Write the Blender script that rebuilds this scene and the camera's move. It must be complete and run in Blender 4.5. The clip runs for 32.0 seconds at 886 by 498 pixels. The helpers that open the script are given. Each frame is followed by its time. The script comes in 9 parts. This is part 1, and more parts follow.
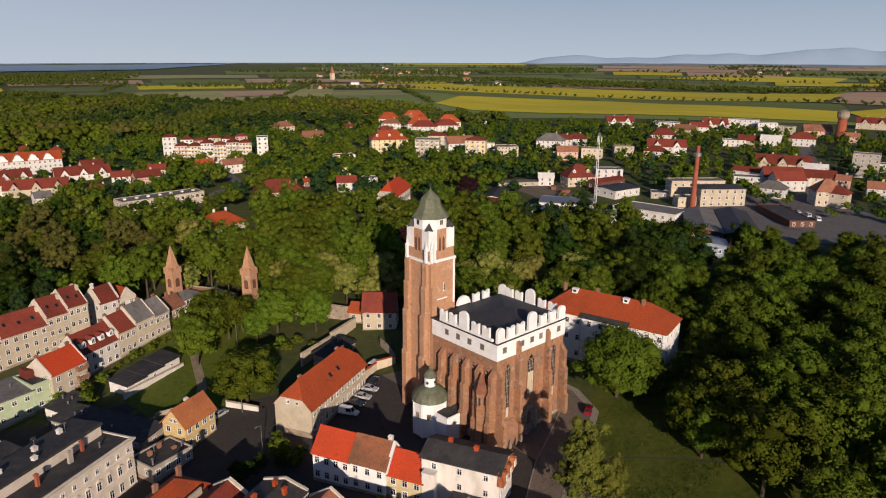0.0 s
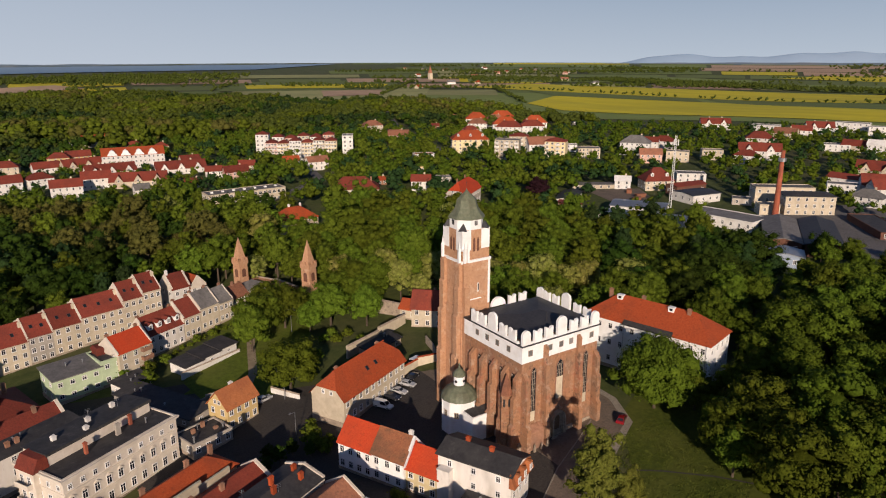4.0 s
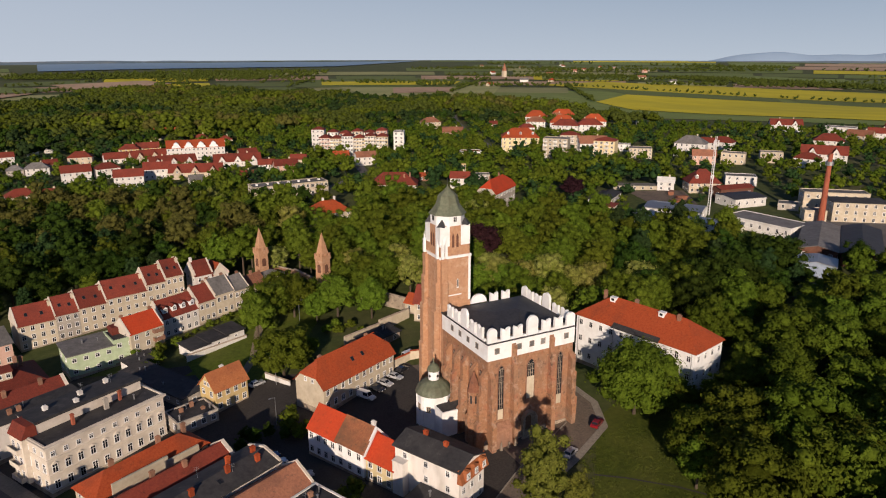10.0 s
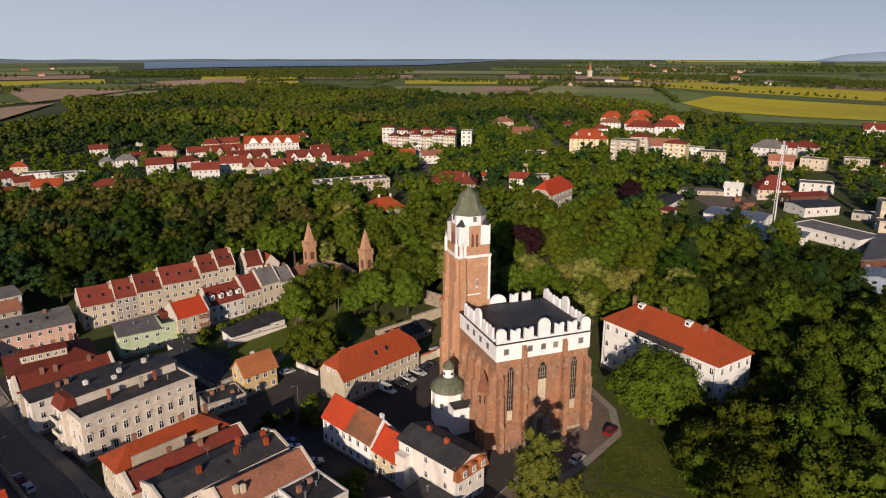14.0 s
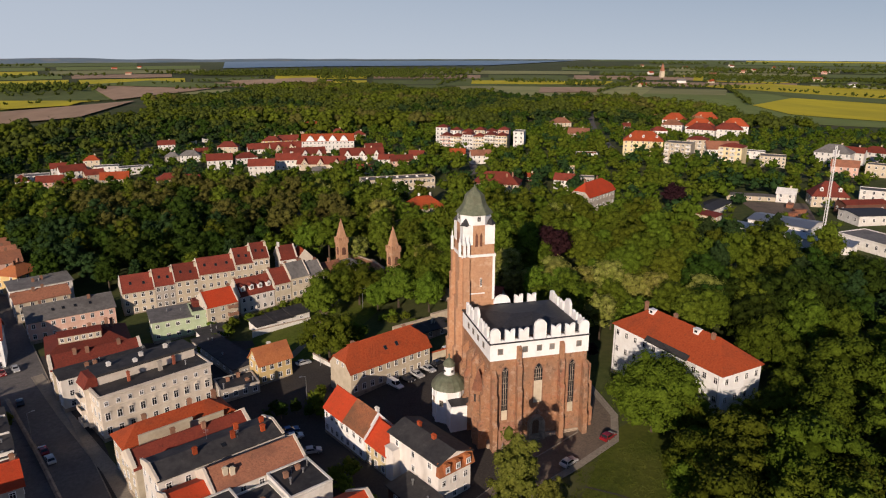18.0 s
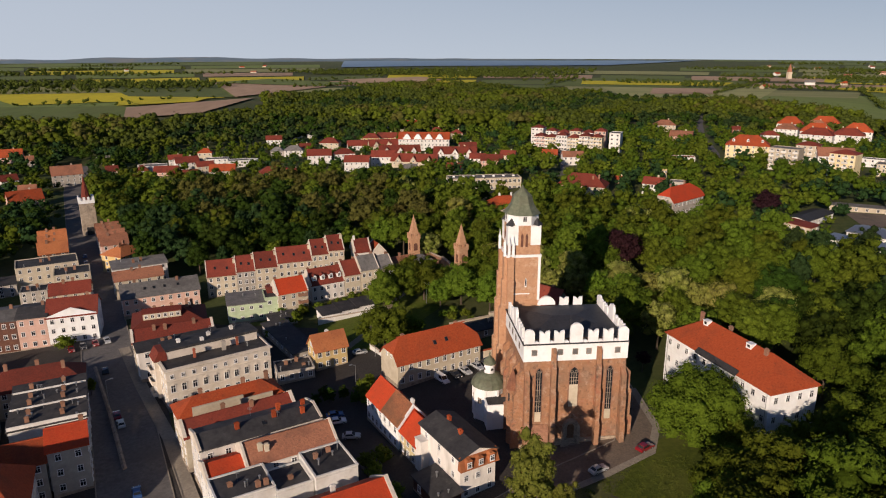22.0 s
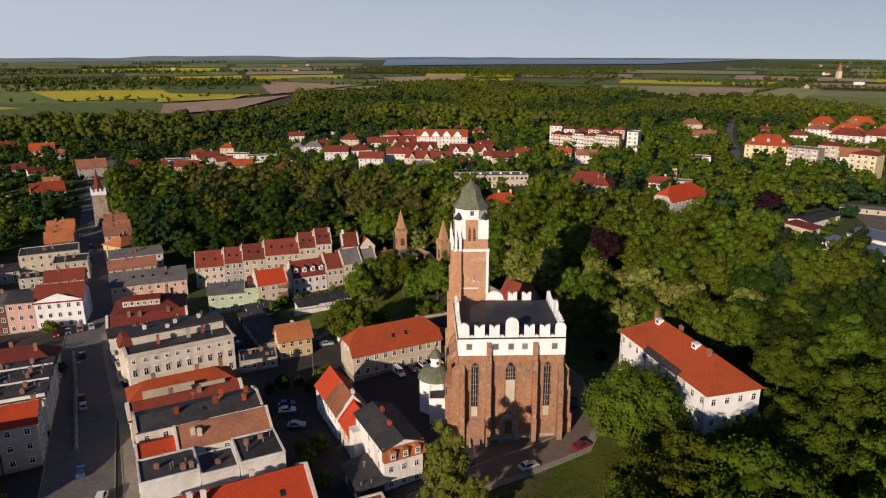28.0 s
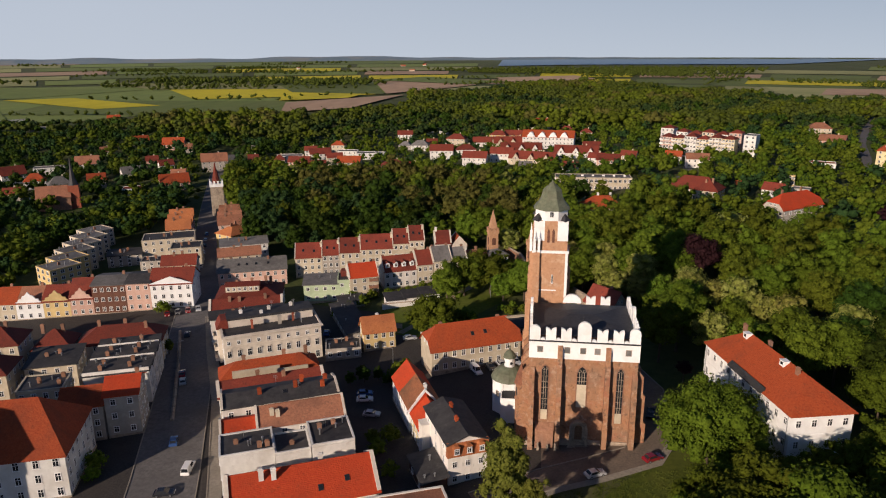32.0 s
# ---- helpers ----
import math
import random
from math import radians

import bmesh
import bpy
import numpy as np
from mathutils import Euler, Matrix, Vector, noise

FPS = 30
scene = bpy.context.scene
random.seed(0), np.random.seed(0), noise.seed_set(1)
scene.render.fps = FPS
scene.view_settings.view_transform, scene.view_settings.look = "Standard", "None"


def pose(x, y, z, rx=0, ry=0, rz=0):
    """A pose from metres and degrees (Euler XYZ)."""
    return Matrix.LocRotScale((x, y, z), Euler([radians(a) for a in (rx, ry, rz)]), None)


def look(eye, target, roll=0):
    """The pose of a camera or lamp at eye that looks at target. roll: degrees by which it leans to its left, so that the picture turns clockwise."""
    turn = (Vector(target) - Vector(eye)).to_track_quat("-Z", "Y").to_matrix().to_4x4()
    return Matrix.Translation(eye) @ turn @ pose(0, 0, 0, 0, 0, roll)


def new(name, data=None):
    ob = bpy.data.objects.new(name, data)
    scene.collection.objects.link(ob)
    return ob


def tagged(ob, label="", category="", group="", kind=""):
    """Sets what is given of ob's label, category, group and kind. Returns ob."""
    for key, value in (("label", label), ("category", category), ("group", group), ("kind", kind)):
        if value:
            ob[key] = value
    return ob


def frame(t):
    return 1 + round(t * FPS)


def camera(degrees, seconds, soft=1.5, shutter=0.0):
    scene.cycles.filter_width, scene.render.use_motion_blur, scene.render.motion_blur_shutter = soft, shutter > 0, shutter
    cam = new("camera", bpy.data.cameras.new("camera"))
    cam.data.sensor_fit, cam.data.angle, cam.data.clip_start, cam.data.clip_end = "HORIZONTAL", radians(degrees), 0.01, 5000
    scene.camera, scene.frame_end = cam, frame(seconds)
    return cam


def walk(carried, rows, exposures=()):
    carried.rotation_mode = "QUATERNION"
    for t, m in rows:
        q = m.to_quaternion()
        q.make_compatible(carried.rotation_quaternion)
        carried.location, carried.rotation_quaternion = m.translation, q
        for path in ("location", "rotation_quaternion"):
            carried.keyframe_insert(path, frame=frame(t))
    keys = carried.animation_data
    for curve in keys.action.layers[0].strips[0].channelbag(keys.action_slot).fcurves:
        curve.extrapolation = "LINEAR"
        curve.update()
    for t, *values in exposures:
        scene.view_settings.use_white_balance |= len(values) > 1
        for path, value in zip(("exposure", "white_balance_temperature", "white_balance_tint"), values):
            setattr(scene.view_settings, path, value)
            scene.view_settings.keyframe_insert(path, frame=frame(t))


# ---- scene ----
cam = camera(65.10, 32.0, soft=1.1)

# seconds, eye x, y, z, yaw to the left of +y, pitch up, roll
PATH = [
    (0.0, -97.46, -90.24, 82.69, -42.321, -15.958, 0.206),
    (0.5, -96.28, -91.49, 82.80, -41.630, -15.961, 0.175),
    (1.0, -95.12, -92.70, 82.92, -40.974, -15.976, 0.165),
    (1.5, -93.95, -93.91, 83.07, -40.243, -15.987, 0.155),
    (2.0, -92.72, -95.14, 83.19, -39.386, -16.006, 0.075),
    (2.5, -91.46, -96.38, 83.26, -38.078, -16.018, 0.054),
    (3.0, -90.18, -97.59, 83.27, -36.771, -16.012, 0.056),
    (3.5, -88.80, -98.83, 83.24, -35.438, -15.998, -0.034),
    (5.5, -83.35, -103.41, 83.12, -29.936, -16.032, -0.051),
    (6.0, -81.87, -104.54, 83.10, -28.503, -16.043, -0.134),
    (6.5, -80.33, -105.62, 83.04, -27.562, -16.059, -0.117),
    (7.0, -78.77, -106.67, 82.98, -27.547, -16.079, -0.075),
    (7.5, -77.15, -107.65, 82.96, -27.531, -16.111, -0.069),
    (8.0, -75.57, -108.61, 82.96, -27.546, -16.121, -0.083),
    (8.5, -74.02, -109.55, 82.98, -27.558, -16.151, -0.017),
    (9.0, -72.43, -110.51, 83.05, -27.571, -16.165, -0.017),
    (9.5, -70.78, -111.51, 83.09, -27.561, -16.188, 0.001),
    (10.0, -69.18, -112.47, 83.09, -27.562, -16.183, -0.016),
    (10.5, -67.58, -113.38, 83.06, -27.521, -16.201, 0.049),
    (11.0, -65.95, -114.26, 83.08, -27.130, -16.223, 0.005),
    (11.5, -64.32, -115.15, 83.15, -26.745, -16.234, 0.036),
    (12.0, -62.75, -116.11, 83.20, -26.227, -16.233, 0.030),
    (12.5, -61.21, -117.07, 83.26, -25.322, -16.249, 0.039),
    (13.0, -59.72, -117.99, 83.34, -23.833, -16.254, -0.000),
    (13.5, -58.18, -118.85, 83.44, -22.179, -16.265, 0.023),
    (14.0, -56.58, -119.72, 83.53, -20.463, -16.266, 0.036),
    (14.5, -54.89, -120.55, 83.58, -19.482, -16.269, -0.006),
    (16.5, -48.19, -123.75, 83.68, -16.795, -16.278, 0.013),
    (17.0, -46.48, -124.49, 83.67, -16.065, -16.268, -0.012),
    (17.5, -44.77, -125.17, 83.69, -15.359, -16.277, -0.011),
    (18.0, -43.05, -125.84, 83.68, -14.611, -16.266, 0.025),
    (18.5, -41.34, -126.50, 83.67, -13.897, -16.256, 0.017),
    (19.0, -39.56, -127.13, 83.68, -13.053, -16.272, 0.018),
    (19.5, -37.83, -127.72, 83.68, -12.110, -16.269, 0.009),
    (20.0, -36.14, -128.29, 83.70, -10.798, -16.282, 0.006),
    (20.5, -34.45, -128.87, 83.72, -9.426, -16.266, -0.004),
    (21.0, -32.73, -129.40, 83.75, -8.071, -16.256, -0.003),
    (21.5, -31.00, -129.90, 83.79, -6.726, -16.269, -0.037),
    (22.0, -29.27, -130.37, 83.82, -5.385, -16.292, -0.036),
    (22.5, -27.55, -130.80, 83.81, -4.056, -16.313, -0.034),
    (23.0, -25.77, -131.19, 83.79, -2.766, -16.323, -0.059),
    (23.5, -23.90, -131.52, 83.69, -1.677, -16.315, -0.028),
    (24.0, -21.94, -131.77, 83.57, -1.177, -16.306, -0.062),
    (24.5, -20.06, -131.92, 83.43, -1.215, -16.305, -0.070),
    (25.0, -18.19, -132.04, 83.28, -1.266, -16.297, -0.072),
    (25.5, -16.35, -132.09, 83.10, -1.319, -16.307, -0.027),
    (27.5, -9.08, -132.32, 82.71, -1.624, -16.389, -0.017),
    (28.0, -7.26, -132.33, 82.56, -1.698, -16.369, -0.033),
    (28.5, -5.40, -132.31, 82.37, -1.767, -16.350, -0.037),
    (29.0, -3.53, -132.30, 82.23, -1.827, -16.343, -0.070),
    (29.5, -1.74, -132.29, 82.20, -1.915, -16.376, -0.046),
    (30.0, -0.39, -132.35, 82.20, -1.477, -16.368, -0.009),
    (30.5, 0.25, -132.41, 82.26, -0.034, -16.358, -0.018),
    (31.0, 0.33, -132.55, 82.34, 2.001, -16.368, -0.183),
    (31.5, 0.22, -132.77, 82.42, 4.838, -16.360, -0.238),
    (32.0, 0.01, -132.97, 82.53, 7.711, -16.330, -0.331),
]


def flown(x, y, z, yaw, pitch, roll):
    return Matrix.Translation((x, y, z)) @ Euler((radians(90 + pitch), 0, radians(yaw))).to_matrix().to_4x4() @ pose(0, 0, 0, 0, 0, roll)


walk(cam, [(t, flown(*r)) for t, *r in PATH], exposures=[(0.0, 0.03, 5950, 19), (32.0, 0.03, 5950, 19)])

# ---- light ----
SUN_TO = Vector((-0.494, -0.822, 0.300)).normalized()
world = bpy.data.worlds.new("evening_sky")
scene.world = world
world.use_nodes = True
sky = world.node_tree.nodes.new("ShaderNodeTexSky")
sky.sky_type = 'NISHITA'
sky.sun_disc = False
sky.sun_elevation = math.asin(SUN_TO.z)
sky.sun_rotation = math.atan2(SUN_TO.x, SUN_TO.y)
sky.air_density, sky.dust_density, sky.ozone_density = 0.7, 0.2, 2.0
world.node_tree.links.new(sky.outputs[0], world.node_tree.nodes["Background"].inputs[0])
world.node_tree.nodes["Background"].inputs[1].default_value = 0.068
sun = new("sun", bpy.data.lights.new("sun", 'SUN'))
sun.data.energy, sun.data.angle, sun.data.color = 5.0, radians(0.6), (1.0, 0.80, 0.55)
sun.matrix_world = look(SUN_TO * 300, (0, 0, 0))

# ---- materials ----
M = {}


def surf(name, a, b, scale=1.0, rough=0.85, stain=None, stain_scale=0.12, stain_amount=0.5, bump=0.15, bump_scale=6.0, vary=0.10, metal=0.0, stretch=(1, 1, 1), island=False, patch=None):
    """Two-tone grain, wide stains, relief and a small change from piece to piece."""
    m = bpy.data.materials.new(name)
    m.use_nodes = True
    n, l = m.node_tree.nodes, m.node_tree.links
    p = n["Principled BSDF"]
    p.inputs["Roughness"].default_value, p.inputs["Metallic"].default_value = rough, metal
    p.inputs["Specular IOR Level"].default_value = 0.25
    g = n.new("ShaderNodeNewGeometry")
    mp = n.new("ShaderNodeMapping")
    mp.inputs["Scale"].default_value = stretch
    l.new(g.outputs["Position"], mp.inputs[0])
    t1 = n.new("ShaderNodeTexNoise")
    t1.inputs["Scale"].default_value, t1.inputs["Detail"].default_value, t1.inputs["Roughness"].default_value = scale, 5, 0.65
    l.new(mp.outputs[0], t1.inputs[0])
    r1 = n.new("ShaderNodeValToRGB")
    r1.color_ramp.elements[0].position, r1.color_ramp.elements[1].position = 0.33, 0.68
    r1.color_ramp.elements[0].color, r1.color_ramp.elements[1].color = (*a, 1), (*b, 1)
    l.new(t1.outputs[0], r1.inputs[0])
    out = r1.outputs[0]
    if stain:
        t2 = n.new("ShaderNodeTexNoise")
        t2.inputs["Scale"].default_value, t2.inputs["Detail"].default_value = stain_scale, 4
        l.new(mp.outputs[0], t2.inputs[0])
        r2 = n.new("ShaderNodeMapRange")
        r2.inputs[1].default_value, r2.inputs[2].default_value, r2.inputs[4].default_value = 0.45, 0.72, stain_amount
        l.new(t2.outputs[0], r2.inputs[0])
        mx = n.new("ShaderNodeMix")
        mx.data_type = 'RGBA'
        l.new(r2.outputs[0], mx.inputs[0]), l.new(out, mx.inputs[6])
        mx.inputs[7].default_value = (*stain, 1)
        out = mx.outputs[2]
    if patch:
        for col, sc, lo, amount in patch:
            t3, r3, x3 = n.new("ShaderNodeTexNoise"), n.new("ShaderNodeMapRange"), n.new("ShaderNodeMix")
            t3.inputs["Scale"].default_value, t3.inputs["Detail"].default_value, t3.inputs["Roughness"].default_value = sc, 6, 0.7
            r3.inputs[1].default_value, r3.inputs[2].default_value, r3.inputs[4].default_value = lo, lo + 0.13, amount
            x3.data_type = 'RGBA'
            l.new(mp.outputs[0], t3.inputs[0]), l.new(t3.outputs[0], r3.inputs[0]), l.new(r3.outputs[0], x3.inputs[0])
            l.new(out, x3.inputs[6])
            x3.inputs[7].default_value = (*col, 1)
            out = x3.outputs[2]
    if vary:
        hv = n.new("ShaderNodeHueSaturation")
        mr = n.new("ShaderNodeMapRange")
        mr.inputs[3].default_value, mr.inputs[4].default_value = 1 - vary * 2, 1 + vary * 2
        if island:
            l.new(g.outputs["Random Per Island"], mr.inputs[0])
        else:
            oi = n.new("ShaderNodeObjectInfo")
            l.new(oi.outputs["Random"], mr.inputs[0])
        l.new(mr.outputs[0], hv.inputs["Value"]), l.new(out, hv.inputs["Color"])
        out = hv.outputs[0]
    l.new(out, p.inputs["Base Color"])
    if bump:
        tb = n.new("ShaderNodeTexNoise")
        tb.inputs["Scale"].default_value, tb.inputs["Detail"].default_value = bump_scale, 3
        l.new(mp.outputs[0], tb.inputs[0])
        bp = n.new("ShaderNodeBump")
        bp.inputs["Strength"].default_value, bp.inputs["Distance"].default_value = min(1, bump * 3), bump
        l.new(tb.outputs[0], bp.inputs["Height"]), l.new(bp.outputs[0], p.inputs["Normal"])
    M[name] = m
    return m


def tiles(name, a, b, stain, vary=0.12, amount=0.5):
    """Clay tiles: courses down the slope in the relief, single tiles off colour."""
    m = surf(name, a, b, 2.2, 0.8, stain, 0.22, amount, 0.0, 6, vary, patch=[((stain[0] * 0.55, stain[1] * 0.8, stain[2] * 0.9), 0.9, 0.57, amount)])
    n, l = m.node_tree.nodes, m.node_tree.links
    p = n["Principled BSDF"]
    g = n["Geometry"]
    w = n.new("ShaderNodeTexWave")
    w.bands_direction, w.wave_profile = 'Z', 'SAW'
    w.inputs["Scale"].default_value, w.inputs["Distortion"].default_value = 1.7, 0.6
    l.new(g.outputs["Position"], w.inputs[0])
    v = n.new("ShaderNodeTexVoronoi")
    v.inputs["Scale"].default_value = 3.0
    l.new(g.outputs["Position"], v.inputs[0])
    ad = n.new("ShaderNodeMath")
    ad.operation = 'ADD'
    l.new(w.outputs[1], ad.inputs[0]), l.new(v.outputs[0], ad.inputs[1])
    bp = n.new("ShaderNodeBump")
    bp.inputs["Strength"].default_value, bp.inputs["Distance"].default_value = 0.5, 0.06
    l.new(ad.outputs[0], bp.inputs["Height"]), l.new(bp.outputs[0], p.inputs["Normal"])
    return m


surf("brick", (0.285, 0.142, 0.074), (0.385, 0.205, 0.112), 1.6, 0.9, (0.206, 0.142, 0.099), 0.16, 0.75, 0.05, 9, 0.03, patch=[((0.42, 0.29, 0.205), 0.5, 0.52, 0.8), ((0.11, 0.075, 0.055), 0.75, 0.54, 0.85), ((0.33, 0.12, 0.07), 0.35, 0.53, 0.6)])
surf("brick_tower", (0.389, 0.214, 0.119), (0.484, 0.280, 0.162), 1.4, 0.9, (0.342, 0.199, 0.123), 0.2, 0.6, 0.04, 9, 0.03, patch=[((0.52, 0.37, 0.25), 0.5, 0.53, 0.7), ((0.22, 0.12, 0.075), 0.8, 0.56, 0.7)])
surf("red_brick", (0.27, 0.075, 0.04), (0.36, 0.11, 0.06), 1.2, 0.92, (0.18, 0.06, 0.04), 0.3, 0.6, 0.06, 7, 0.05)
surf("old_brick", (0.221, 0.111, 0.068), (0.340, 0.187, 0.119), 1.2, 0.92, (0.136, 0.093, 0.072), 0.3, 0.7, 0.06, 7, 0.08)
surf("stone", (0.27, 0.22, 0.17), (0.42, 0.35, 0.27), 1.1, 0.9, (0.17, 0.13, 0.10), 0.3, 0.6, 0.06, 5, 0.05, patch=[((0.10, 0.085, 0.07), 0.7, 0.54, 0.7)])
surf("white_lime", (0.75, 0.76, 0.76), (0.83, 0.84, 0.84), 0.8, 0.85, (0.60, 0.56, 0.50), 0.35, 0.4, 0.02, 5, 0.02, patch=[((0.50, 0.47, 0.42), 0.9, 0.62, 0.35)])
surf("white", (0.60, 0.59, 0.56), (0.72, 0.71, 0.68), 0.7, 0.88, (0.46, 0.42, 0.36), 0.22, 0.5, 0.03, 5, 0.05, patch=[((0.34, 0.30, 0.26), 0.6, 0.6, 0.4)])
surf("old_cream", (0.56, 0.50, 0.42), (0.68, 0.62, 0.53), 0.7, 0.88, (0.42, 0.36, 0.29), 0.22, 0.55, 0.03, 5, 0.03, patch=[((0.30, 0.26, 0.21), 0.7, 0.6, 0.45)])
surf("dirty_white", (0.64, 0.60, 0.55), (0.76, 0.73, 0.68), 0.5, 0.9, (0.34, 0.30, 0.25), 0.5, 0.6, 0.04, 5, 0.04, 0, (1, 1, 0.35), patch=[((0.16, 0.14, 0.12), 1.1, 0.62, 0.6)])
surf("cream", (0.460, 0.396, 0.294), (0.561, 0.497, 0.377), 0.7, 0.88, (0.350, 0.294, 0.221), 0.25, 0.5, 0.03, 5, 0.06, patch=[((0.30, 0.25, 0.19), 0.6, 0.6, 0.45)])
surf("yellow", (0.50, 0.37, 0.16), (0.60, 0.46, 0.22), 0.7, 0.88, (0.45, 0.32, 0.14), 0.25, 0.4, 0.03, 5, 0.05)
surf("pale_yellow", (0.60, 0.50, 0.28), (0.68, 0.58, 0.36), 0.7, 0.88, (0.45, 0.37, 0.22), 0.25, 0.5, 0.03, 5, 0.05)
surf("pink", (0.52, 0.33, 0.26), (0.62, 0.42, 0.34), 0.7, 0.88, (0.42, 0.28, 0.22), 0.25, 0.4, 0.03, 5, 0.06)
surf("grey_wall", (0.34, 0.31, 0.27), (0.46, 0.42, 0.36), 0.7, 0.9, (0.25, 0.22, 0.19), 0.25, 0.5, 0.03, 5, 0.06)
surf("green_wall", (0.38, 0.47, 0.30), (0.48, 0.57, 0.38), 0.7, 0.88, (0.30, 0.36, 0.25), 0.25, 0.4, 0.03, 5, 0.04)
surf("brown_wall", (0.105, 0.048, 0.032), (0.16, 0.075, 0.05), 0.7, 0.88, (0.10, 0.055, 0.04), 0.25, 0.4, 0.03, 5, 0.04)
surf("blue_wall", (0.22, 0.27, 0.36), (0.30, 0.36, 0.46), 0.7, 0.8, (0.2, 0.22, 0.28), 0.25, 0.4, 0.03, 5, 0.04)
tiles("red_tile", (0.30, 0.048, 0.013), (0.41, 0.085, 0.024), (0.20, 0.05, 0.022), 0.10, 0.6)
tiles("bright_tile", (0.42, 0.044, 0.012), (0.49, 0.066, 0.017), (0.32, 0.05, 0.018), 0.04, 0.6)
tiles("orange_tile", (0.360, 0.120, 0.040), (0.464, 0.176, 0.068), (0.256, 0.088, 0.040), 0.06, 0.6)
tiles("dark_tile", (0.162, 0.031, 0.020), (0.225, 0.049, 0.027), (0.100, 0.028, 0.020), 0.10, 0.6)
tiles("deep_tile", (0.125, 0.024, 0.016), (0.185, 0.040, 0.023), (0.085, 0.025, 0.018), 0.10, 0.6)
tiles("brown_tile", (0.24, 0.10, 0.06), (0.36, 0.16, 0.09), (0.15, 0.075, 0.05), 0.10, 0.7)
tiles("old_tile", (0.240, 0.088, 0.044), (0.352, 0.144, 0.064), (0.120, 0.072, 0.044), 0.05, 0.9)
surf("tar_roof", (0.028, 0.028, 0.030), (0.052, 0.050, 0.051), 0.9, 0.7, (0.080, 0.076, 0.072), 0.25, 0.5, 0.03, 6, 0.10, patch=[((0.11, 0.10, 0.095), 0.5, 0.58, 0.6), ((0.018, 0.018, 0.02), 0.9, 0.6, 0.7)])
surf("grey_roof", (0.13, 0.125, 0.12), (0.21, 0.20, 0.19), 0.9, 0.75, (0.08, 0.075, 0.07), 0.25, 0.5, 0.03, 6, 0.10)
surf("slate", (0.028, 0.028, 0.032), (0.05, 0.05, 0.055), 1.5, 0.6, (0.07, 0.07, 0.07), 0.3, 0.4, 0.03, 6, 0.02)
surf("copper", (0.10, 0.115, 0.075), (0.17, 0.185, 0.125), 1.2, 0.6, (0.09, 0.085, 0.055), 0.5, 0.6, 0.03, 6, 0.02)
surf("metal", (0.32, 0.33, 0.34), (0.42, 0.43, 0.44), 3, 0.45, None, 1, 0, 0.0, 5, 0.05, 0.8)
surf("dark_metal", (0.03, 0.03, 0.032), (0.06, 0.06, 0.062), 3, 0.5, None, 1, 0, 0.0, 5, 0.05, 0.3)
surf("timber", (0.10, 0.06, 0.035), (0.17, 0.10, 0.06), 3, 0.8, None, 1, 0, 0.02, 8, 0.08)
surf("frame_white", (0.70, 0.70, 0.69), (0.78, 0.78, 0.77), 3, 0.6, None, 1, 0, 0.0, 8, 0.06)
surf("asphalt", (0.041, 0.039, 0.038), (0.068, 0.064, 0.061), 1.1, 0.9, (0.090, 0.083, 0.077), 0.15, 0.6, 0.02, 9, 0)
surf("old_asphalt", (0.105, 0.10, 0.10), (0.165, 0.156, 0.152), 1.1, 0.9, (0.10, 0.095, 0.09), 0.12, 0.6, 0.02, 9, 0, patch=[((0.08, 0.076, 0.072), 0.3, 0.56, 0.6)])
surf("drive", (0.133, 0.105, 0.082), (0.195, 0.156, 0.121), 2.0, 0.9, (0.086, 0.070, 0.058), 0.2, 0.5, 0.04, 6, 0, patch=[((0.078, 0.066, 0.055), 0.4, 0.55, 0.5)])
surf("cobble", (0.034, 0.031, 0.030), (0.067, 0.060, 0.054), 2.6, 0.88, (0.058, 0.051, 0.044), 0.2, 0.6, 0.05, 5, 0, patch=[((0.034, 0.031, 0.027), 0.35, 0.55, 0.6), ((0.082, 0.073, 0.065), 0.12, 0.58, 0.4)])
surf("paving", (0.22, 0.195, 0.16), (0.32, 0.285, 0.235), 1.6, 0.9, (0.16, 0.14, 0.115), 0.2, 0.5, 0.03, 6, 0)
surf("dirt_path", (0.22, 0.175, 0.115), (0.31, 0.25, 0.165), 0.8, 0.95, (0.15, 0.13, 0.08), 0.2, 0.5, 0.05, 4, 0)
# brighter copy of lawn, with the sunlight put into its colour
surf("lawn_sunlit", (0.060, 0.086, 0.005), (0.110, 0.145, 0.010), 0.9, 0.95, (0.12, 0.13, 0.02), 0.10, 0.6, 0.12, 4, 0)
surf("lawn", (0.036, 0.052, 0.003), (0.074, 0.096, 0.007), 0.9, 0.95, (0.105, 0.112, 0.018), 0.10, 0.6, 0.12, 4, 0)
surf("ground", (0.040, 0.058, 0.012), (0.075, 0.092, 0.022), 0.35, 0.95, (0.11, 0.092, 0.045), 0.022, 0.6, 0.2, 1.5, 0)
surf("rape_field", (0.52, 0.44, 0.008), (0.62, 0.53, 0.012), 0.05, 0.95, (0.36, 0.33, 0.02), 0.012, 0.7, 0.1, 0.8, 0.03, 0, (1, 0.25, 1))
surf("crop_field", (0.125, 0.170, 0.036), (0.180, 0.225, 0.052), 0.05, 0.95, (0.14, 0.16, 0.045), 0.010, 0.6, 0.1, 0.8, 0.12, 0, (1, 0.25, 1))
surf("bare_field", (0.40, 0.27, 0.17), (0.50, 0.34, 0.22), 0.05, 0.95, (0.24, 0.17, 0.10), 0.012, 0.5, 0.1, 0.8, 0.06, 0, (1, 0.25, 1))
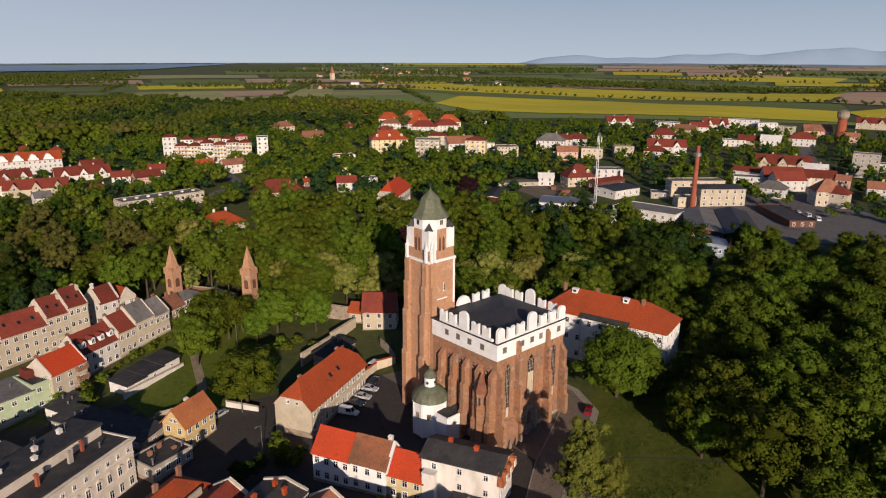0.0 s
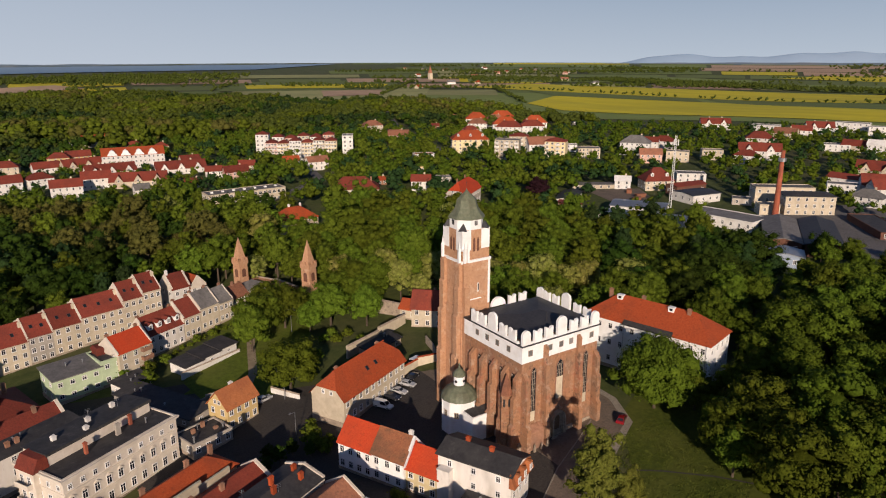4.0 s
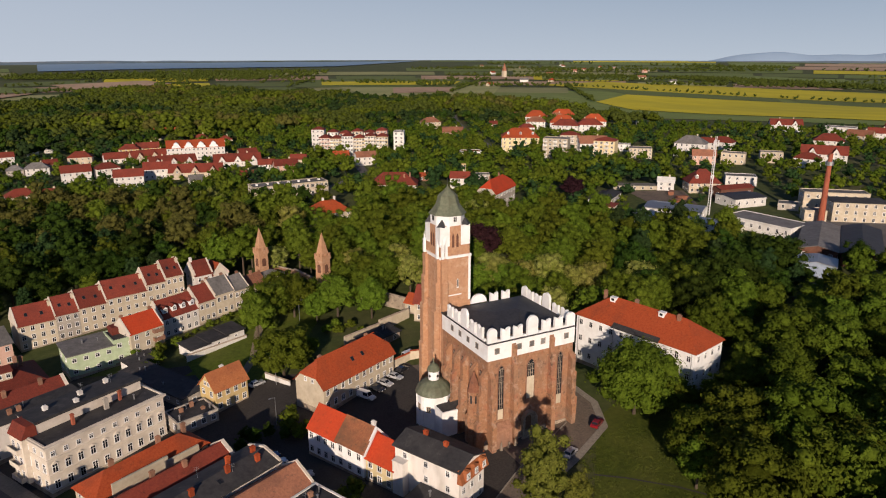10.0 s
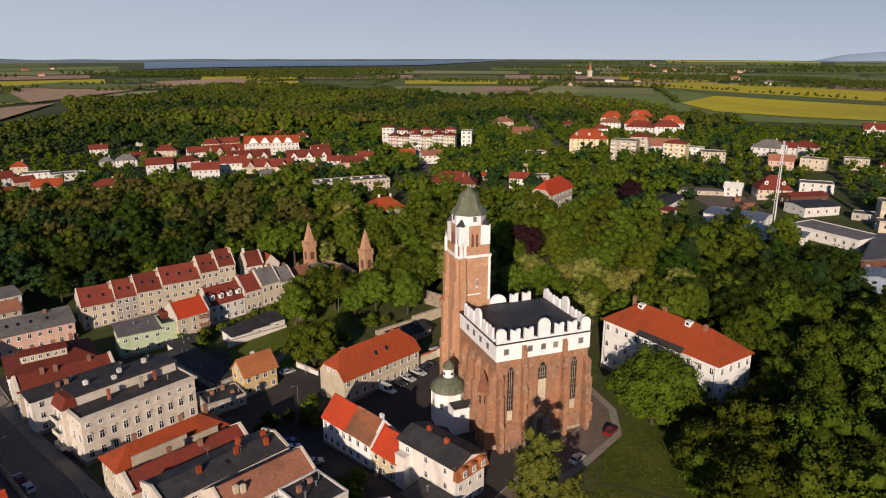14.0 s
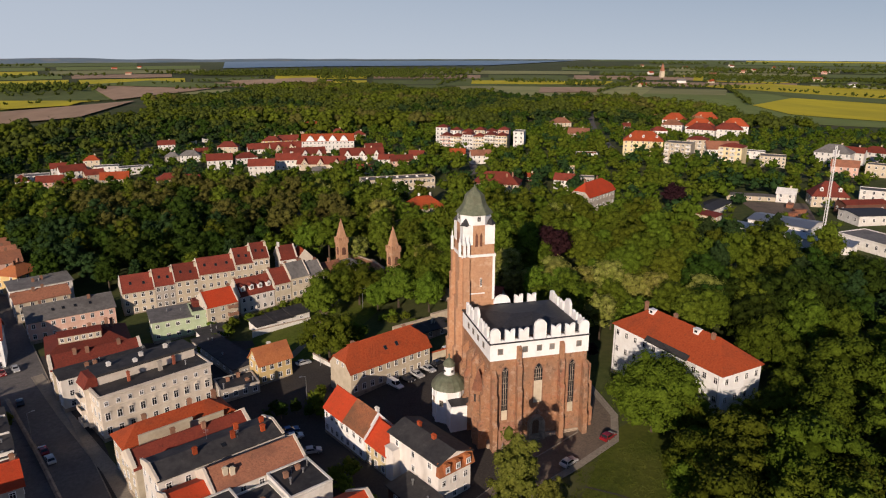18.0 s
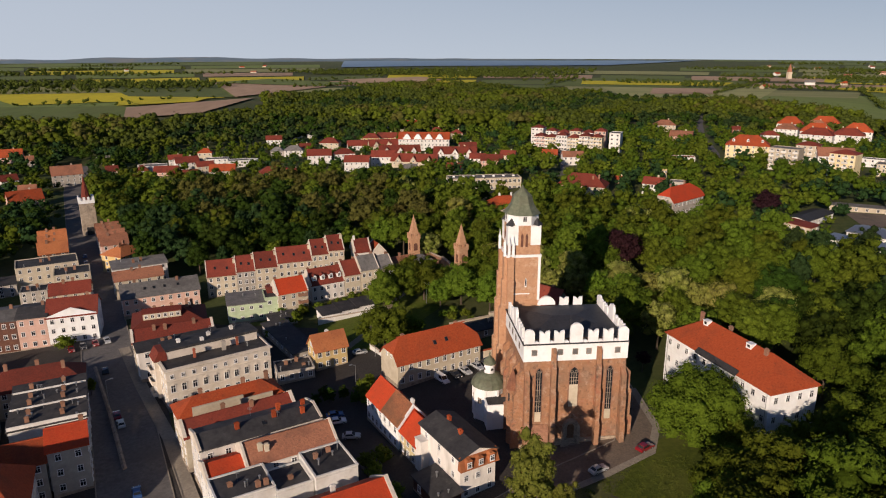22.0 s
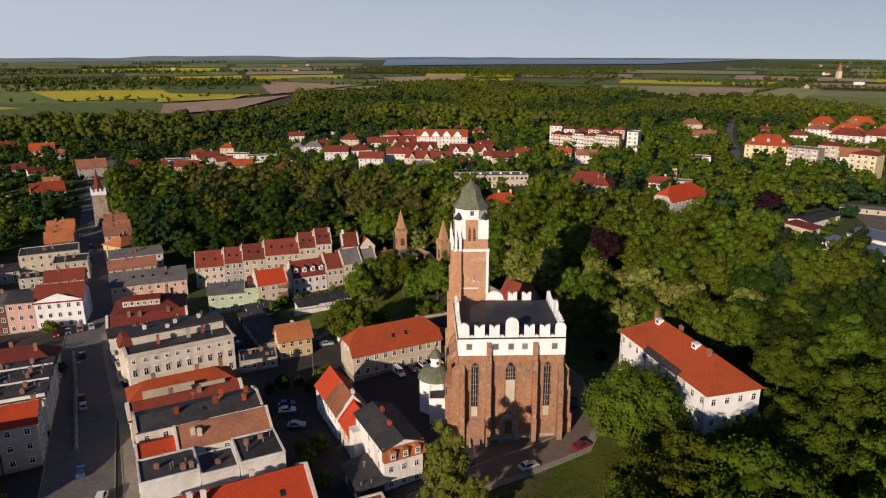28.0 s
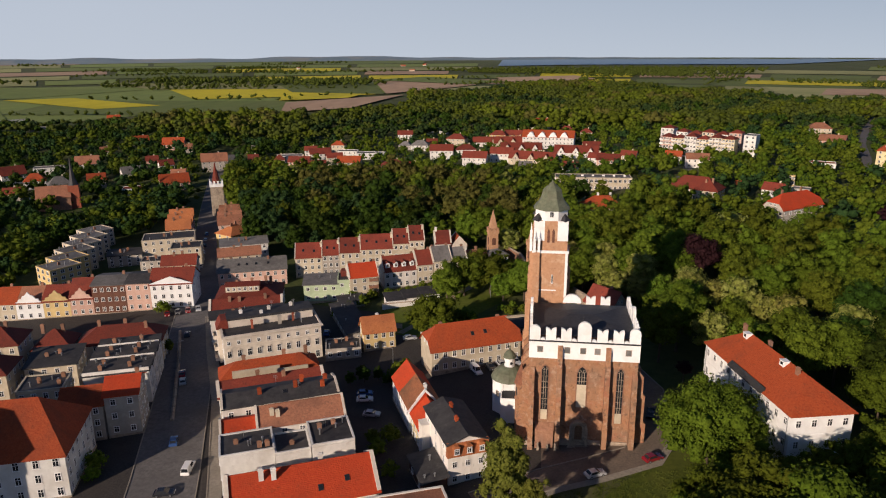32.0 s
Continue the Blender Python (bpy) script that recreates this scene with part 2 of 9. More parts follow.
surf("pale_field", (0.27, 0.28, 0.10), (0.36, 0.35, 0.14), 0.05, 0.95, (0.17, 0.19, 0.07), 0.010, 0.5, 0.1, 0.8, 0.10, 0, (0.3, 1, 1))
# hills and mountains: blue-grey distance haze is mixed into both base colours
surf("hazy_hill", (0.11, 0.165, 0.21), (0.17, 0.215, 0.25), 0.004, 0.95, (0.27, 0.25, 0.22), 0.006, 0.8, 0.0, 1, 0.05)
surf("hazy_mountain", (0.25, 0.34, 0.46), (0.28, 0.37, 0.49), 0.002, 0.95, None, 1, 0, 0.0, 1, 0)
surf("bark", (0.055, 0.042, 0.03), (0.10, 0.078, 0.055), 3, 0.95, None, 1, 0, 0.08, 6, 0.1)


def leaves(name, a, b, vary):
    """Foliage: mottled at the size of leaf sprays to paint dark gaps between them, with relief, and a hue of its own
    for each tree.
    """
    m = surf(name, a, b, 0.45, 0.75, None, 1, 0, 0.0, 3, 0)
    n, l = m.node_tree.nodes, m.node_tree.links
    p = n["Principled BSDF"]
    src = p.inputs["Base Color"].links[0].from_socket
    g, oi = n["Geometry"], n.new("ShaderNodeObjectInfo")
    h1, h2, h3 = (n.new("ShaderNodeHueSaturation") for _ in range(3))
    m1, m2, m3, m4 = (n.new("ShaderNodeMapRange") for _ in range(4))
    m1.inputs[3].default_value, m1.inputs[4].default_value = 0.82, 1.18
    m2.inputs[3].default_value, m2.inputs[4].default_value = 1 - vary, 1 + vary
    m3.inputs[3].default_value, m3.inputs[4].default_value = 0.475, 0.515
    # fine noise scales the leaf colour, painting in the shade between leaf clusters
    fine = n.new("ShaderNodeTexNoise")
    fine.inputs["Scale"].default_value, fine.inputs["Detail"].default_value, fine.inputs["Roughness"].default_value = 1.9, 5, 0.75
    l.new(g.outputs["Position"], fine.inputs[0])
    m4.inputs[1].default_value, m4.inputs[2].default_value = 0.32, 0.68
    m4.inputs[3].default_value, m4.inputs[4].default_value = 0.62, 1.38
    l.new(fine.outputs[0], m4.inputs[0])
    l.new(g.outputs["Random Per Island"], m1.inputs[0]), l.new(oi.outputs["Random"], m2.inputs[0]), l.new(oi.outputs["Random"], m3.inputs[0])
    l.new(src, h1.inputs["Color"]), l.new(m1.outputs[0], h1.inputs["Value"])
    l.new(h1.outputs[0], h2.inputs["Color"]), l.new(m2.outputs[0], h2.inputs["Value"]), l.new(m3.outputs[0], h2.inputs["Hue"])
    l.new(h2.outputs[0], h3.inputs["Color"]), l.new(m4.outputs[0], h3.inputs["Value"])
    l.new(h3.outputs[0], p.inputs["Base Color"])
    p.inputs["Specular IOR Level"].default_value = 0.06
    bp = n.new("ShaderNodeBump")
    bp.inputs["Strength"].default_value, bp.inputs["Distance"].default_value = 0.6, 0.4
    l.new(fine.outputs[0], bp.inputs["Height"]), l.new(bp.outputs[0], p.inputs["Normal"])
    thin, mix = n.new("ShaderNodeBsdfTranslucent"), n.new("ShaderNodeMixShader")
    mix.inputs[0].default_value = 0.22
    l.new(h3.outputs[0], thin.inputs["Color"])
    l.new(p.outputs[0], mix.inputs[1]), l.new(thin.outputs[0], mix.inputs[2])
    l.new(mix.outputs[0], n["Material Output"].inputs["Surface"])
    return m


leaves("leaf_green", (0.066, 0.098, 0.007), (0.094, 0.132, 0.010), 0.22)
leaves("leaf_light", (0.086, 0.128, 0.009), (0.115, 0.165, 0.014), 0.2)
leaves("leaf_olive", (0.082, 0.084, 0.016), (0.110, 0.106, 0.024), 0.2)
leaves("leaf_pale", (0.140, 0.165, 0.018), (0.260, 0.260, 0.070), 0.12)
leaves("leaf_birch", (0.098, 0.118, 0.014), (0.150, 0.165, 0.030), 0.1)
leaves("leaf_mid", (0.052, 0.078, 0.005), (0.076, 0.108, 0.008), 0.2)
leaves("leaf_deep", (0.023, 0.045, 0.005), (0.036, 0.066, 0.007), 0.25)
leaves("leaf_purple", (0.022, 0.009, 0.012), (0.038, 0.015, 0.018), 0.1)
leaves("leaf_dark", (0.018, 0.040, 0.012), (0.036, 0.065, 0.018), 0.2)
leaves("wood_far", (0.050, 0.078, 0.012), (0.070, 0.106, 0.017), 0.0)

glass = bpy.data.materials.new("window_glass")
glass.use_nodes = True
gp = glass.node_tree.nodes["Principled BSDF"]
gp.inputs["Base Color"].default_value, gp.inputs["Roughness"].default_value = (0.018, 0.02, 0.024, 1), 0.08
M["glass"] = glass
water = bpy.data.materials.new("lake_water")
water.use_nodes = True
gp = water.node_tree.nodes["Principled BSDF"]
gp.inputs["Base Color"].default_value, gp.inputs["Roughness"].default_value = (0.075, 0.15, 0.26, 1), 0.45
M["water"] = water
for car_paint, col in (("paint_white", (0.75, 0.75, 0.74)), ("paint_red", (0.20, 0.008, 0.010)), ("paint_silver", (0.42, 0.43, 0.44)), ("paint_dark", (0.02, 0.022, 0.028)), ("paint_blue", (0.03, 0.07, 0.20))):
    m = bpy.data.materials.new(car_paint)
    m.use_nodes = True
    q = m.node_tree.nodes["Principled BSDF"]
    q.inputs["Base Color"].default_value, q.inputs["Roughness"].default_value = (*col, 1), 0.25
    q.inputs["Coat Weight"].default_value = 0.6
    M[car_paint] = m


# ---- building blocks ----
def ground_z(x, y):
    """The town's slope: high on the school's side, low at the market, flattening out over the fields."""
    w = 1 - 0.8 * (0.5 + 0.5 * math.tanh((y - 420) / 120))
    return 12 * math.tanh(x / 170) * w


OCC = []  # plan circles that trees keep clear of


class Shape:
    """Gathers faces in local metres, then becomes one mesh."""

    def __init__(self):
        self.v, self.f, self.k = [], [], []

    def face(self, pts, k=0):
        i = len(self.v)
        self.v += [tuple(p) for p in pts]
        self.f.append(tuple(range(i, i + len(pts))))
        self.k.append(k)

    def solid(self, bottom, top, k=0):
        """Between two rings with the same count of points, closed at both ends."""
        n, i = len(bottom), len(self.v)
        self.v += [tuple(p) for p in bottom] + [tuple(p) for p in top]
        self.f += [tuple(range(i + n - 1, i - 1, -1)), tuple(range(i + n, i + 2 * n))]
        self.f += [(i + j, i + (j + 1) % n, i + n + (j + 1) % n, i + n + j) for j in range(n)]
        self.k += [k] * (n + 2)

    def box(self, x0, y0, z0, x1, y1, z1, k=0, taper=0.0):
        t = taper
        self.solid([(x0, y0, z0), (x1, y0, z0), (x1, y1, z0), (x0, y1, z0)], [(x0 + t, y0 + t, z1), (x1 - t, y0 + t, z1), (x1 - t, y1 - t, z1), (x0 + t, y1 - t, z1)], k)

    def prism(self, plan, z0, z1, k=0):
        self.solid([(x, y, z0) for x, y in plan], [(x, y, z1) for x, y in plan], k)

    def lathe(self, cx, cy, rings, n=8, k=0, turn=0.0):
        """rings: (radius, z) from the bottom up."""
        for (r0, z0), (r1, z1) in zip(rings, rings[1:]):
            a = [turn + 2 * math.pi * j / n for j in range(n)]
            if r1 < 1e-3:
                for j in range(n):
                    self.face([(cx + r0 * math.cos(a[j]), cy + r0 * math.sin(a[j]), z0), (cx + r0 * math.cos(a[(j + 1) % n]), cy + r0 * math.sin(a[(j + 1) % n]), z0), (cx, cy, z1)], k)
            else:
                for j in range(n):
                    b = a[(j + 1) % n]
                    self.face([(cx + r0 * math.cos(a[j]), cy + r0 * math.sin(a[j]), z0), (cx + r0 * math.cos(b), cy + r0 * math.sin(b), z0), (cx + r1 * math.cos(b), cy + r1 * math.sin(b), z1), (cx + r1 * math.cos(a[j]), cy + r1 * math.sin(a[j]), z1)], k)

    def mesh(self, name, *mats):
        me = bpy.data.meshes.new(name)
        seen, to, pts = {}, [], []
        for p in self.v:
            q = (round(p[0], 4), round(p[1], 4), round(p[2], 4))
            if q not in seen:
                seen[q] = len(pts)
                pts.append(q)
            to.append(seen[q])
        faces = [[to[i] for i in f] for f in self.f]
        faces = [[i for n, i in enumerate(f) if i != f[n - 1]] for f in faces]
        keep = [n for n, f in enumerate(faces) if len(set(f)) > 2]
        me.from_pydata(pts, [], [faces[n] for n in keep])
        for m in mats:
            me.materials.append(M[m])
        if len(mats) > 1:
            me.polygons.foreach_set("material_index", [self.k[n] for n in keep])
        me.update()
        return me


def part(name, shape, mats, parent, label="", at=None):
    """One mesh under a thing. shape: a Shape, or mesh data that repeats share."""
    me = shape.mesh(name, *((mats,) if isinstance(mats, str) else mats)) if isinstance(shape, Shape) else shape
    ob = new(name, me)
    ob.parent = parent
    if at is not None:
        ob.matrix_local = at
    if label:
        ob["label"] = label
    return ob


def thing(name, label, category, m=None, group="", kind=""):
    ob = new(name)
    ob.empty_display_size = 0.5
    if m is not None:
        ob.matrix_world = m
    return tagged(ob, label, category, group, kind)


WINDOWS = {}


def window_mesh(w, h, style="white"):
    """A casement: surround proud of the wall, sash bars, dark panes set back, a sill."""
    key = (round(w, 2), round(h, 2), style)
    if key not in WINDOWS:
        s = Shape()
        fr = 0.12 if style != "bare" else 0.06
        for x0, x1, z0, z1 in ((-w / 2 - fr, -w / 2, -h / 2, h / 2), (w / 2, w / 2 + fr, -h / 2, h / 2), (-w / 2 - fr, w / 2 + fr, h / 2, h / 2 + fr)):
            s.box(x0, -0.10, z0, x1, 0.02, z1, 0)
        s.box(-w / 2 - fr - 0.06, -0.18, -h / 2 - 0.12, w / 2 + fr + 0.06, 0.02, -h / 2, 0)
        s.box(-0.035, -0.07, -h / 2, 0.035, 0.0, h / 2, 0)
        s.box(-w / 2, -0.07, h * 0.16, -0.035, 0.0, h * 0.16 + 0.06, 0)
        s.box(0.035, -0.07, h * 0.16, w / 2, 0.0, h * 0.16 + 0.06, 0)
        s.face([(-w / 2, -0.03, -h / 2), (w / 2, -0.03, -h / 2), (w / 2, -0.03, h / 2), (-w / 2, -0.03, h / 2)], 1)
        WINDOWS[key] = s.mesh("window", {"white": "frame_white", "bare": "frame_white", "stone": "stone", "dark": "timber"}[style], "glass")
    return WINDOWS[key]


def windows_on(parent, x0, x1, y, turn_m, rows, n, w, h, style="white", skip=0.0, rnd=None):
    """Rows of windows along a wall from x0 to x1 in the frame turn_m, at the heights given."""
    for z in rows:
        for i in range(n):
            if rnd and rnd.random() < skip:
                continue
            x = x0 + (x1 - x0) * (i + 0.5) / n
            part("window", window_mesh(w, h, style), None, parent, at=turn_m @ Matrix.Translation((x, y, z)))


def roof_shape(kind, L, D, h, rise, over=0.45, thick=0.22, hip=0.0):
    """A roof with real thickness over a plan L by D, centred on the origin, eaves at h."""
    s, a, b = Shape(), L / 2 + over, D / 2 + over
    drop = rise * over / (D / 2) if D else 0
    z0 = h - drop
    if kind == "gable":
        for sg in (-1, 1):
            s.solid([(-a, sg * b, z0), (a, sg * b, z0), (a, 0, h + rise), (-a, 0, h + rise)], [(-a, sg * b, z0 + thick), (a, sg * b, z0 + thick), (a, 0, h + rise + thick), (-a, 0, h + rise + thick)])
    elif kind in ("hip", "half"):
        e = hip or min(D / 2, L / 2 - 0.3)
        r = L / 2 - e
        for dz in (0.0, thick):
            zb = z0 + dz
            if kind == "hip":
                A, B, C, E = (-a, -b, zb), (a, -b, zb), (a, b, zb), (-a, b, zb)
                P, Q = (-r, 0, h + rise + dz), (r, 0, h + rise + dz)
                s.face([A, B, Q, P]), s.face([C, E, P, Q]), s.face([B, C, Q]), s.face([E, A, P])
            else:
                k = 0.45
                zk, yk = z0 + (h + rise - z0) * k + dz, b * (1 - k)
                A, B, C, E = (-a, -b, zb), (a, -b, zb), (a, b, zb), (-a, b, zb)
                A2, B2, C2, E2 = (-a, -yk, zk), (a, -yk, zk), (a, yk, zk), (-a, yk, zk)
                P, Q = (-r, 0, h + rise + dz), (r, 0, h + rise + dz)
                s.face([A, B, B2, Q, P, A2]), s.face([C, E, E2, P, Q, C2]), s.face([B2, C2, Q]), s.face([E2, A2, P])
        for (x0, y0), (x1, y1) in (((-a, -b), (a, -b)), ((a, -b), (a, b)), ((a, b), (-a, b)), ((-a, b), (-a, -b))):
            if kind == "half" and x0 == x1:
                continue
            s.face([(x0, y0, z0), (x1, y1, z0), (x1, y1, z0 + thick), (x0, y0, z0 + thick)])
    elif kind == "mono":
        s.solid([(-a, -b, h - 0.02), (a, -b, h - 0.02), (a, b, h + rise), (-a, b, h + rise)], [(-a, -b, h + thick), (a, -b, h + thick), (a, b, h + rise + thick), (-a, b, h + rise + thick)])
    elif kind == "flat":
        s.box(-L / 2 + 0.25, -D / 2 + 0.25, h - 0.35, L / 2 - 0.25, D / 2 - 0.25, h - 0.10)
    return s


def wall_shape(kind, L, D, h, rise, deep=3.0):
    s, a, b = Shape(), L / 2, D / 2
    if kind in ("gable", "half"):
        k = 1.0 if kind == "gable" else 0.45
        yk, zk = b * (1 - k), h + rise * k
        front = [(-a, -b, -deep), (-a, b, -deep), (-a, b, h)] + ([(-a, yk, zk), (-a, -yk, zk)] if k < 1 else [(-a, 0, h + rise)]) + [(-a, -b, h)]
        s.solid(front, [(-x, y, z) for x, y, z in front])
    elif kind == "mono":
        front = [(-a, -b, -deep), (-a, b, -deep), (-a, b, h + rise), (-a, -b, h)]
        s.solid(front, [(-x, y, z) for x, y, z in front])
    elif kind == "flat":
        s.box(-a, -b, -deep, a, b, h - 0.30)
        for x0, y0, x1, y1 in ((-a, -b, a, -b + 0.3), (-a, b - 0.3, a, b), (-a, -b + 0.3, -a + 0.3, b - 0.3), (a - 0.3, -b + 0.3, a, b - 0.3)):
            s.box(x0, y0, h - 0.30, x1, y1, h + 0.15)
    else:
        s.box(-a, -b, -deep, a, b, h)
    return s


CHIMNEYS = {}


def chimney_mesh(w, d, h, mat):
    key = (w, d, h, mat)
    if key not in CHIMNEYS:
        s = Shape()
        s.box(-w / 2, -d / 2, -1.2, w / 2, d / 2, h)
        s.box(-w / 2 - 0.08, -d / 2 - 0.08, h - 0.25, w / 2 + 0.08, d / 2 + 0.08, h - 0.05)
        s.box(-w / 2 + 0.12, -d / 2 + 0.12, h, w / 2 - 0.12, d / 2 - 0.12, h + 0.18)
        CHIMNEYS[key] = s.mesh("chimney", mat)
    return CHIMNEYS[key]


def house(x, y, ang, L, D, h, rise, kind, wall, roof, label, name="house", category="house", storeys=2, n=4, side=2, chimneys=(), base=None, over=0.45, hip=0.0,
          style="white", win=(0.95, 1.35), sides="fblr", skylights=(), dormers=0, chim_mat="old_brick", group="", first=0.55, plinth=True, gable_win=True, eaves=True):
    """A house centred on x, y; its long front looks down local -y. h: eaves over the ground; heights of chimneys run from the roof."""
    z = ground_z(x, y) if base is None else base
    for q in range(-2, 3):
        OCC.append((x + math.cos(radians(ang)) * q * L / 5, y + math.sin(radians(ang)) * q * L / 5, max(D, L / 4) * 0.55))
    top = thing(name, label, category, Matrix.Translation((x, y, z)) @ Matrix.Rotation(radians(ang), 4, 'Z'), group)
    part("wall", wall_shape(kind, L, D, h, rise), wall, top)
    part("roof", roof_shape(kind, L, D, h, rise, over, hip=hip), roof, top)
    if plinth:
        s = Shape()
        for x0, y0, x1, y1 in ((-L / 2 - 0.06, -D / 2 - 0.06, L / 2 + 0.06, -D / 2), (-L / 2 - 0.06, D / 2, L / 2 + 0.06, D / 2 + 0.06), (-L / 2 - 0.06, -D / 2, -L / 2, D / 2), (L / 2, -D / 2, L / 2 + 0.06, D / 2)):
            s.box(x0, y0, -2.5, x1, y1, 0.55)
        part("plinth", s, "stone", top)
    if eaves and kind in ("gable", "hip", "half", "flat"):
        zc = h - 0.28
        for sg in (-1, 1):
            s = Shape()
            y0, y1 = sorted((sg * D / 2, sg * (D / 2 + 0.16)))
            s.box(-L / 2, y0, zc - 0.2, L / 2, y1, zc + 0.05)
            part("cornice", s, wall, top)
    if kind == "flat" and eaves:
        s = Shape()
        a, b, c = L / 2 + 0.1, D / 2 + 0.1, 0.3
        s.box(-a, -b, h, a, -b + c, h + 0.16), s.box(-a, b - c, h, a, b, h + 0.16), s.box(-a, -b + c, h, -a + c, b - c, h + 0.16), s.box(a - c, -b + c, h, a, b - c, h + 0.16)
        part("parapet", s, wall, top)
    if plinth and kind in ("flat", "mono") and L > 7:
        g = random.Random(int(x * 31 + y * 17))
        for i in range(3):
            s = Shape()
            r, q = g.uniform(0.12, 0.2), g.uniform(0.6, 1.1)
            s.lathe(0, 0, [(r, -0.2), (r, q), (r * 1.7, q + 0.05), (r * 1.7, q + 0.15), (0.0, q + 0.3)], 7)
            yy = g.uniform(-D * 0.35, D * 0.35)
            part("roof_vent", s, "metal", top, at=Matrix.Translation((g.uniform(-L * 0.4, L * 0.4), yy, h + (rise * (yy / D + 0.5) if kind == "mono" else 0.0) + 0.1)))
    if plinth and kind in ("gable", "half") and rise > 1.9:
        s = Shape()
        e = L / 2 + (over if kind == "gable" else -D * 0.22)
        s.solid([(-e, -0.16, h + rise + 0.16), (e, -0.16, h + rise + 0.16), (e, 0.16, h + rise + 0.16), (-e, 0.16, h + rise + 0.16)], [(-e, -0.06, h + rise + 0.33), (e, -0.06, h + rise + 0.33), (e, 0.06, h + rise + 0.33), (-e, 0.06, h + rise + 0.33)])
        part("ridge_cap", s, roof, top)
    if group in ("street block", "back row houses", "front row houses") and kind == "gable":
        up = 0.62 if group == "street block" else 0.48
        for sg in (-1, 1):
            s = Shape()
            x0, x1 = sorted((sg * (L / 2 + over + 0.02), sg * (L / 2 - (0.28 if group == "street block" else 0.12))))
            prof = [(-D / 2 - 0.1, h - 0.6), (D / 2 + 0.1, h - 0.6), (D / 2 + 0.1, h + up - 0.07), (0, h + rise + up), (-D / 2 - 0.1, h + up - 0.07)]
            s.solid([(x0, q, w) for q, w in prof], [(x1, q, w) for q, w in prof])
            part("party_wall", s, "old_cream", top, "plastered party wall standing above the roof")
    step = h / storeys
    rows = [step * (i + first) for i in range(storeys)]
    w, wh = win
    rz = lambda a: Matrix.Rotation(radians(a), 4, 'Z')
    if "f" in sides:
        windows_on(top, -L / 2, L / 2, -D / 2, rz(0), rows, n, w, wh, style)
    if "b" in sides and math.cos(radians(ang)) < 0.35:
        windows_on(top, -L / 2, L / 2, -D / 2, rz(180), rows, n, w, wh, style)
    srows = rows + ([h + rise * 0.28] if kind in ("gable", "half") and gable_win and rise > 2 else [])
    if side and "l" in sides:
        windows_on(top, -D / 2, D / 2, -L / 2, rz(-90), rows, side, w, wh, style)
        if len(srows) > len(rows):
            windows_on(top, -D / 5, D / 5, -L / 2, rz(-90), srows[-1:], 2, 0.7, 0.9, style)
    if side and "r" in sides:
        windows_on(top, -D / 2, D / 2, -L / 2, rz(90), rows, side, w, wh, style)
        if len(srows) > len(rows):
            windows_on(top, -D / 5, D / 5, -L / 2, rz(90), srows[-1:], 2, 0.7, 0.9, style)
    if kind not in ("flat", "mono"):
        slope = math.atan2(rise, D / 2)
        surface = lambda cy: h + rise * (1 - abs(cy) / (D / 2)) + 0.2
    elif kind == "mono":
        slope = math.atan2(rise, D)
        surface = lambda cy: h + rise * (cy / D + 0.5) + 0.2
    else:
        slope = 0.0
        surface = lambda cy: h - 0.1
    for cx, cy, ch in chimneys:
        part("chimney", chimney_mesh(0.9, 0.6, ch, chim_mat), None, top, at=Matrix.Translation((cx, cy, surface(cy))))
    for cx, cy in skylights:
        s = Shape()
        s.box(-0.45, -0.6, -0.05, 0.45, 0.6, 0.14, 0)
        s.face([(-0.36, -0.5, 0.146), (0.36, -0.5, 0.146), (0.36, 0.5, 0.146), (-0.36, 0.5, 0.146)], 1)
        part("skylight", s, ("dark_metal", "glass"), top, at=Matrix.Translation((cx, cy, surface(cy))) @ Matrix.Rotation(slope if cy < 0 or kind == "mono" else -slope, 4, 'X'))
    for i in range(dormers):
        cx, cy = -L / 2 + L * (i + 0.5) / dormers, -D / 2 * 0.62
        zz = surface(cy) - 0.2
        d = Shape()
        front = [(-0.75, -1.0, -0.3), (0.75, -1.0, -0.3), (0.75, -1.0, 1.25), (0, -1.0, 1.75), (-0.75, -1.0, 1.25)]
        d.solid(front, [(a, 1.6, c) for a, b, c in front])
        dm = part("dormer", d, "frame_white", top, at=Matrix.Translation((cx, cy, zz)))
        r = Shape()
        for sg in (-1, 1):
            r.solid([(sg * 0.95, -1.15, 1.12), (sg * 0.95, 1.7, 1.12), (0, 1.7, 1.78), (0, -1.15, 1.78)], [(sg * 0.95, -1.15, 1.24), (sg * 0.95, 1.7, 1.24), (0, 1.7, 1.90), (0, -1.15, 1.90)])
        part("dormer_roof", r, roof, dm)
        part("window", window_mesh(0.8, 1.0), None, dm, at=Matrix.Translation((0, -1.0, 0.55)))
    return top

# ---- land ----
def setting(name, me, label, category, mat=None):
    if mat:
        me.materials.append(M[mat])
    return tagged(new(name, me), label, category, kind="structure")


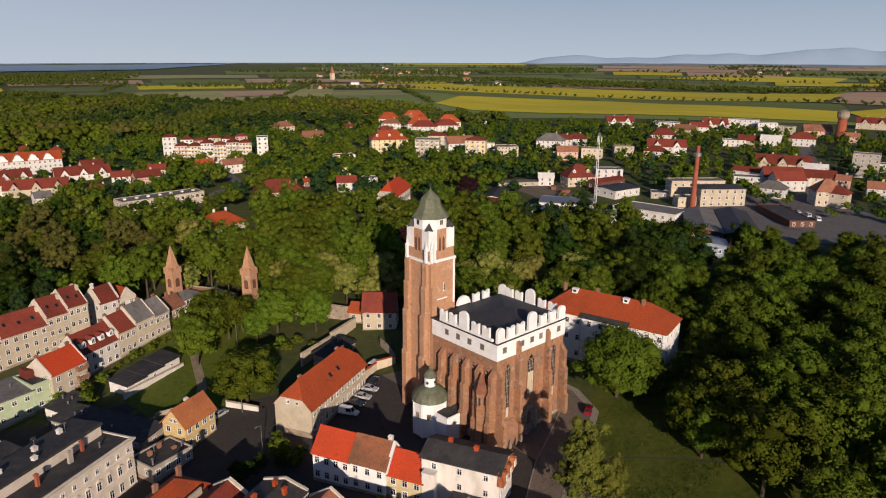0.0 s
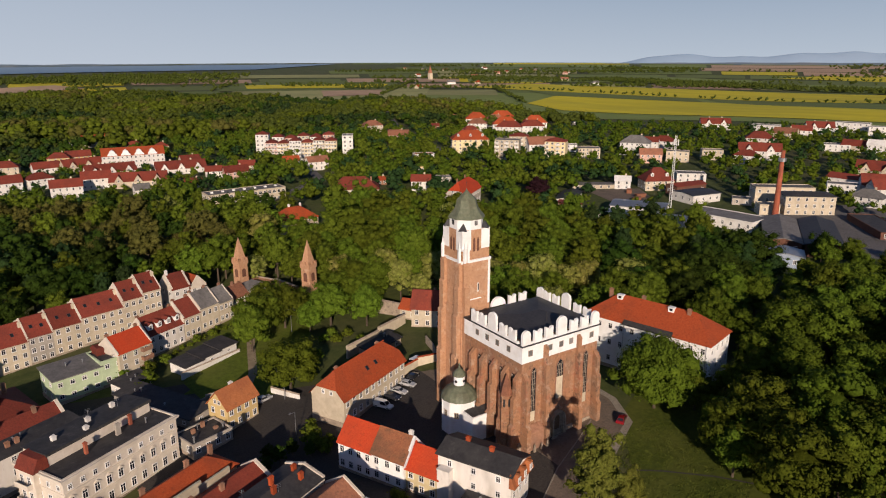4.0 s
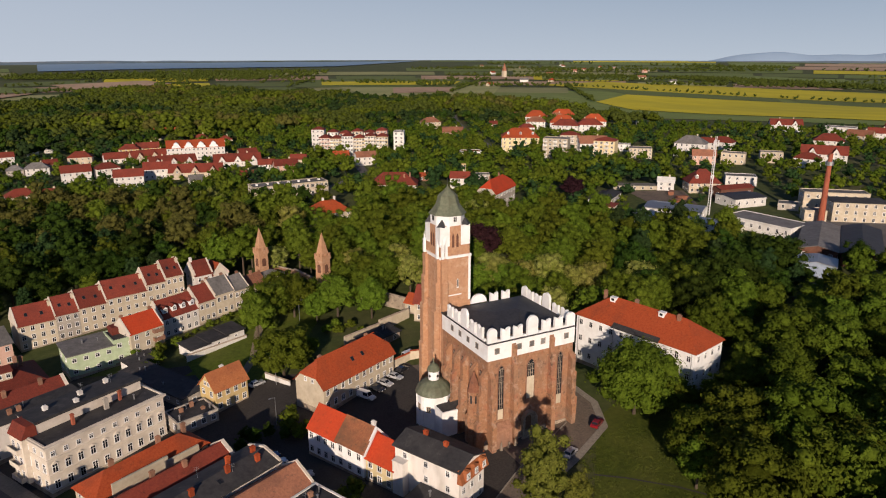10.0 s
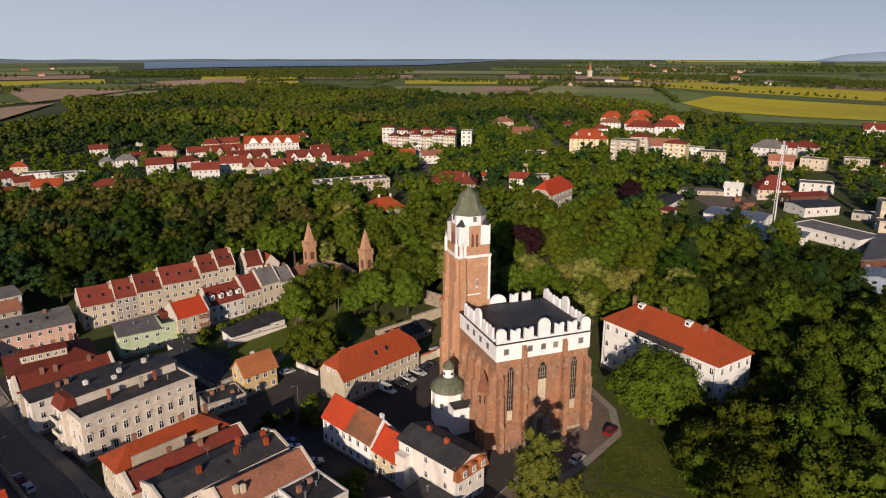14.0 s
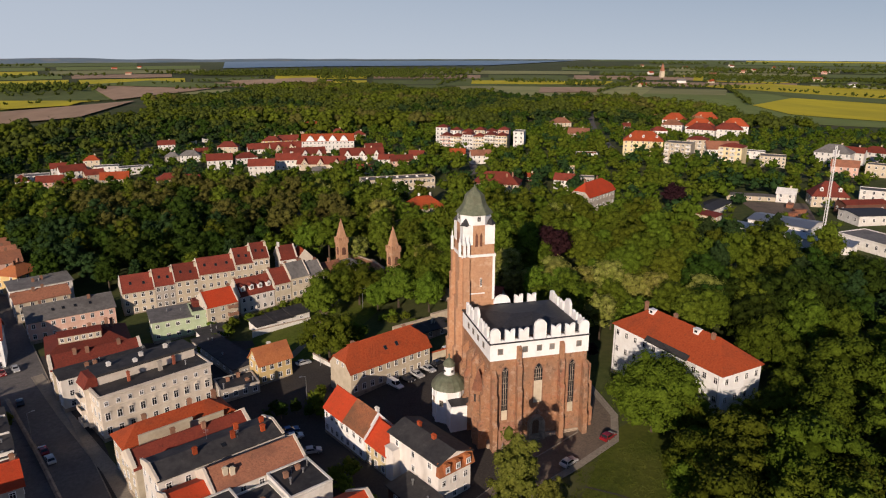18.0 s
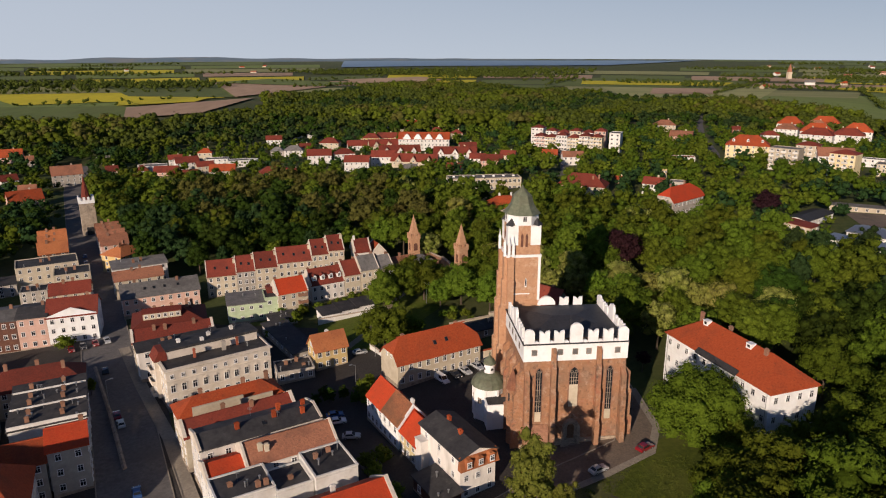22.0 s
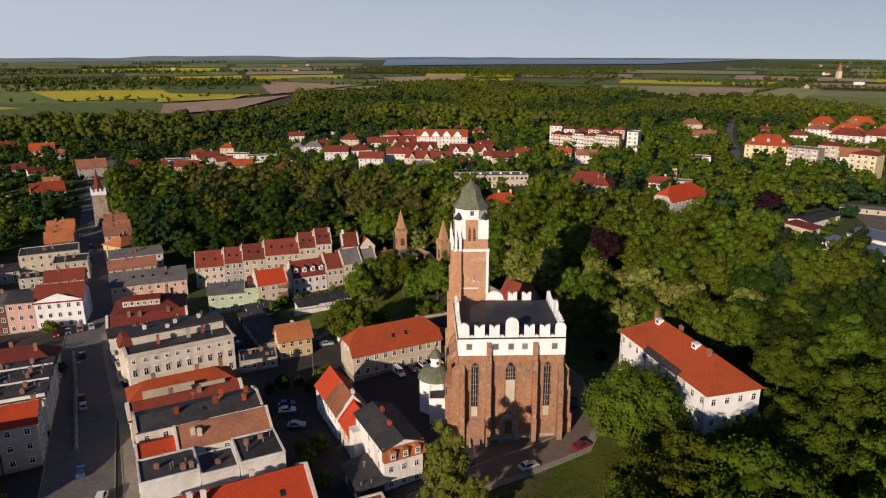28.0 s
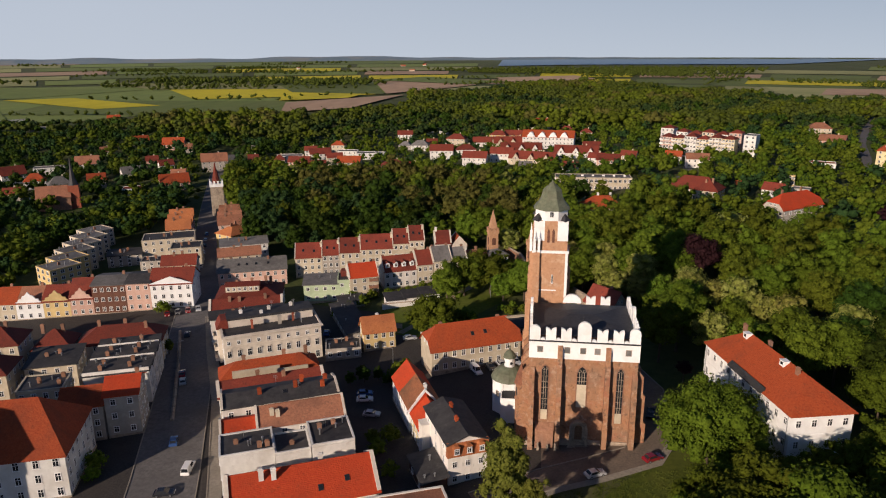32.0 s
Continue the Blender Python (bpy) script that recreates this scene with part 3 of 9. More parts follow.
def land():
    """One round sheet from the churchyard to the horizon."""
    rad = [0.0]
    while rad[-1] < 4780:
        rad.append(rad[-1] + max(6.0, rad[-1] * 0.045))
    rad[-1] = 4780
    n, cx, cy = 144, -20, 30
    v = [(cx, cy, ground_z(cx, cy))]
    for r in rad[1:]:
        for j in range(n):
            a = 2 * math.pi * j / n
            x, y = cx + r * math.cos(a), cy + r * math.sin(a)
            v.append((x, y, ground_z(x, y)))
    f = [(0, 1 + j, 1 + (j + 1) % n) for j in range(n)]
    for i in range(len(rad) - 2):
        a, b = 1 + i * n, 1 + (i + 1) * n
        f += [(a + j, b + j, b + (j + 1) % n, a + (j + 1) % n) for j in range(n)]
    me = bpy.data.meshes.new("ground")
    me.from_pydata(v, [], f)
    me.polygons.foreach_set("use_smooth", [True] * len(f))
    return setting("ground", me, "grassy earth of the town and plain, rough and patchy", "ground", "ground")


land()


def sheet(name, quad, lift, mat, label, category, n=10):
    """A quad of ground cover that follows the slope."""
    a, b, c, d = (Vector((*q, 0)) for q in quad)
    v, f = [], []
    for i in range(n + 1):
        for j in range(n + 1):
            s, t = i / n, j / n
            p = (a * (1 - s) + b * s) * (1 - t) + (d * (1 - s) + c * s) * t
            v.append((p.x, p.y, ground_z(p.x, p.y) + lift))
    for i in range(n):
        for j in range(n):
            k = i * (n + 1) + j
            f.append((k, k + n + 1, k + n + 2, k + 1))
    me = bpy.data.meshes.new(name)
    me.from_pydata(v, [], f)
    return setting(name, me, label, category, mat)


def strip(name, pts, width, lift, mat, label, category, kerb=0.0):
    """A road or path along a line of points, with kerbs that stand up as real steps."""
    line = []
    for (x0, y0), (x1, y1) in zip(pts, pts[1:]):
        k = max(1, int(math.hypot(x1 - x0, y1 - y0) / 8))
        line += [Vector((x0 + (x1 - x0) * i / k, y0 + (y1 - y0) * i / k)) for i in range(k)]
    line.append(Vector(pts[-1]))
    rows = []
    OCC.extend((p.x, p.y, width / 2 + 1.0) for p in line)
    for i, p in enumerate(line):
        d = (line[min(i + 1, len(line) - 1)] - line[max(i - 1, 0)]).normalized()
        nrm = Vector((-d.y, d.x))
        rows.append([p + nrm * o for o in (-width / 2 - 0.25, -width / 2, 0, width / 2, width / 2 + 0.25)])
    s = Shape()
    z = lambda q, e=0.0: (q.x, q.y, ground_z(q.x, q.y) + lift + e)
    for r0, r1 in zip(rows, rows[1:]):
        for j in (1, 2):
            s.face([z(r0[j]), z(r1[j]), z(r1[j + 1]), z(r0[j + 1])][::-1], 0)
        if kerb:
            for o, i in ((0, 1), (4, 3)):
                s.face([z(r0[o], kerb), z(r1[o], kerb), z(r1[i], kerb), z(r0[i], kerb)], 1)
                s.face([z(r0[i], kerb), z(r1[i], kerb), z(r1[i]), z(r0[i])], 1)
    return setting(name, s.mesh(name, mat, "paving"), label, category)


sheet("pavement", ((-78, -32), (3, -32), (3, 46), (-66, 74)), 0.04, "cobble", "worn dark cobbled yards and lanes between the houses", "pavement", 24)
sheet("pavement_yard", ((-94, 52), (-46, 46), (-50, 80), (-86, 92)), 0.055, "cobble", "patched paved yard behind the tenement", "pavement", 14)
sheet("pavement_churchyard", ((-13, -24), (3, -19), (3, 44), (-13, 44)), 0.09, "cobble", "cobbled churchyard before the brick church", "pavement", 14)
sheet("pavement_church_side", ((3, -18.5), (26.5, -4.5), (28, 34), (3, 44)), 0.09, "drive", "cobbled strip round the church walls", "pavement", 14)
sheet("pavement_market", ((-225, -30), (-112, -62), (-104, 94), (-225, 66)), 0.06, "cobble", "stone-paved corner of the market square", "pavement", 10)
strip("road_market", [(-60, -62), (-66, -40), (-76, -14), (-90, 20), (-107, 58), (-130, 114), (-160, 182), (-190, 250), (-228, 340), (-262, 430)], 14, 0.10, "old_asphalt", "worn grey street through the market to the gate tower", "road", 0.12)
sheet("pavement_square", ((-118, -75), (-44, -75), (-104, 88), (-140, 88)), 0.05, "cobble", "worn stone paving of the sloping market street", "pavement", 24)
strip("pavement_street", [(-52, -44), (-63, -18), (-80, 20), (-96, 50), (-110, 78)], 2.6, 0.12, "paving", "pale slab pavement along the street houses", "pavement", 0.10)
strip("road_church", [(-9, -21), (4, -13), (13, -9), (23, -4), (27.5, 5), (28.5, 24), (23, 40)], 7.4, 0.13, "drive", "brown stone-paved drive curving round the church", "road", 0.12)
strip("pavement_drive", [(-3, -21.5), (6.5, -16.2), (15, -12.8), (26.3, -7.2), (31, 2), (32, 20)], 1.2, 0.17, "paving", "pale slab footway along the edge of the lawn", "pavement", 0.06)
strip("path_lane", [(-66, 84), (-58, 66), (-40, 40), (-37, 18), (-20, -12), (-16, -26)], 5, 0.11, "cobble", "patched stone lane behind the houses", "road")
strip("path_park", [(-40, 62), (-33, 74), (-26, 96), (-14, 118)], 2.4, 0.12, "dirt_path", "trodden gravel path through the park lawn", "path")
sheet("lawn", ((-30, -70), (80, -95), (50, 6), (27, -4)), 0.05, "lawn", "mown lawn beside the church drive", "lawn", 12)
strip("path_lawn", [(13.5, -19.4), (18, -23.5), (24.5, -31), (29, -38)], 0.45, 0.10, "cobble", "narrow dark strip across the church lawn", "path")
sheet("lawn_garages", ((-52, 74), (-38, 68), (-26, 78), (-30, 88)), 0.07, "lawn_sunlit", "sunlit strip of grass below the garages", "lawn", 8)
sheet("lawn_park", ((-58, 66), (-30, 58), (4, 108), (-26, 124)), 0.05, "lawn_sunlit", "sunlit grass of the little park below the wall", "lawn", 12)
strip("road_far", [(190, 300), (217, 357), (258, 464), (320, 602), (410, 780), (533, 988), (720, 1230), (930, 1520), (1240, 2000)], 6, 0.3, "old_asphalt", "straight road leading out over the plain", "road")
strip("road_quarter", [(-30, 236), (-10, 250), (40, 262), (90, 300), (110, 380)], 6, 0.3, "old_asphalt", "quiet street of the garden quarter", "road")
strip("road_works", [(205, 20), (280, 40), (360, 70), (470, 120)], 9, 0.3, "old_asphalt", "wide road past the factory yards", "road")
sheet("yard_works", ((168, 20), (225, -20), (300, 40), (215, 86)), 0.12, "old_asphalt", "bare concrete and tarmac factory yard", "yard", 12)


def field(quad, mat, lift=1.0):
    labels = {"rape_field": "rapeseed field in full yellow bloom", "crop_field": "green field of young grain", "bare_field": "bare brown ploughed field", "pale_field": "pale ripening grass field"}
    sheet("field", quad, lift, mat, labels[mat], "field", 12)


field(((470, 600), (690, 130), (1010, 720), (560, 1260)), "crop_field", 0.4)
field(((372, 950), (505, 840), (800, 1260), (440, 1350)), "pale_field", 0.5)
field(((-1350, 560), (-600, 540), (-230, 1280), (-1350, 1320)), "crop_field", 0.4)

field(((590, 606), (695, 174), (845, 215), (882, 560)), "rape_field")
field(((590, 606), (882, 560), (800, 850), (640, 740)), "rape_field")
field(((700, 130), (860, 130), (1000, 190), (845, 215)), "rape_field", 0.8)
field(((884, 565), (850, 210), (985, 270), (1010, 720)), "crop_field", 0.8)
field(((800, 850), (884, 600), (1010, 720), (905, 1080)), "crop_field", 0.9)
field(((850, 1200), (1010, 300), (1290, 370), (1075, 1240)), "rape_field", 1.1)
field(((960, 1500), (1080, 1250), (1330, 1300), (1150, 1700)), "rape_field", 1.0)
field(((1300, 380), (1340, 1280), (1700, 1400), (1620, 420)), "crop_field", 1.0)
field(((1330, 150), (1000, 150), (1010, 290), (1340, 370)), "bare_field", 0.7)
field(((1860, 1060), (1850, 587), (2320, 700), (2330, 1100)), "rape_field", 1.2)
field(((335, 1350), (667, 1215), (955, 1640), (511, 1720)), "crop_field", 0.9)
field(((420, 1400), (690, 1290), (780, 1420), (470, 1560)), "rape_field", 1.5)
field(((449, 1075), (563, 1060), (640, 1205), (520, 1240)), "bare_field", 1.4)
field(((-569, 985), (-290, 1120), (-360, 1295), (-753, 1243)), "rape_field", 1.3)
field(((-700, 706), (-330, 735), (-360, 960), (-780, 950)), "crop_field", 1.0)
field(((-885, 940), (-622, 794), (-560, 860), (-800, 1000)), "rape_field", 1.4)
field(((-380, 1300), (-300, 1270), (-390, 1590), (-700, 1560)), "crop_field", 1.0)
field(((-790, 1250), (-370, 1300), (-700, 1560), (-1100, 1500)), "pale_field", 1.0)
field(((-1300, 900), (-900, 950), (-800, 1240), (-1400, 1300)), "crop_field", 1.0)
field(((-700, 520), (-600, 600), (-900, 930), (-1100, 800)), "crop_field", 0.9)
field(((-639, 1537), (-464, 1168), (-276, 1126), (-416, 1603)), "crop_field", 1.5)
field(((-427, 1655), (-150, 1457), (-66, 1550), (-311, 1850)), "crop_field", 1.6)
field(((-387, 921), (-334, 752), (-259, 829), (-235, 1101)), "bare_field", 2.2)
field(((-379, 1503), (-272, 1125), (-151, 1375), (-132, 1430)), "bare_field", 2.2)
field(((-115, 1761), (-48, 1472), (138, 1626), (99, 1832)), "bare_field", 2.0)
field(((-456, 1095), (-410, 953), (-314, 1021), (-312, 1099)), "rape_field", 2.3)

# strips of farmland further out, in rings of slabs
rng = random.Random(5)
for r0, r1 in ((1300, 1560), (1580, 1830), (1850, 2150), (2170, 2500), (2520, 2950), (2970, 3500), (3520, 4150), (4170, 4600)):
    az = -62.0
    while az < 84:
        w = rng.uniform(5, 13)
        if rng.random() < 0.96 and not (r1 > 2900 and -8 < az + w / 2 < 27):
            pts = []
            for r, a in ((r0, az), (r0, az + w * 0.93), (r1 - rng.uniform(20, 90), az + w * 0.93), (r1 - rng.uniform(20, 90), az)):
                pts.append((-40 + r * math.sin(radians(a)), -100 + r * math.cos(radians(a))))
            field(pts, rng.choice(["crop_field", "crop_field", "pale_field", "bare_field", "rape_field", "pale_field", "crop_field"]), (1.0 if r0 > 1800 else 0.2) + rng.uniform(0, 0.3))
        az += w

sheet("water", ((-170, 2850), (960, 2860), (1780, 3760), (-210, 4060)), 3.0, "water", "pale blue reservoir lying far across the plain", "lake", 12)


def ridge(name, r, depth, azs, height, mat, label):
    """A long low rise at the end of the plain."""
    s, n = [], len(azs)
    v, f = [], []
    for k, (dr, hk) in enumerate(((0, 0.0), (depth * 0.5, 0.8), (depth, 1.0))):
        for a in azs:
            rr = r + dr
            v.append((-40 + rr * math.sin(radians(a)), -100 + rr * math.cos(radians(a)), hk * height(a) - 2))
    for k in range(2):
        f += [(k * n + j, k * n + j + 1, (k + 1) * n + j + 1, (k + 1) * n + j) for j in range(n - 1)]
    me = bpy.data.meshes.new(name)
    me.from_pydata(v, [], f)
    me.polygons.foreach_set("use_smooth", [True] * len(f))
    return setting(name, me, label, "hills", mat)


def hills_h(a):
    left = 22 / (1 + math.exp((a + 2) / 7))
    return 3 + left * (0.75 + 0.25 * math.sin(a * 0.31) + 0.15 * math.sin(a * 0.93 + 1)) + 2.0 * math.sin(a * 0.7) ** 2 + 10 / (1 + math.exp((52 - a) / 4))


def mount_h(a):
    near = 1 / (1 + math.exp((48.8 - a) / 0.9))
    far = 1 / (1 + math.exp((64.5 - a) / 1.8))
    return -5 + near * (56 + 9 * math.sin(a * 0.62 + 1.3) + 4 * math.sin(a * 1.7)) + far * (46 + 6 * math.sin(a * 0.9 + 2) + 3 * math.sin(a * 2.3))


ridge("backdrop_hills", 4250, 360, [-64 + 0.5 * i for i in range(300)], hills_h, "hazy_hill", "low hazy farmland hills along the horizon")
ridge("backdrop_mountains", 4640, 120, [34 + 0.4 * i for i in range(130)], mount_h, "hazy_mountain", "mountains beyond the plain, painted in haze blue")


def sky_backdrop():
    """The hazy evening sky behind the mountains: paler at the horizon and towards the west."""
    m = bpy.data.materials.new("sky_haze")
    m.use_nodes = True
    n, l = m.node_tree.nodes, m.node_tree.links
    n.remove(n["Principled BSDF"])
    g, sep, up, west, ramp, tint, em = (n.new("ShaderNode" + k) for k in ("NewGeometry", "SeparateXYZ", "MapRange", "MapRange", "ValToRGB", "Mix", "Emission"))
    l.new(g.outputs["Position"], sep.inputs[0])
    up.inputs[1].default_value, up.inputs[2].default_value = 0, 800
    west.inputs[1].default_value, west.inputs[2].default_value = 3800, -2600
    l.new(sep.outputs[2], up.inputs[0]), l.new(sep.outputs[0], west.inputs[0])
    ramp.color_ramp.elements[0].color, ramp.color_ramp.elements[1].color = (0.47, 0.53, 0.535, 1), (0.27, 0.35, 0.41, 1)
    ramp.color_ramp.elements[1].position = 0.75
    l.new(up.outputs[0], ramp.inputs[0])
    tint.data_type = 'RGBA'
    tint.inputs[7].default_value = (0.53, 0.575, 0.575, 1)
    mr = n.new("ShaderNodeMath")
    mr.operation = 'MULTIPLY'
    mr.inputs[1].default_value = 0.75
    l.new(west.outputs[0], mr.inputs[0])
    l.new(mr.outputs[0], tint.inputs[0]), l.new(ramp.outputs[0], tint.inputs[6]), l.new(tint.outputs[2], em.inputs[0])
    l.new(em.outputs[0], n["Material Output"].inputs["Surface"])
    M["sky_haze"] = m
    s, r = Shape(), 4790
    for i in range(68):
        a0, a1 = radians(-72 + 2.5 * i), radians(-69.5 + 2.5 * i)
        s.face([(-40 + r * math.sin(a0), -100 + r * math.cos(a0), -40), (-40 + r * math.sin(a1), -100 + r * math.cos(a1), -40), (-40 + r * math.sin(a1), -100 + r * math.cos(a1), 900), (-40 + r * math.sin(a0), -100 + r * math.cos(a0), 900)])
    setting("backdrop_sky", s.mesh("backdrop_sky", "sky_haze"), "pale hazy evening sky above the horizon", "sky")


sky_backdrop()

# ---- the church ----
church = thing("church", "fortified red-brick hall church with a white attic of rounded battlements", "church", Matrix.Identity(4))
CW, CD, ZB, ZL = 22.0, 20.0, 20.5, 24.35

s = Shape()
s.box(0, 0, -2, CW, CD, ZB)
part("nave_wall", s, "brick", church, "weathered red brick nave wall")
s = Shape()
s.prism([(-0.5, -0.5), (CW + 0.5, -0.5), (CW + 0.5, CD + 0.5), (-0.5, CD + 0.5)], -2, 1.6)
s.prism([(-0.3, -0.3), (CW + 0.3, -0.3), (CW + 0.3, CD + 0.3), (-0.3, CD + 0.3)], 1.6, 2.0)
part("plinth", s, "stone", church)
s = Shape()
t = 0.18
for x0, y0, x1, y1 in ((-t, -t, CW + t, 0.55), (-t, CD - 0.55, CW + t, CD + t), (-t, 0.55, 0.55, CD - 0.55), (CW - 0.55, 0.55, CW + t, CD - 0.55)):
    s.box(x0, y0, ZB, x1, y1, ZL - 0.12)
part("attic_wall", s, "white_lime", church, "limewashed white attic wall")
s = Shape()
t = 0.34
for x0, y0, x1, y1 in ((-t, -t, CW + t, 0.6), (-t, CD - 0.6, CW + t, CD + t), (-t, 0.6, 0.6, CD - 0.6), (CW - 0.6, 0.6, CW + t, CD - 0.6)):
    s.box(x0, y0, ZL - 0.12, x1, y1, ZL + 0.16)
part("ledge", s, "slate", church, "dark slate ledge below the battlements")
s = Shape()
p0, p1 = (0.62, 0.62), (CW - 0.62, CD - 0.62)
zr = 25.3
a, b, c, d = (p0[0], p0[1], zr), (p1[0], p0[1], zr), (p1[0], p1[1], zr), (p0[0], p1[1], zr)
e, f = (8.5, CD / 2 + 0.5, zr + 1.1), (CW - 8.5, CD / 2 + 0.5, zr + 1.1)
s.face([a, b, f, e]), s.face([c, d, e, f]), s.face([b, c, f]), s.face([d, a, e])
s.face([d, c, b, a])
part("roof", s, "slate", church, "low dark slate roof behind the battlements")
s = Shape()
s.box(10.97, 4.97, 24.6, 11.03, 5.03, 28.4)
s.box(10.7, 4.975, 27.6, 11.3, 5.025, 27.68)
part("roof_cross", s, "dark_metal", church)


def merlon_mesh(kind, w, h, th=0.6):
    """An upright of the attic: round-headed, swallow-tailed, or the small half-round between."""
    if kind == "round":
        r = w / 2
        prof = [(-r, 0), (r, 0), (r, h - r)] + [(r * math.cos(radians(a)), h - r + r * math.sin(radians(a))) for a in range(15, 180, 15)] + [(-r, h - r)]
    elif kind == "twin":
        r = w / 2
        half = [(r, 0), (r, h)] + [(r * (1 - math.sin(radians(a))), h - 0.9 * (1 - math.cos(radians(a)))) for a in range(18, 91, 18)]
        prof = [(-r, 0)] + half + [(-x, z) for x, z in half[::-1][1:-1]] 
    else:
        r = w / 2
        prof = [(r * math.cos(radians(a)), r * math.sin(radians(a))) for a in range(0, 181, 20)]
    sh = Shape()
    sh.solid([(x, -th / 2, z) for x, z in prof], [(x, th / 2, z) for x, z in prof])
    return sh.mesh("merlon", "white_lime")


MER = {"arc": merlon_mesh("dot", 4.2, 0.5), "corner": merlon_mesh("round", 2.2, 3.2), "big": merlon_mesh("round", 2.7, 4.3), "twin": merlon_mesh("twin", 2.1, 2.75), "dot": merlon_mesh("dot", 1.0, 0.5)}


def battlement(turn_m, length, layout):
    for kind, x in layout:
        part("merlon" if kind != "dot" else "roundel", MER[kind], None, church, at=turn_m @ Matrix.Translation((x, 0.15, ZL + (1.1 if kind == "arc" else 0.16))))


front = [("corner", 0.98), ("dot", 2.6), ("twin", 4.2), ("dot", 5.75), ("twin", 7.3), ("dot", 8.95), ("big", 10.95), ("dot", 12.95), ("twin", 14.55), ("dot", 16.15), ("twin", 17.75), ("dot", 19.4), ("corner", 21.02)]
side = [("twin", 3.4), ("dot", 5.0), ("twin", 6.5), ("dot", 8.1), ("big", 10.1), ("dot", 12.1), ("twin", 13.6), ("dot", 15.1), ("twin", 16.6)]
battlement(Matrix.Identity(4), CW, front)
battlement(Matrix.Translation((CW, 0, 0)) @ Matrix.Rotation(radians(90), 4, 'Z'), CD, side + [("dot", 1.9), ("dot", 18.2), ("corner", 19.02)])
battlement(Matrix.Translation((0, CD, 0)) @ Matrix.Rotation(radians(-90), 4, 'Z'), CD, [(k, CD - x) for k, x in side] + [("dot", CD - 1.9)])
battlement(Matrix.Translation((CW, CD, 0)) @ Matrix.Rotation(radians(180), 4, 'Z'), CW, [("dot", 3.2), ("twin", 5.2), ("dot", 6.9), ("twin", 8.5), ("dot", 10.0), ("arc", 12.7)])
# attic windows: plain square openings with a thin stone edge and a grey shutter
s = Shape()
for x0, x1, z0, z1 in ((-0.6, -0.48, -0.68, 0.68), (0.48, 0.6, -0.68, 0.68), (-0.48, 0.48, 0.56, 0.68), (-0.48, 0.48, -0.68, -0.56)):
    s.box(x0, -0.06, z0, x1, 0.02, z1, 0)
s.face([(-0.48, -0.015, -0.56), (0.48, -0.015, -0.56), (0.48, -0.015, 0.56), (-0.48, -0.015, 0.56)], 1)
ATTIC = s.mesh("attic_window", "stone", "grey_roof")
for x in (2.1, 7.6, 10.8, 13.7, 19.9):
    part("attic_window", ATTIC, None, church, at=Matrix.Translation((x, -0.18, 22.5)))
for y in (4.2, 8.0, 11.6, 15.2):
    part("attic_window", ATTIC, None, church, at=Matrix.Translation((-0.18, y, 22.5)) @ Matrix.Rotation(radians(-90), 4, 'Z'))
    part("attic_window", ATTIC, None, church, at=Matrix.Translation((CW + 0.18, y, 22.5)) @ Matrix.Rotation(radians(90), 4, 'Z'))


def buttress_mesh(w, steps, mat="brick"):
    """Stepped pier against the wall; steps: (depth, height where it steps back)."""
    sh, prof = Shape(), [(0.1, -2.0), (-steps[0][0], -2.0)]
    for i, (dep, zt) in enumerate(steps):
        nxt = steps[i + 1][0] if i + 1 < len(steps) else 0.15
        zs = zt + (dep - nxt) * 1.3
        prof += [(-dep, zt), (-dep - 0.07, zt), (-dep - 0.07, zt + 0.12), (-nxt, zs)]
    prof.append((0.1, prof[-1][1]))
    sh.solid([(-w / 2, y, z) for y, z in prof], [(w / 2, y, z) for y, z in prof])
    return sh.mesh("buttress", mat)


tall = buttress_mesh(1.0, [(2.2, 6.0), (1.8, 13.5), (1.35, 19.0), (0.85, 22.6)])
low = buttress_mesh(1.05, [(2.4, 6.0), (1.9, 12.5), (1.4, 16.8)])
for x in (6.2, 15.9):
    part("buttress", tall, None, church, at=Matrix.Translation((x, 0, 0)))
for x in (0.6, 21.4):
    part("buttress", low, None, church, at=Matrix.Translation((x, 0, 0)))
for y in (0.6, 4.6, 8.6, 12.4, 16.2):
    part("buttress", low, None, church, at=Matrix.Translation((0, y, 0)) @ Matrix.Rotation(radians(-90), 4, 'Z'))
    part("buttress", low, None, church, at=Matrix.Translation((CW, y + 0.4, 0)) @ Matrix.Rotation(radians(90), 4, 'Z'))


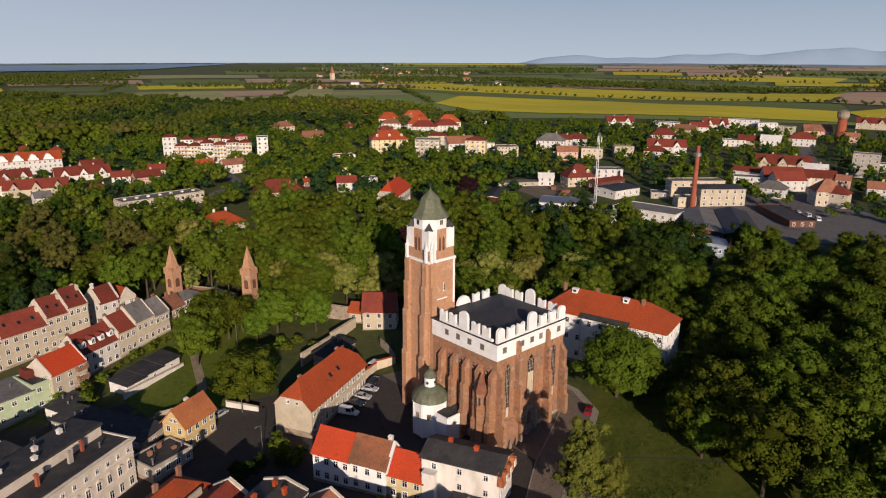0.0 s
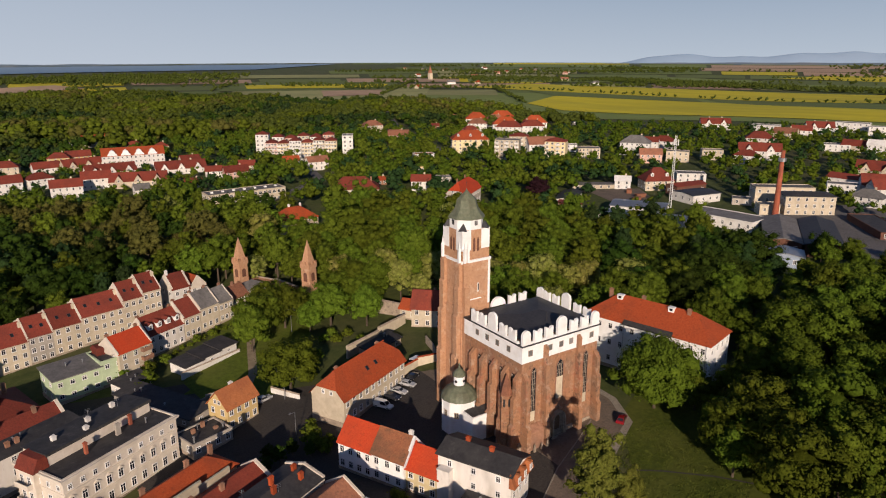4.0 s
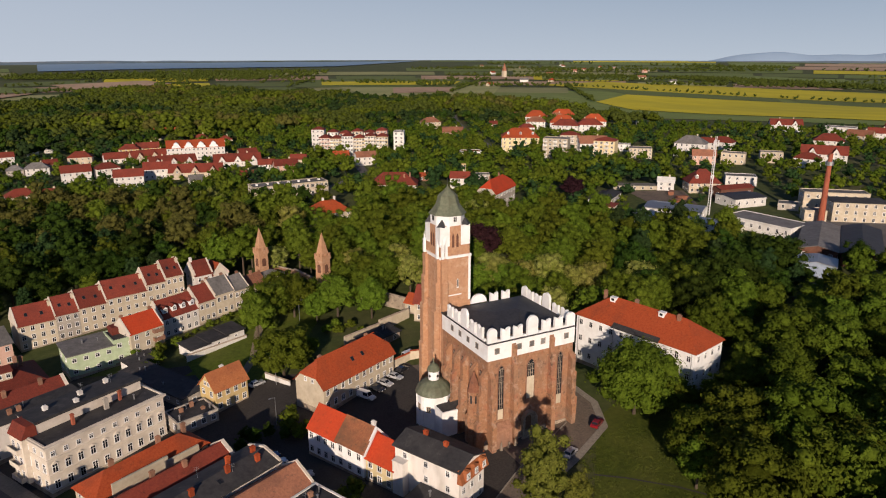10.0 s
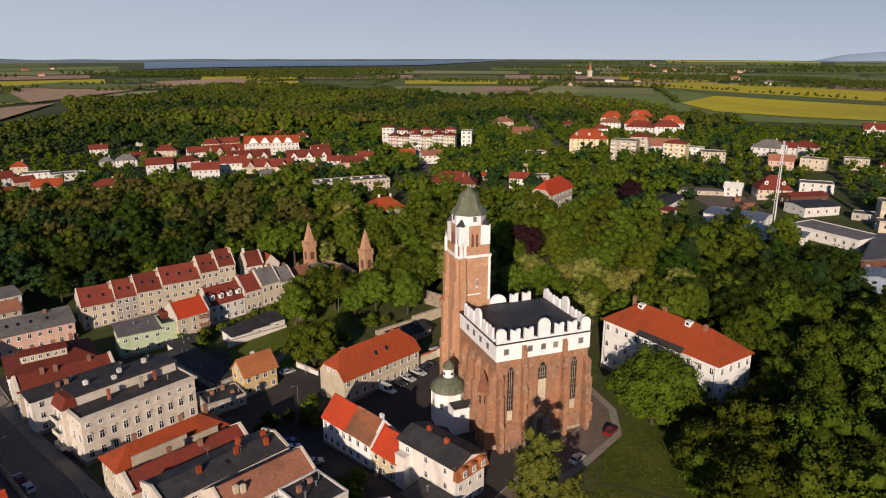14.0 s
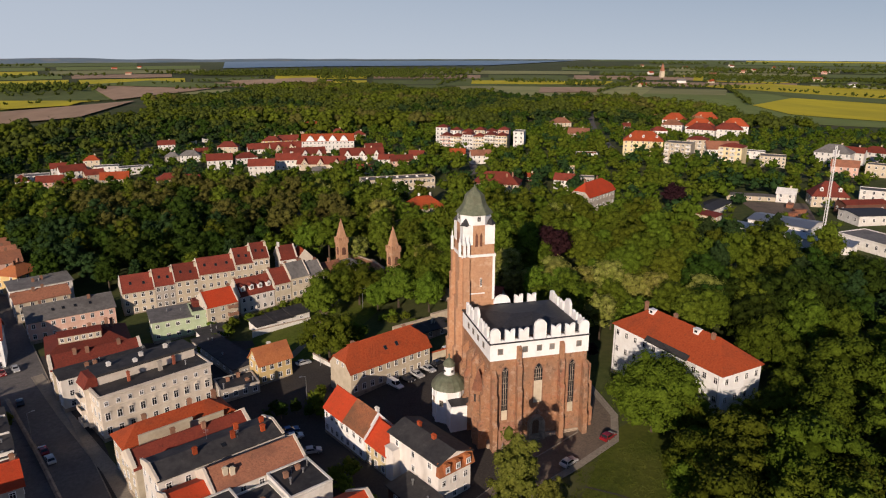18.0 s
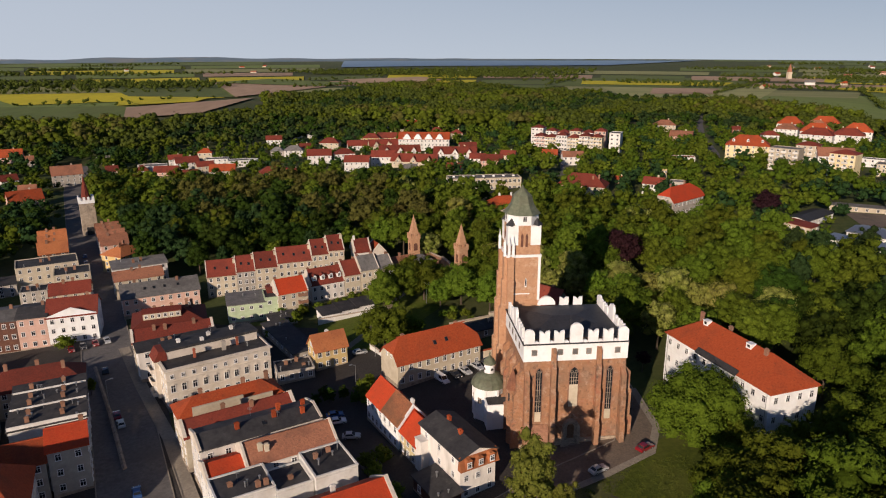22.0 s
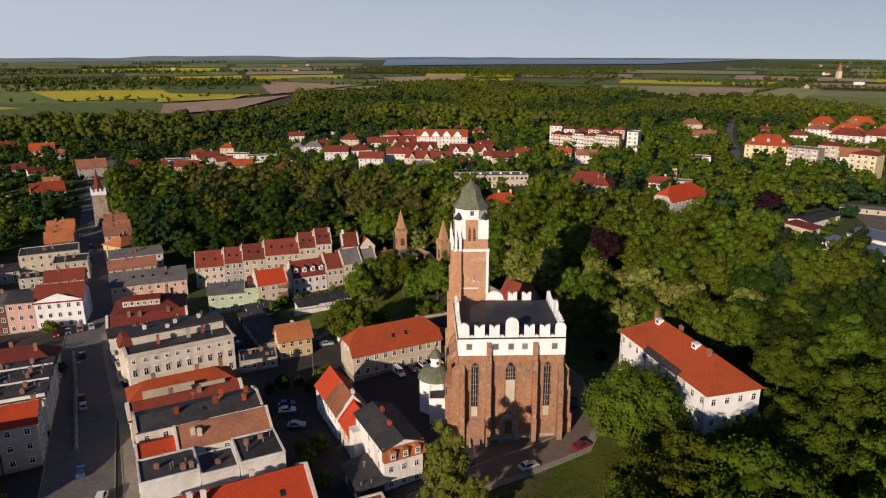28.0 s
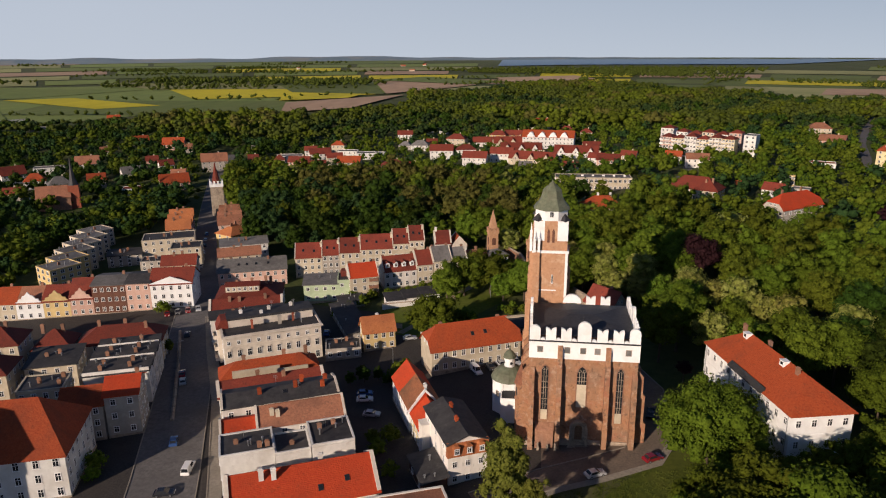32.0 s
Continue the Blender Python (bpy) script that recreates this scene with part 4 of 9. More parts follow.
def lancet(x, w, z0, zg, z1, turn_m, bars=3):
    """A pointed window: brick reveal and tracery round dark glass, the lower part walled up."""
    r = w / 2
    head = [(r - 2 * r * (1 - math.cos(radians(a))), z1 - 1.73 * r + 2 * r * math.sin(radians(a))) for a in range(0, 61, 12)]
    outl = [(-r, zg), (r, zg)] + head + [(-q, z) for q, z in head[::-1][1:]]
    g = Shape()
    g.face([(q, -0.03, z) for q, z in outl], 0)
    ob = part("lancet_window", g, "glass", church, at=turn_m @ Matrix.Translation((x, 0, 0)))
    fr = Shape()
    full = [(-r, z0)] + [(-q, z) for q, z in head] + [(q, z) for q, z in head[::-1][1:]] + [(r, z0)]
    for (q0, a0), (q1, a1) in zip(full, full[1:]):
        k = 1.22
        z_up = lambda q, z: z + (0.25 if z > z1 - 1.6 * r and abs(q) < r * 0.98 else 0)
        fr.solid([(q0, -0.16, a0), (q1, -0.16, a1), (q1 * k, -0.16, z_up(q1, a1)), (q0 * k, -0.16, z_up(q0, a0))] if abs(q0) + abs(q1) > 0.01 else [(q0, -0.16, a0), (q1, -0.16, a1), (q1, -0.16, a1 + 0.2), (q0, -0.16, a0 + 0.2)],
                 [(q0, 0.05, a0), (q1, 0.05, a1), (q1 * k, 0.05, z_up(q1, a1)), (q0 * k, 0.05, z_up(q0, a0))] if abs(q0) + abs(q1) > 0.01 else [(q0, 0.05, a0), (q1, 0.05, a1), (q1, 0.05, a1 + 0.2), (q0, 0.05, a0 + 0.2)])
    part("surround", fr, "old_brick", ob)
    tr = Shape()
    for i in range(1, bars):
        q = -r + w * i / bars
        tr.box(q - 0.05, -0.10, zg, q + 0.05, -0.02, z1 - 1.2 * r)
    n = int((z1 - zg) / 1.3)
    for i in range(1, n):
        z = zg + (z1 - 1.7 * r - zg) * i / n
        tr.box(-r, -0.08, z - 0.03, r, -0.02, z + 0.03)
    for sx in (-0.5, 0.5):
        for a in range(0, 360, 45):
            tr.box(sx * r + 0.3 * r * math.cos(radians(a)) - 0.05, -0.1, z1 - 1.1 * r + 0.3 * r * math.sin(radians(a)) - 0.06, sx * r + 0.3 * r * math.cos(radians(a)) + 0.05, -0.02, z1 - 1.1 * r + 0.3 * r * math.sin(radians(a)) + 0.06)
    part("tracery", tr, "stone", ob)
    if zg > z0 + 0.1:
        bl = Shape()
        bl.box(-r, -0.06, z0, r, 0.02, zg)
        for i in range(1, bars):
            q = -r + w * i / bars
            bl.box(q - 0.05, -0.12, z0, q + 0.05, -0.06, zg)
        part("walled_panel", bl, "cream", ob)


I4 = Matrix.Identity(4)
lancet(3.3, 1.35, 6.3, 8.6, 18.8, I4)
lancet(10.85, 1.95, 9.6, 14.8, 18.9, I4, 4)
lancet(18.6, 1.35, 6.3, 8.6, 18.8, I4)
LW = Matrix.Translation((0, CD, 0)) @ Matrix.Rotation(radians(-90), 4, 'Z')
RW = Matrix.Translation((CW, 0, 0)) @ Matrix.Rotation(radians(90), 4, 'Z')
for y in (2.6, 6.6, 10.5, 14.3):
    lancet(CD - y, 1.3, 7.0, 9.0, 17.6, LW)
    lancet(y + 0.4, 1.3, 7.0, 9.0, 18.0, RW)
# west portal
s = Shape()
for i in range(4):
    k = i * 0.28
    w = 1.9 - k
    arch = [(-w, 0)] + [(w * math.cos(radians(a)), 3.6 + 1.5 * w * math.sin(radians(a)) * 0.75) for a in range(180, -1, -20)] + [(w, 0)]
    inn = [(q * (w - 0.28) / w, z if z == 0 else 3.6 + (z - 3.6) * (w - 0.28) / w) for q, z in arch]
    for j in range(len(arch) - 1):
        s.solid([(arch[j][0], -1.0 + k, arch[j][1]), (arch[j + 1][0], -1.0 + k, arch[j + 1][1]), (inn[j + 1][0], -1.0 + k, inn[j + 1][1]), (inn[j][0], -1.0 + k, inn[j][1])],
                [(arch[j][0], 0.0, arch[j][1]), (arch[j + 1][0], 0.0, arch[j + 1][1]), (inn[j + 1][0], 0.0, inn[j + 1][1]), (inn[j][0], 0.0, inn[j][1])])
portal = part("portal", s, "stone", church, "pale stone arched portal", at=Matrix.Translation((10.7, 0, 1.0)))
s = Shape()
s.box(-0.85, -0.10, 0, -0.02, -0.04, 4.2), s.box(0.02, -0.10, 0, 0.85, -0.04, 4.2)
part("door_leaf", s, "timber", portal, "dark timber double door")
s = Shape()
for i in range(5):
    s.box(8.6 - 0.2 * i, -1.0 - 0.45 * i, -1.5, 12.8 + 0.2 * i, -0.9, 1.0 - 0.2 * i)
part("steps", s, "stone", church)
s = Shape()
s.box(1.6, -1.7, -1.5, 5.4, -0.3, 4.6)
s.solid([(1.5, -1.8, 4.6), (5.5, -1.8, 4.6), (5.5, -0.2, 4.6), (1.5, -0.2, 4.6)], [(1.5, -0.3, 5.7), (5.5, -0.3, 5.7), (5.5, -0.2, 5.7), (1.5, -0.2, 5.7)])
part("porch_block", s, "old_brick", church)
for x, h in ((2.3, 1.9), (4.3, 1.6), (5.9, 2.1)):
    s = Shape()
    s.box(x - 0.25, -2.6, -1, x + 0.25, -2.2, h * 0.6)
    s.lathe(x, -2.4, [(0.22, h * 0.6), (0.26, h * 0.9), (0.12, h * 1.05), (0.0, h * 1.25)], 6)
    part("gravestone", s, "stone", church)
# stair turret on the side wall
s = Shape()
s.lathe(-1.6, 2.9, [(1.25, -2), (1.25, 9.2), (1.38, 9.3), (1.38, 9.7), (1.2, 9.8), (1.2, 12.6), (1.4, 12.7), (1.4, 13.1)], 6)
turret = part("stair_turret", s, "brick", church)
s = Shape()
s.lathe(-1.6, 2.9, [(1.5, 13.0), (0.95, 15.2), (0.0, 17.8)], 6)
part("turret_roof", s, "brown_tile", turret)
for j in range(6):
    a = radians(60 * j + 30)
    s = Shape()
    s.box(-0.22, -0.06, -0.9, 0.22, 0.04, 0.9)
    part("turret_slit", s, "dark_metal", turret, at=Matrix.Translation((-1.6 + 1.04 * math.cos(a), 2.9 + 1.04 * math.sin(a), 11.2)) @ Matrix.Rotation(a + math.pi / 2, 4, 'Z'))

# ---- the tower ----
tower = thing("church_tower", "tall brick church tower with white corner panels and green copper hood", "tower", Matrix.Translation((3.95, 25.4, 0)))
H = 3.95
s = Shape()
s.box(-H - 0.25, -H - 0.1, -2, H, H, 26)
s.box(-H, -H, 26, H, H, 36.7)
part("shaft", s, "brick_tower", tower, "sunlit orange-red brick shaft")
s = Shape()
for x0, y0, x1, y1 in ((-H - 0.2, -H - 0.2, H + 0.2, H + 0.2),):
    s.box(x0, y0, 36.7, x1, y1, 37.3)
part("white_band", s, "white_lime", tower)
s = Shape()
s.box(-H + 0.15, -H + 0.15, 37.3, H - 0.15, H - 0.15, 44.2)
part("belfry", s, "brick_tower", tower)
for sx in (-1, 1):
    for rot in range(4):
        s = Shape()
        m = Matrix.Rotation(radians(90 * rot), 3, 'Z')
        x0, x1 = sorted((sx * 1.45, sx * 3.8))
        pts = [m @ Vector((q, w, z)) for z in (39.6, 44.25) for q, w in ((x0, -H + 0.08), (x1, -H + 0.08), (x1, -H + 0.3), (x0, -H + 0.3))]
        s.solid(pts[:4], pts[4:])
        part("white_panel", s, "white_lime", tower, "white-plastered corner panel")
s = Shape()
s.box(H - 0.55, -H - 0.06, 20, H + 0.06, -H + 0.3, 36.7), s.box(H - 0.3, -H + 0.3, 20, H + 0.06, -H + 0.6, 36.7)
part("white_quoin", s, "white_lime", tower)
s = Shape()
s.lathe(0, 0, [(3.95, 43.6), (3.95, 46.4), (4.1, 46.5), (4.1, 46.7)], 8, turn=radians(22.5))
part("drum", s, "white_lime", tower, "white eight-sided upper drum")
s = Shape()
s.lathe(0, 0, [(4.45, 46.55), (4.2, 46.9), (3.4, 47.8), (2.75, 48.8), (2.45, 49.8), (2.3, 50.6), (1.75, 51.2), (0.9, 51.9), (0.25, 52.6), (0.0, 53.2)], 8, turn=radians(22.5))
hood = part("hood", s, "copper", tower, "green-grey copper hood roof")
s = Shape()
s.lathe(0, 0, [(0.04, 53.2), (0.04, 54.3), (0.16, 54.4), (0.0, 54.6)], 6)
part("finial", s, "dark_metal", hood)
for rot in range(4):
    rm = Matrix.Rotation(radians(90 * rot), 4, 'Z')
    for x in (-0.55, 0.55):
        s = Shape()
        s.box(-0.28, -0.08, 0, 0.28, 0.05, 2.6)
        s.solid([(-0.28, -0.08, 2.6), (0.28, -0.08, 2.6), (0.28, 0.05, 2.6), (-0.28, 0.05, 2.6)], [(-0.02, -0.08, 3.2), (0.02, -0.08, 3.2), (0.02, 0.05, 3.2), (-0.02, 0.05, 3.2)])
        part("sound_opening", s, "brown_wall", tower, at=rm @ Matrix.Translation((x, -H + 0.13, 39.2)))
    for x in (-0.22, 0.22):
        s = Shape()
        s.box(-0.14, -0.06, -0.55, 0.14, 0.05, 0.55)
        part("drum_window", s, "dark_metal", tower, at=rm @ Matrix.Translation((x, -3.72, 45.7)))
    s = Shape()
    s.solid([(-1.0, -1.0, 0), (1.0, -1.0, 0), (0.6, 0.9, 0), (-0.6, 0.9, 0)], [(-0.05, -0.1, 1.6), (0.05, -0.1, 1.6), (0.05, 0.1, 1.6), (-0.05, 0.1, 1.6)])
    part("corner_gablet", s, "slate", tower, at=rm @ Matrix.Translation((3.0, -3.0, 44.2)) @ Matrix.Rotation(radians(45), 4, 'Z'))
for z, w, h, mt in ((22.0, 0.75, 2.4, "white_lime"), (30.3, 0.45, 1.9, "white_lime"), (30.4, 0.28, 1.5, "dark_metal")):
    s = Shape()
    d = 0.1 if mt == "white_lime" else 0.14
    s.box(-w / 2, -d, -h / 2, w / 2, 0.1, h / 2)
    s.solid([(-w / 2, -d, h / 2), (w / 2, -d, h / 2), (w / 2, 0.1, h / 2), (-w / 2, 0.1, h / 2)], [(-w / 8, -d, h / 2 + 0.35), (w / 8, -d, h / 2 + 0.35), (w / 8, 0.1, h / 2 + 0.35), (-w / 8, 0.1, h / 2 + 0.35)])
    part("slit_window", s, mt, tower, at=Matrix.Translation((0.6, -H, z)))
s = Shape()
s.box(-H + 0.6, -H - 0.08, 27.6, 1.6, -H + 0.1, 27.85)
part("string_course", s, "white_lime", tower)
# tower buttresses with white pinnacles
tb = buttress_mesh(1.5, [(1.9, 14.0), (1.5, 24.0), (1.05, 31.0), (0.7, 36.3)], "brick_tower")
for mt in (Matrix.Translation((-H + 0.8, -H, 0)), Matrix.Translation((-H, -H + 0.9, 0)) @ Matrix.Rotation(radians(-90), 4, 'Z'), Matrix.Translation((-H, H - 0.9, 0)) @ Matrix.Rotation(radians(-90), 4, 'Z'),
           Matrix.Translation((-H + 0.8, H, 0)) @ Matrix.Rotation(radians(180), 4, 'Z'), Matrix.Translation((H, H - 0.9, 0)) @ Matrix.Rotation(radians(90), 4, 'Z')):
    part("buttress", tb, None, tower, at=mt)
s = Shape()
s.box(-0.28, -0.28, 0, 0.28, 0.28, 3.0), s.lathe(0, 0, [(0.42, 3.0), (0.42, 3.25), (0.22, 3.3), (0.0, 5.2)], 4, turn=radians(45))
pin = s.mesh("pinnacle", "white_lime")
for x, y in ((-H + 0.3, -H - 0.55), (-H - 0.55, -H + 0.4), (-H - 0.55, H - 0.9), (-H + 1.3, -H - 0.4)):
    part("pinnacle", pin, None, tower, at=Matrix.Translation((x, y, 37.0)))

# ---- the chapel ----
chapel = thing("chapel", "small white baroque chapel with green domed roof and lantern", "chapel", Matrix.Translation((-4.6, 15.9, 0)))
s = Shape()
s.lathe(0, 0, [(3.9, -2), (3.9, 7.4), (4.15, 7.5), (4.15, 7.9)], 8, turn=radians(22.5))
part("wall", s, "white_lime", chapel)
s = Shape()
s.lathe(0, 0, [(4.3, 7.85), (3.95, 8.7), (3.2, 9.7), (2.2, 10.4), (1.35, 10.75)], 16)
part("dome", s, "copper", chapel, "dull green copper dome")
s = Shape()
s.lathe(0, 0, [(1.25, 10.5), (1.25, 12.7), (1.4, 12.75), (1.4, 12.9)], 12)
lant = part("lantern", s, "white_lime", chapel)
s = Shape()
s.lathe(0, 0, [(1.5, 12.85), (1.35, 13.5), (0.85, 14.2), (0.3, 14.6), (0.12, 15.2), (0.25, 15.4), (0.0, 15.9)], 12)
part("lantern_cap", s, "copper", lant)
for a in range(0, 360, 90):
    s = Shape()
    s.lathe(0, 0, [(0.0, -0.001), (0.32, 0.0)], 10), s.lathe(0, 0, [(0.32, 0), (0.32, 0.1)], 10)
    s.face([(0.32 * math.cos(2 * math.pi * j / 10), 0.32 * math.sin(2 * math.pi * j / 10), 0.1) for j in range(10)])
    part("oculus", s, "dark_metal", lant, at=Matrix.Rotation(radians(a + 20), 4, 'Z') @ Matrix.Translation((1.2, 0, 11.7)) @ Matrix.Rotation(radians(90), 4, 'Y'))
for a in range(0, 360, 45):
    part("window", window_mesh(0.75, 1.2, "stone"), None, chapel, at=Matrix.Rotation(radians(a), 4, 'Z') @ Matrix.Translation((0, -3.62, 4.6)))
    s = Shape()
    s.box(-0.28, -0.1, -2, 0.28, 0.1, 7.4)
    part("pilaster", s, "white_lime", chapel, at=Matrix.Rotation(radians(a + 22.5), 4, 'Z') @ Matrix.Translation((0, -3.9, 0)))
s = Shape()
s.box(-1.6, -7.4, -2, 5.6, -3.0, 5.2)
s.box(-1.7, -7.5, 5.2, 5.6, -7.2, 6.0), s.box(-1.7, -7.2, 5.2, -1.4, -3.4, 6.0)
annex = part("annex", s, "white_lime", chapel, "flat white side annex")
s = Shape()
s.solid([(-1.4, -7.2, 5.25), (5.6, -7.2, 5.25), (5.6, -3.2, 5.25), (-1.4, -3.2, 5.25)], [(-1.4, -7.2, 5.5), (5.6, -7.2, 5.9), (5.6, -3.2, 6.4), (-1.4, -3.2, 6.0)])
part("annex_roof", s, "tar_roof", annex)
part("window", window_mesh(0.9, 1.3, "stone"), None, annex, at=Matrix.Translation((3.4, -7.4, 3.0)))

# ---- round the churchyard ----
school = house(50.5, 6.9, -76.1, 33.5, 12.5, 13.2, 4.7, "hip", "white_lime", "red_tile", "long white three-storey school with hipped red tile roof", "school", "school", 3, 11, 4,
               chimneys=((-4, 1.2, 1.4), (9, -0.8, 1.3), (-13, 0.6, 1.2)), win=(0.9, 1.35), skylights=(), base=3.3)
for zc in (4.4, 8.7):
    s = Shape()
    s.box(-16.82, -6.33, zc, 16.82, -6.25, zc + 0.22), s.box(16.75, -6.25, zc, 16.83, 6.25, zc + 0.22)
    part("string_course", s, "white_lime", school)
for cx in (-9.5, 4.5):
    s = Shape()
    s.box(-1.1, -0.9, -0.8, 1.1, 0.9, 1.2, 0)
    s.box(-1.25, -1.05, 1.2, 1.25, 1.05, 1.32, 0)
    s.face([(-0.6, -0.905, 0.15), (0.6, -0.905, 0.15), (0.6, -0.905, 0.95), (-0.6, -0.905, 0.95)], 1)
    part("roof_hatch", s, ("frame_white", "glass"), school, "white boxed roof hatch", at=Matrix.Translation((cx, -0.8, 17.3)) @ Matrix.Diagonal((0.68, 0.7, 0.75, 1)))
s = Shape()
s.solid([(-5.5, -7.1, 12.75), (7.5, -7.1, 12.75), (7.5, -6.1, 13.45), (-5.5, -6.1, 13.45)], [(-5.5, -7.1, 13.08), (7.5, -7.1, 13.08), (7.5, -6.1, 13.95), (-5.5, -6.1, 13.95)])
part("eaves_patch", s, "tar_roof", school, "dark sheet patch on the eaves")
for x in (-16, -5.4, 5.4, 16):
    s = Shape()
    s.lathe(0, 0, [(0.07, -1), (0.07, 12.9)], 6)
    part("downpipe", s, "metal", school, at=Matrix.Translation((x, -6.38, 0)))

parish = house(-16.2, 42.2, 25.9, 25.5, 9.7, 6.5, 5.1, "half", "cream", "red_tile", "long two-storey cream parish house with half-hipped red roof", "parish_house", "house", 2, 10, 0,
      chimneys=((-8.5, 0.6, 0.9), (8.0, 0.5, 0.9)), win=(0.9, 1.45), skylights=((-0.5, -2.6), (3.2, -2.5)), base=-1.0, hip=3.0)
windows_on(parish, -2.4, 2.4, -12.75, Matrix.Rotation(radians(-90), 4, 'Z'), [7.4], 2, 0.6, 0.85)
house(-44.9, 53.2, 24, 9.3, 6.6, 5.9, 3.5, "gable", "yellow", "orange_tile", "small yellow house with steep orange tile roof", "cottage", "house", 2, 4, 2, chimneys=((0, 0.4, 0.9),), base=-3.1, chim_mat="white")
house(22.6, 69.9, -44, 10.0, 8.0, 6.4, 4.4, "gable", "cream", "dark_tile", "cream parsonage under a steep dark red roof", "parsonage", "house", 2, 3, 3, chimneys=((1.5, 0.4, 1.0),), base=1.0)
house(20.8, 77.4, -58, 6, 6, 3.6, 2.2, "gable", "cream", "red_tile", "low outbuilding with red tile roof beside the parsonage", "outbuilding", "house", 1, 2, 1, base=1.2)
house(0.6, 62.2, 22, 13, 5.0, 2.4, 0.8, "mono", "stone", "tar_roof", "long low lean-to shed with grey roof along the wall", "shed", "shed", 1, 3, 0, base=0.2)
house(-28.1, 16.9, -65.7, 8.8, 7.6, 6.3, 4.0, "gable", "white_lime", "bright_tile", "white house with a newly tiled bright red roof", "terraced_house", "house", 2, 4, 0, base=-2.1, group="lane houses", sides="fb", over=0.3)
lane = house(-24.7, 9.3, -65.7, 8.0, 7.6, 6.3, 4.0, "gable", "white_lime", "old_tile", "white house with a mossy weathered tile roof", "terraced_house", "house", 2, 3, 0, chimneys=((3.2, 0.3, 1.3),), base=-1.9, group="lane houses", sides="fb", over=0.3, chim_mat="white")
house(-21.2, 2.1, -65.7, 7.6, 7.2, 5.0, 3.6, "gable", "pale_yellow", "bright_tile", "pale yellow house with a steep bright red roof", "terraced_house", "house", 2, 3, 0, chimneys=((3.6, 0.4, 1.2),), base=-1.6, group="lane houses", sides="fb", over=0.3, chim_mat="white")
s = Shape()
prof = [(-3.9, 6.0), (3.9, 6.0), (0.0, 10.3)]
s.solid([(4.0, q, z) for q, z in prof], [(4.42, q, z) for q, z in prof])
gable = part("gable_end", s, "bright_tile", lane, "red tile-hung gable end")
for sg in (-1, 1):
    s = Shape()
    s.solid([(3.95, sg * 4.3, 5.75), (4.55, sg * 4.3, 5.75), (4.55, sg * 3.7, 5.75), (3.95, sg * 3.7, 5.75)], [(3.95, 0.0, 10.75), (4.55, 0.0, 10.75), (4.55, 0.0, 10.1), (3.95, 0.0, 10.1)])
    part("bargeboard", s, "frame_white", gable, "white painted bargeboard")
part("window", window_mesh(0.6, 0.9), None, gable, at=Matrix.Translation((4.44, 0.0, 7.6)) @ Matrix.Rotation(radians(90), 4, 'Z'))
dh = house(-14.8, -6.6, -64.6, 15.6, 8.2, 9.6, 1.5, "gable", "dirty_white", "tar_roof", "shabby white-washed corner house with a low tarred roof", "corner_house", "house", 3, 3, 3, chimneys=((-3.5, 0.3, 1.0), (2.0, -0.4, 0.9)), base=-1.5, win=(0.8, 1.15), sides="rf", gable_win=False, chim_mat="red_tile")
s = Shape()
s.solid([(7.55, -4.5, 7.2), (8.75, -4.5, 7.2), (8.75, 4.5, 7.2), (7.55, 4.5, 7.2)], [(7.55, -4.3, 9.9), (7.75, -4.3, 9.9), (7.75, 4.3, 9.9), (7.55, 4.3, 9.9)])
mans = part("mansard", s, "orange_tile", dh, "orange tiled mansard front")
for y in (-2.6, 0, 2.6):
    s = Shape()
    s.box(-0.7, -0.55, -0.9, 0.7, 0.6, 0.8), s.solid([(-0.85, -0.65, 0.8), (0.85, -0.65, 0.8), (0.85, 0.6, 0.8), (-0.85, 0.6, 0.8)], [(-0.4, -0.6, 1.15), (0.4, -0.6, 1.15), (0.4, 0.6, 1.15), (-0.4, 0.6, 1.15)])
    dm = part("dormer", s, "orange_tile", mans, at=Matrix.Translation((8.25, y, 8.4)) @ Matrix.Rotation(radians(90), 4, 'Z'))
    part("dormer_window", window_mesh(0.75, 1.0), None, mans, at=Matrix.Translation((8.82, y, 8.4)) @ Matrix.Rotation(radians(90), 4, 'Z'))
s = Shape()
s.box(-7.0, -5.9, -2, -4.4, -4.0, 7.2), s.box(-7.1, -6.0, 7.2, -4.3, -4.0, 7.4)
part("stair_bay", s, "dirty_white", dh, "white-washed stair bay")
house(-19.5, -13.5, -64.6, 10, 5, 3.2, 0.8, "mono", "brown_wall", "tar_roof", "low brick lean-to with tarred roof in the yard", "yard_shed", "shed", 1, 2, 0, base=-1.8)

# ---- street block ----
t1 = house(-75.0, 45.6, 29, 27.0, 14.4, 11.2, 0, "flat", "old_cream", "tar_roof", "grand cream tenement with moulded windows and dark flat roof", "tenement", "tenement", 3, 10, 5, base=-5.0, win=(1.0, 1.75), group="street block", sides="r")
windows_on(t1, -13.5, 13.5, -7.2, Matrix.Identity(4), [2.2, 5.9], 10, 1.0, 1.8)
windows_on(t1, -13.5, 13.5, -7.2, Matrix.Identity(4), [9.2], 10, 0.75, 0.95)
windows_on(t1, -7.2, 7.2, -13.5, Matrix.Rotation(radians(-90), 4, 'Z'), [2.2, 5.9], 5, 1.0, 1.8)
windows_on(t1, -7.2, 7.2, -13.5, Matrix.Rotation(radians(-90), 4, 'Z'), [9.2], 5, 0.75, 0.95)
s = Shape()
s.box(-14.6, -0.4, 0.9, -13.56, 4.8, 11.1)
bay = part("bay", s, "old_cream", t1, "cream bay over the street with balconies")
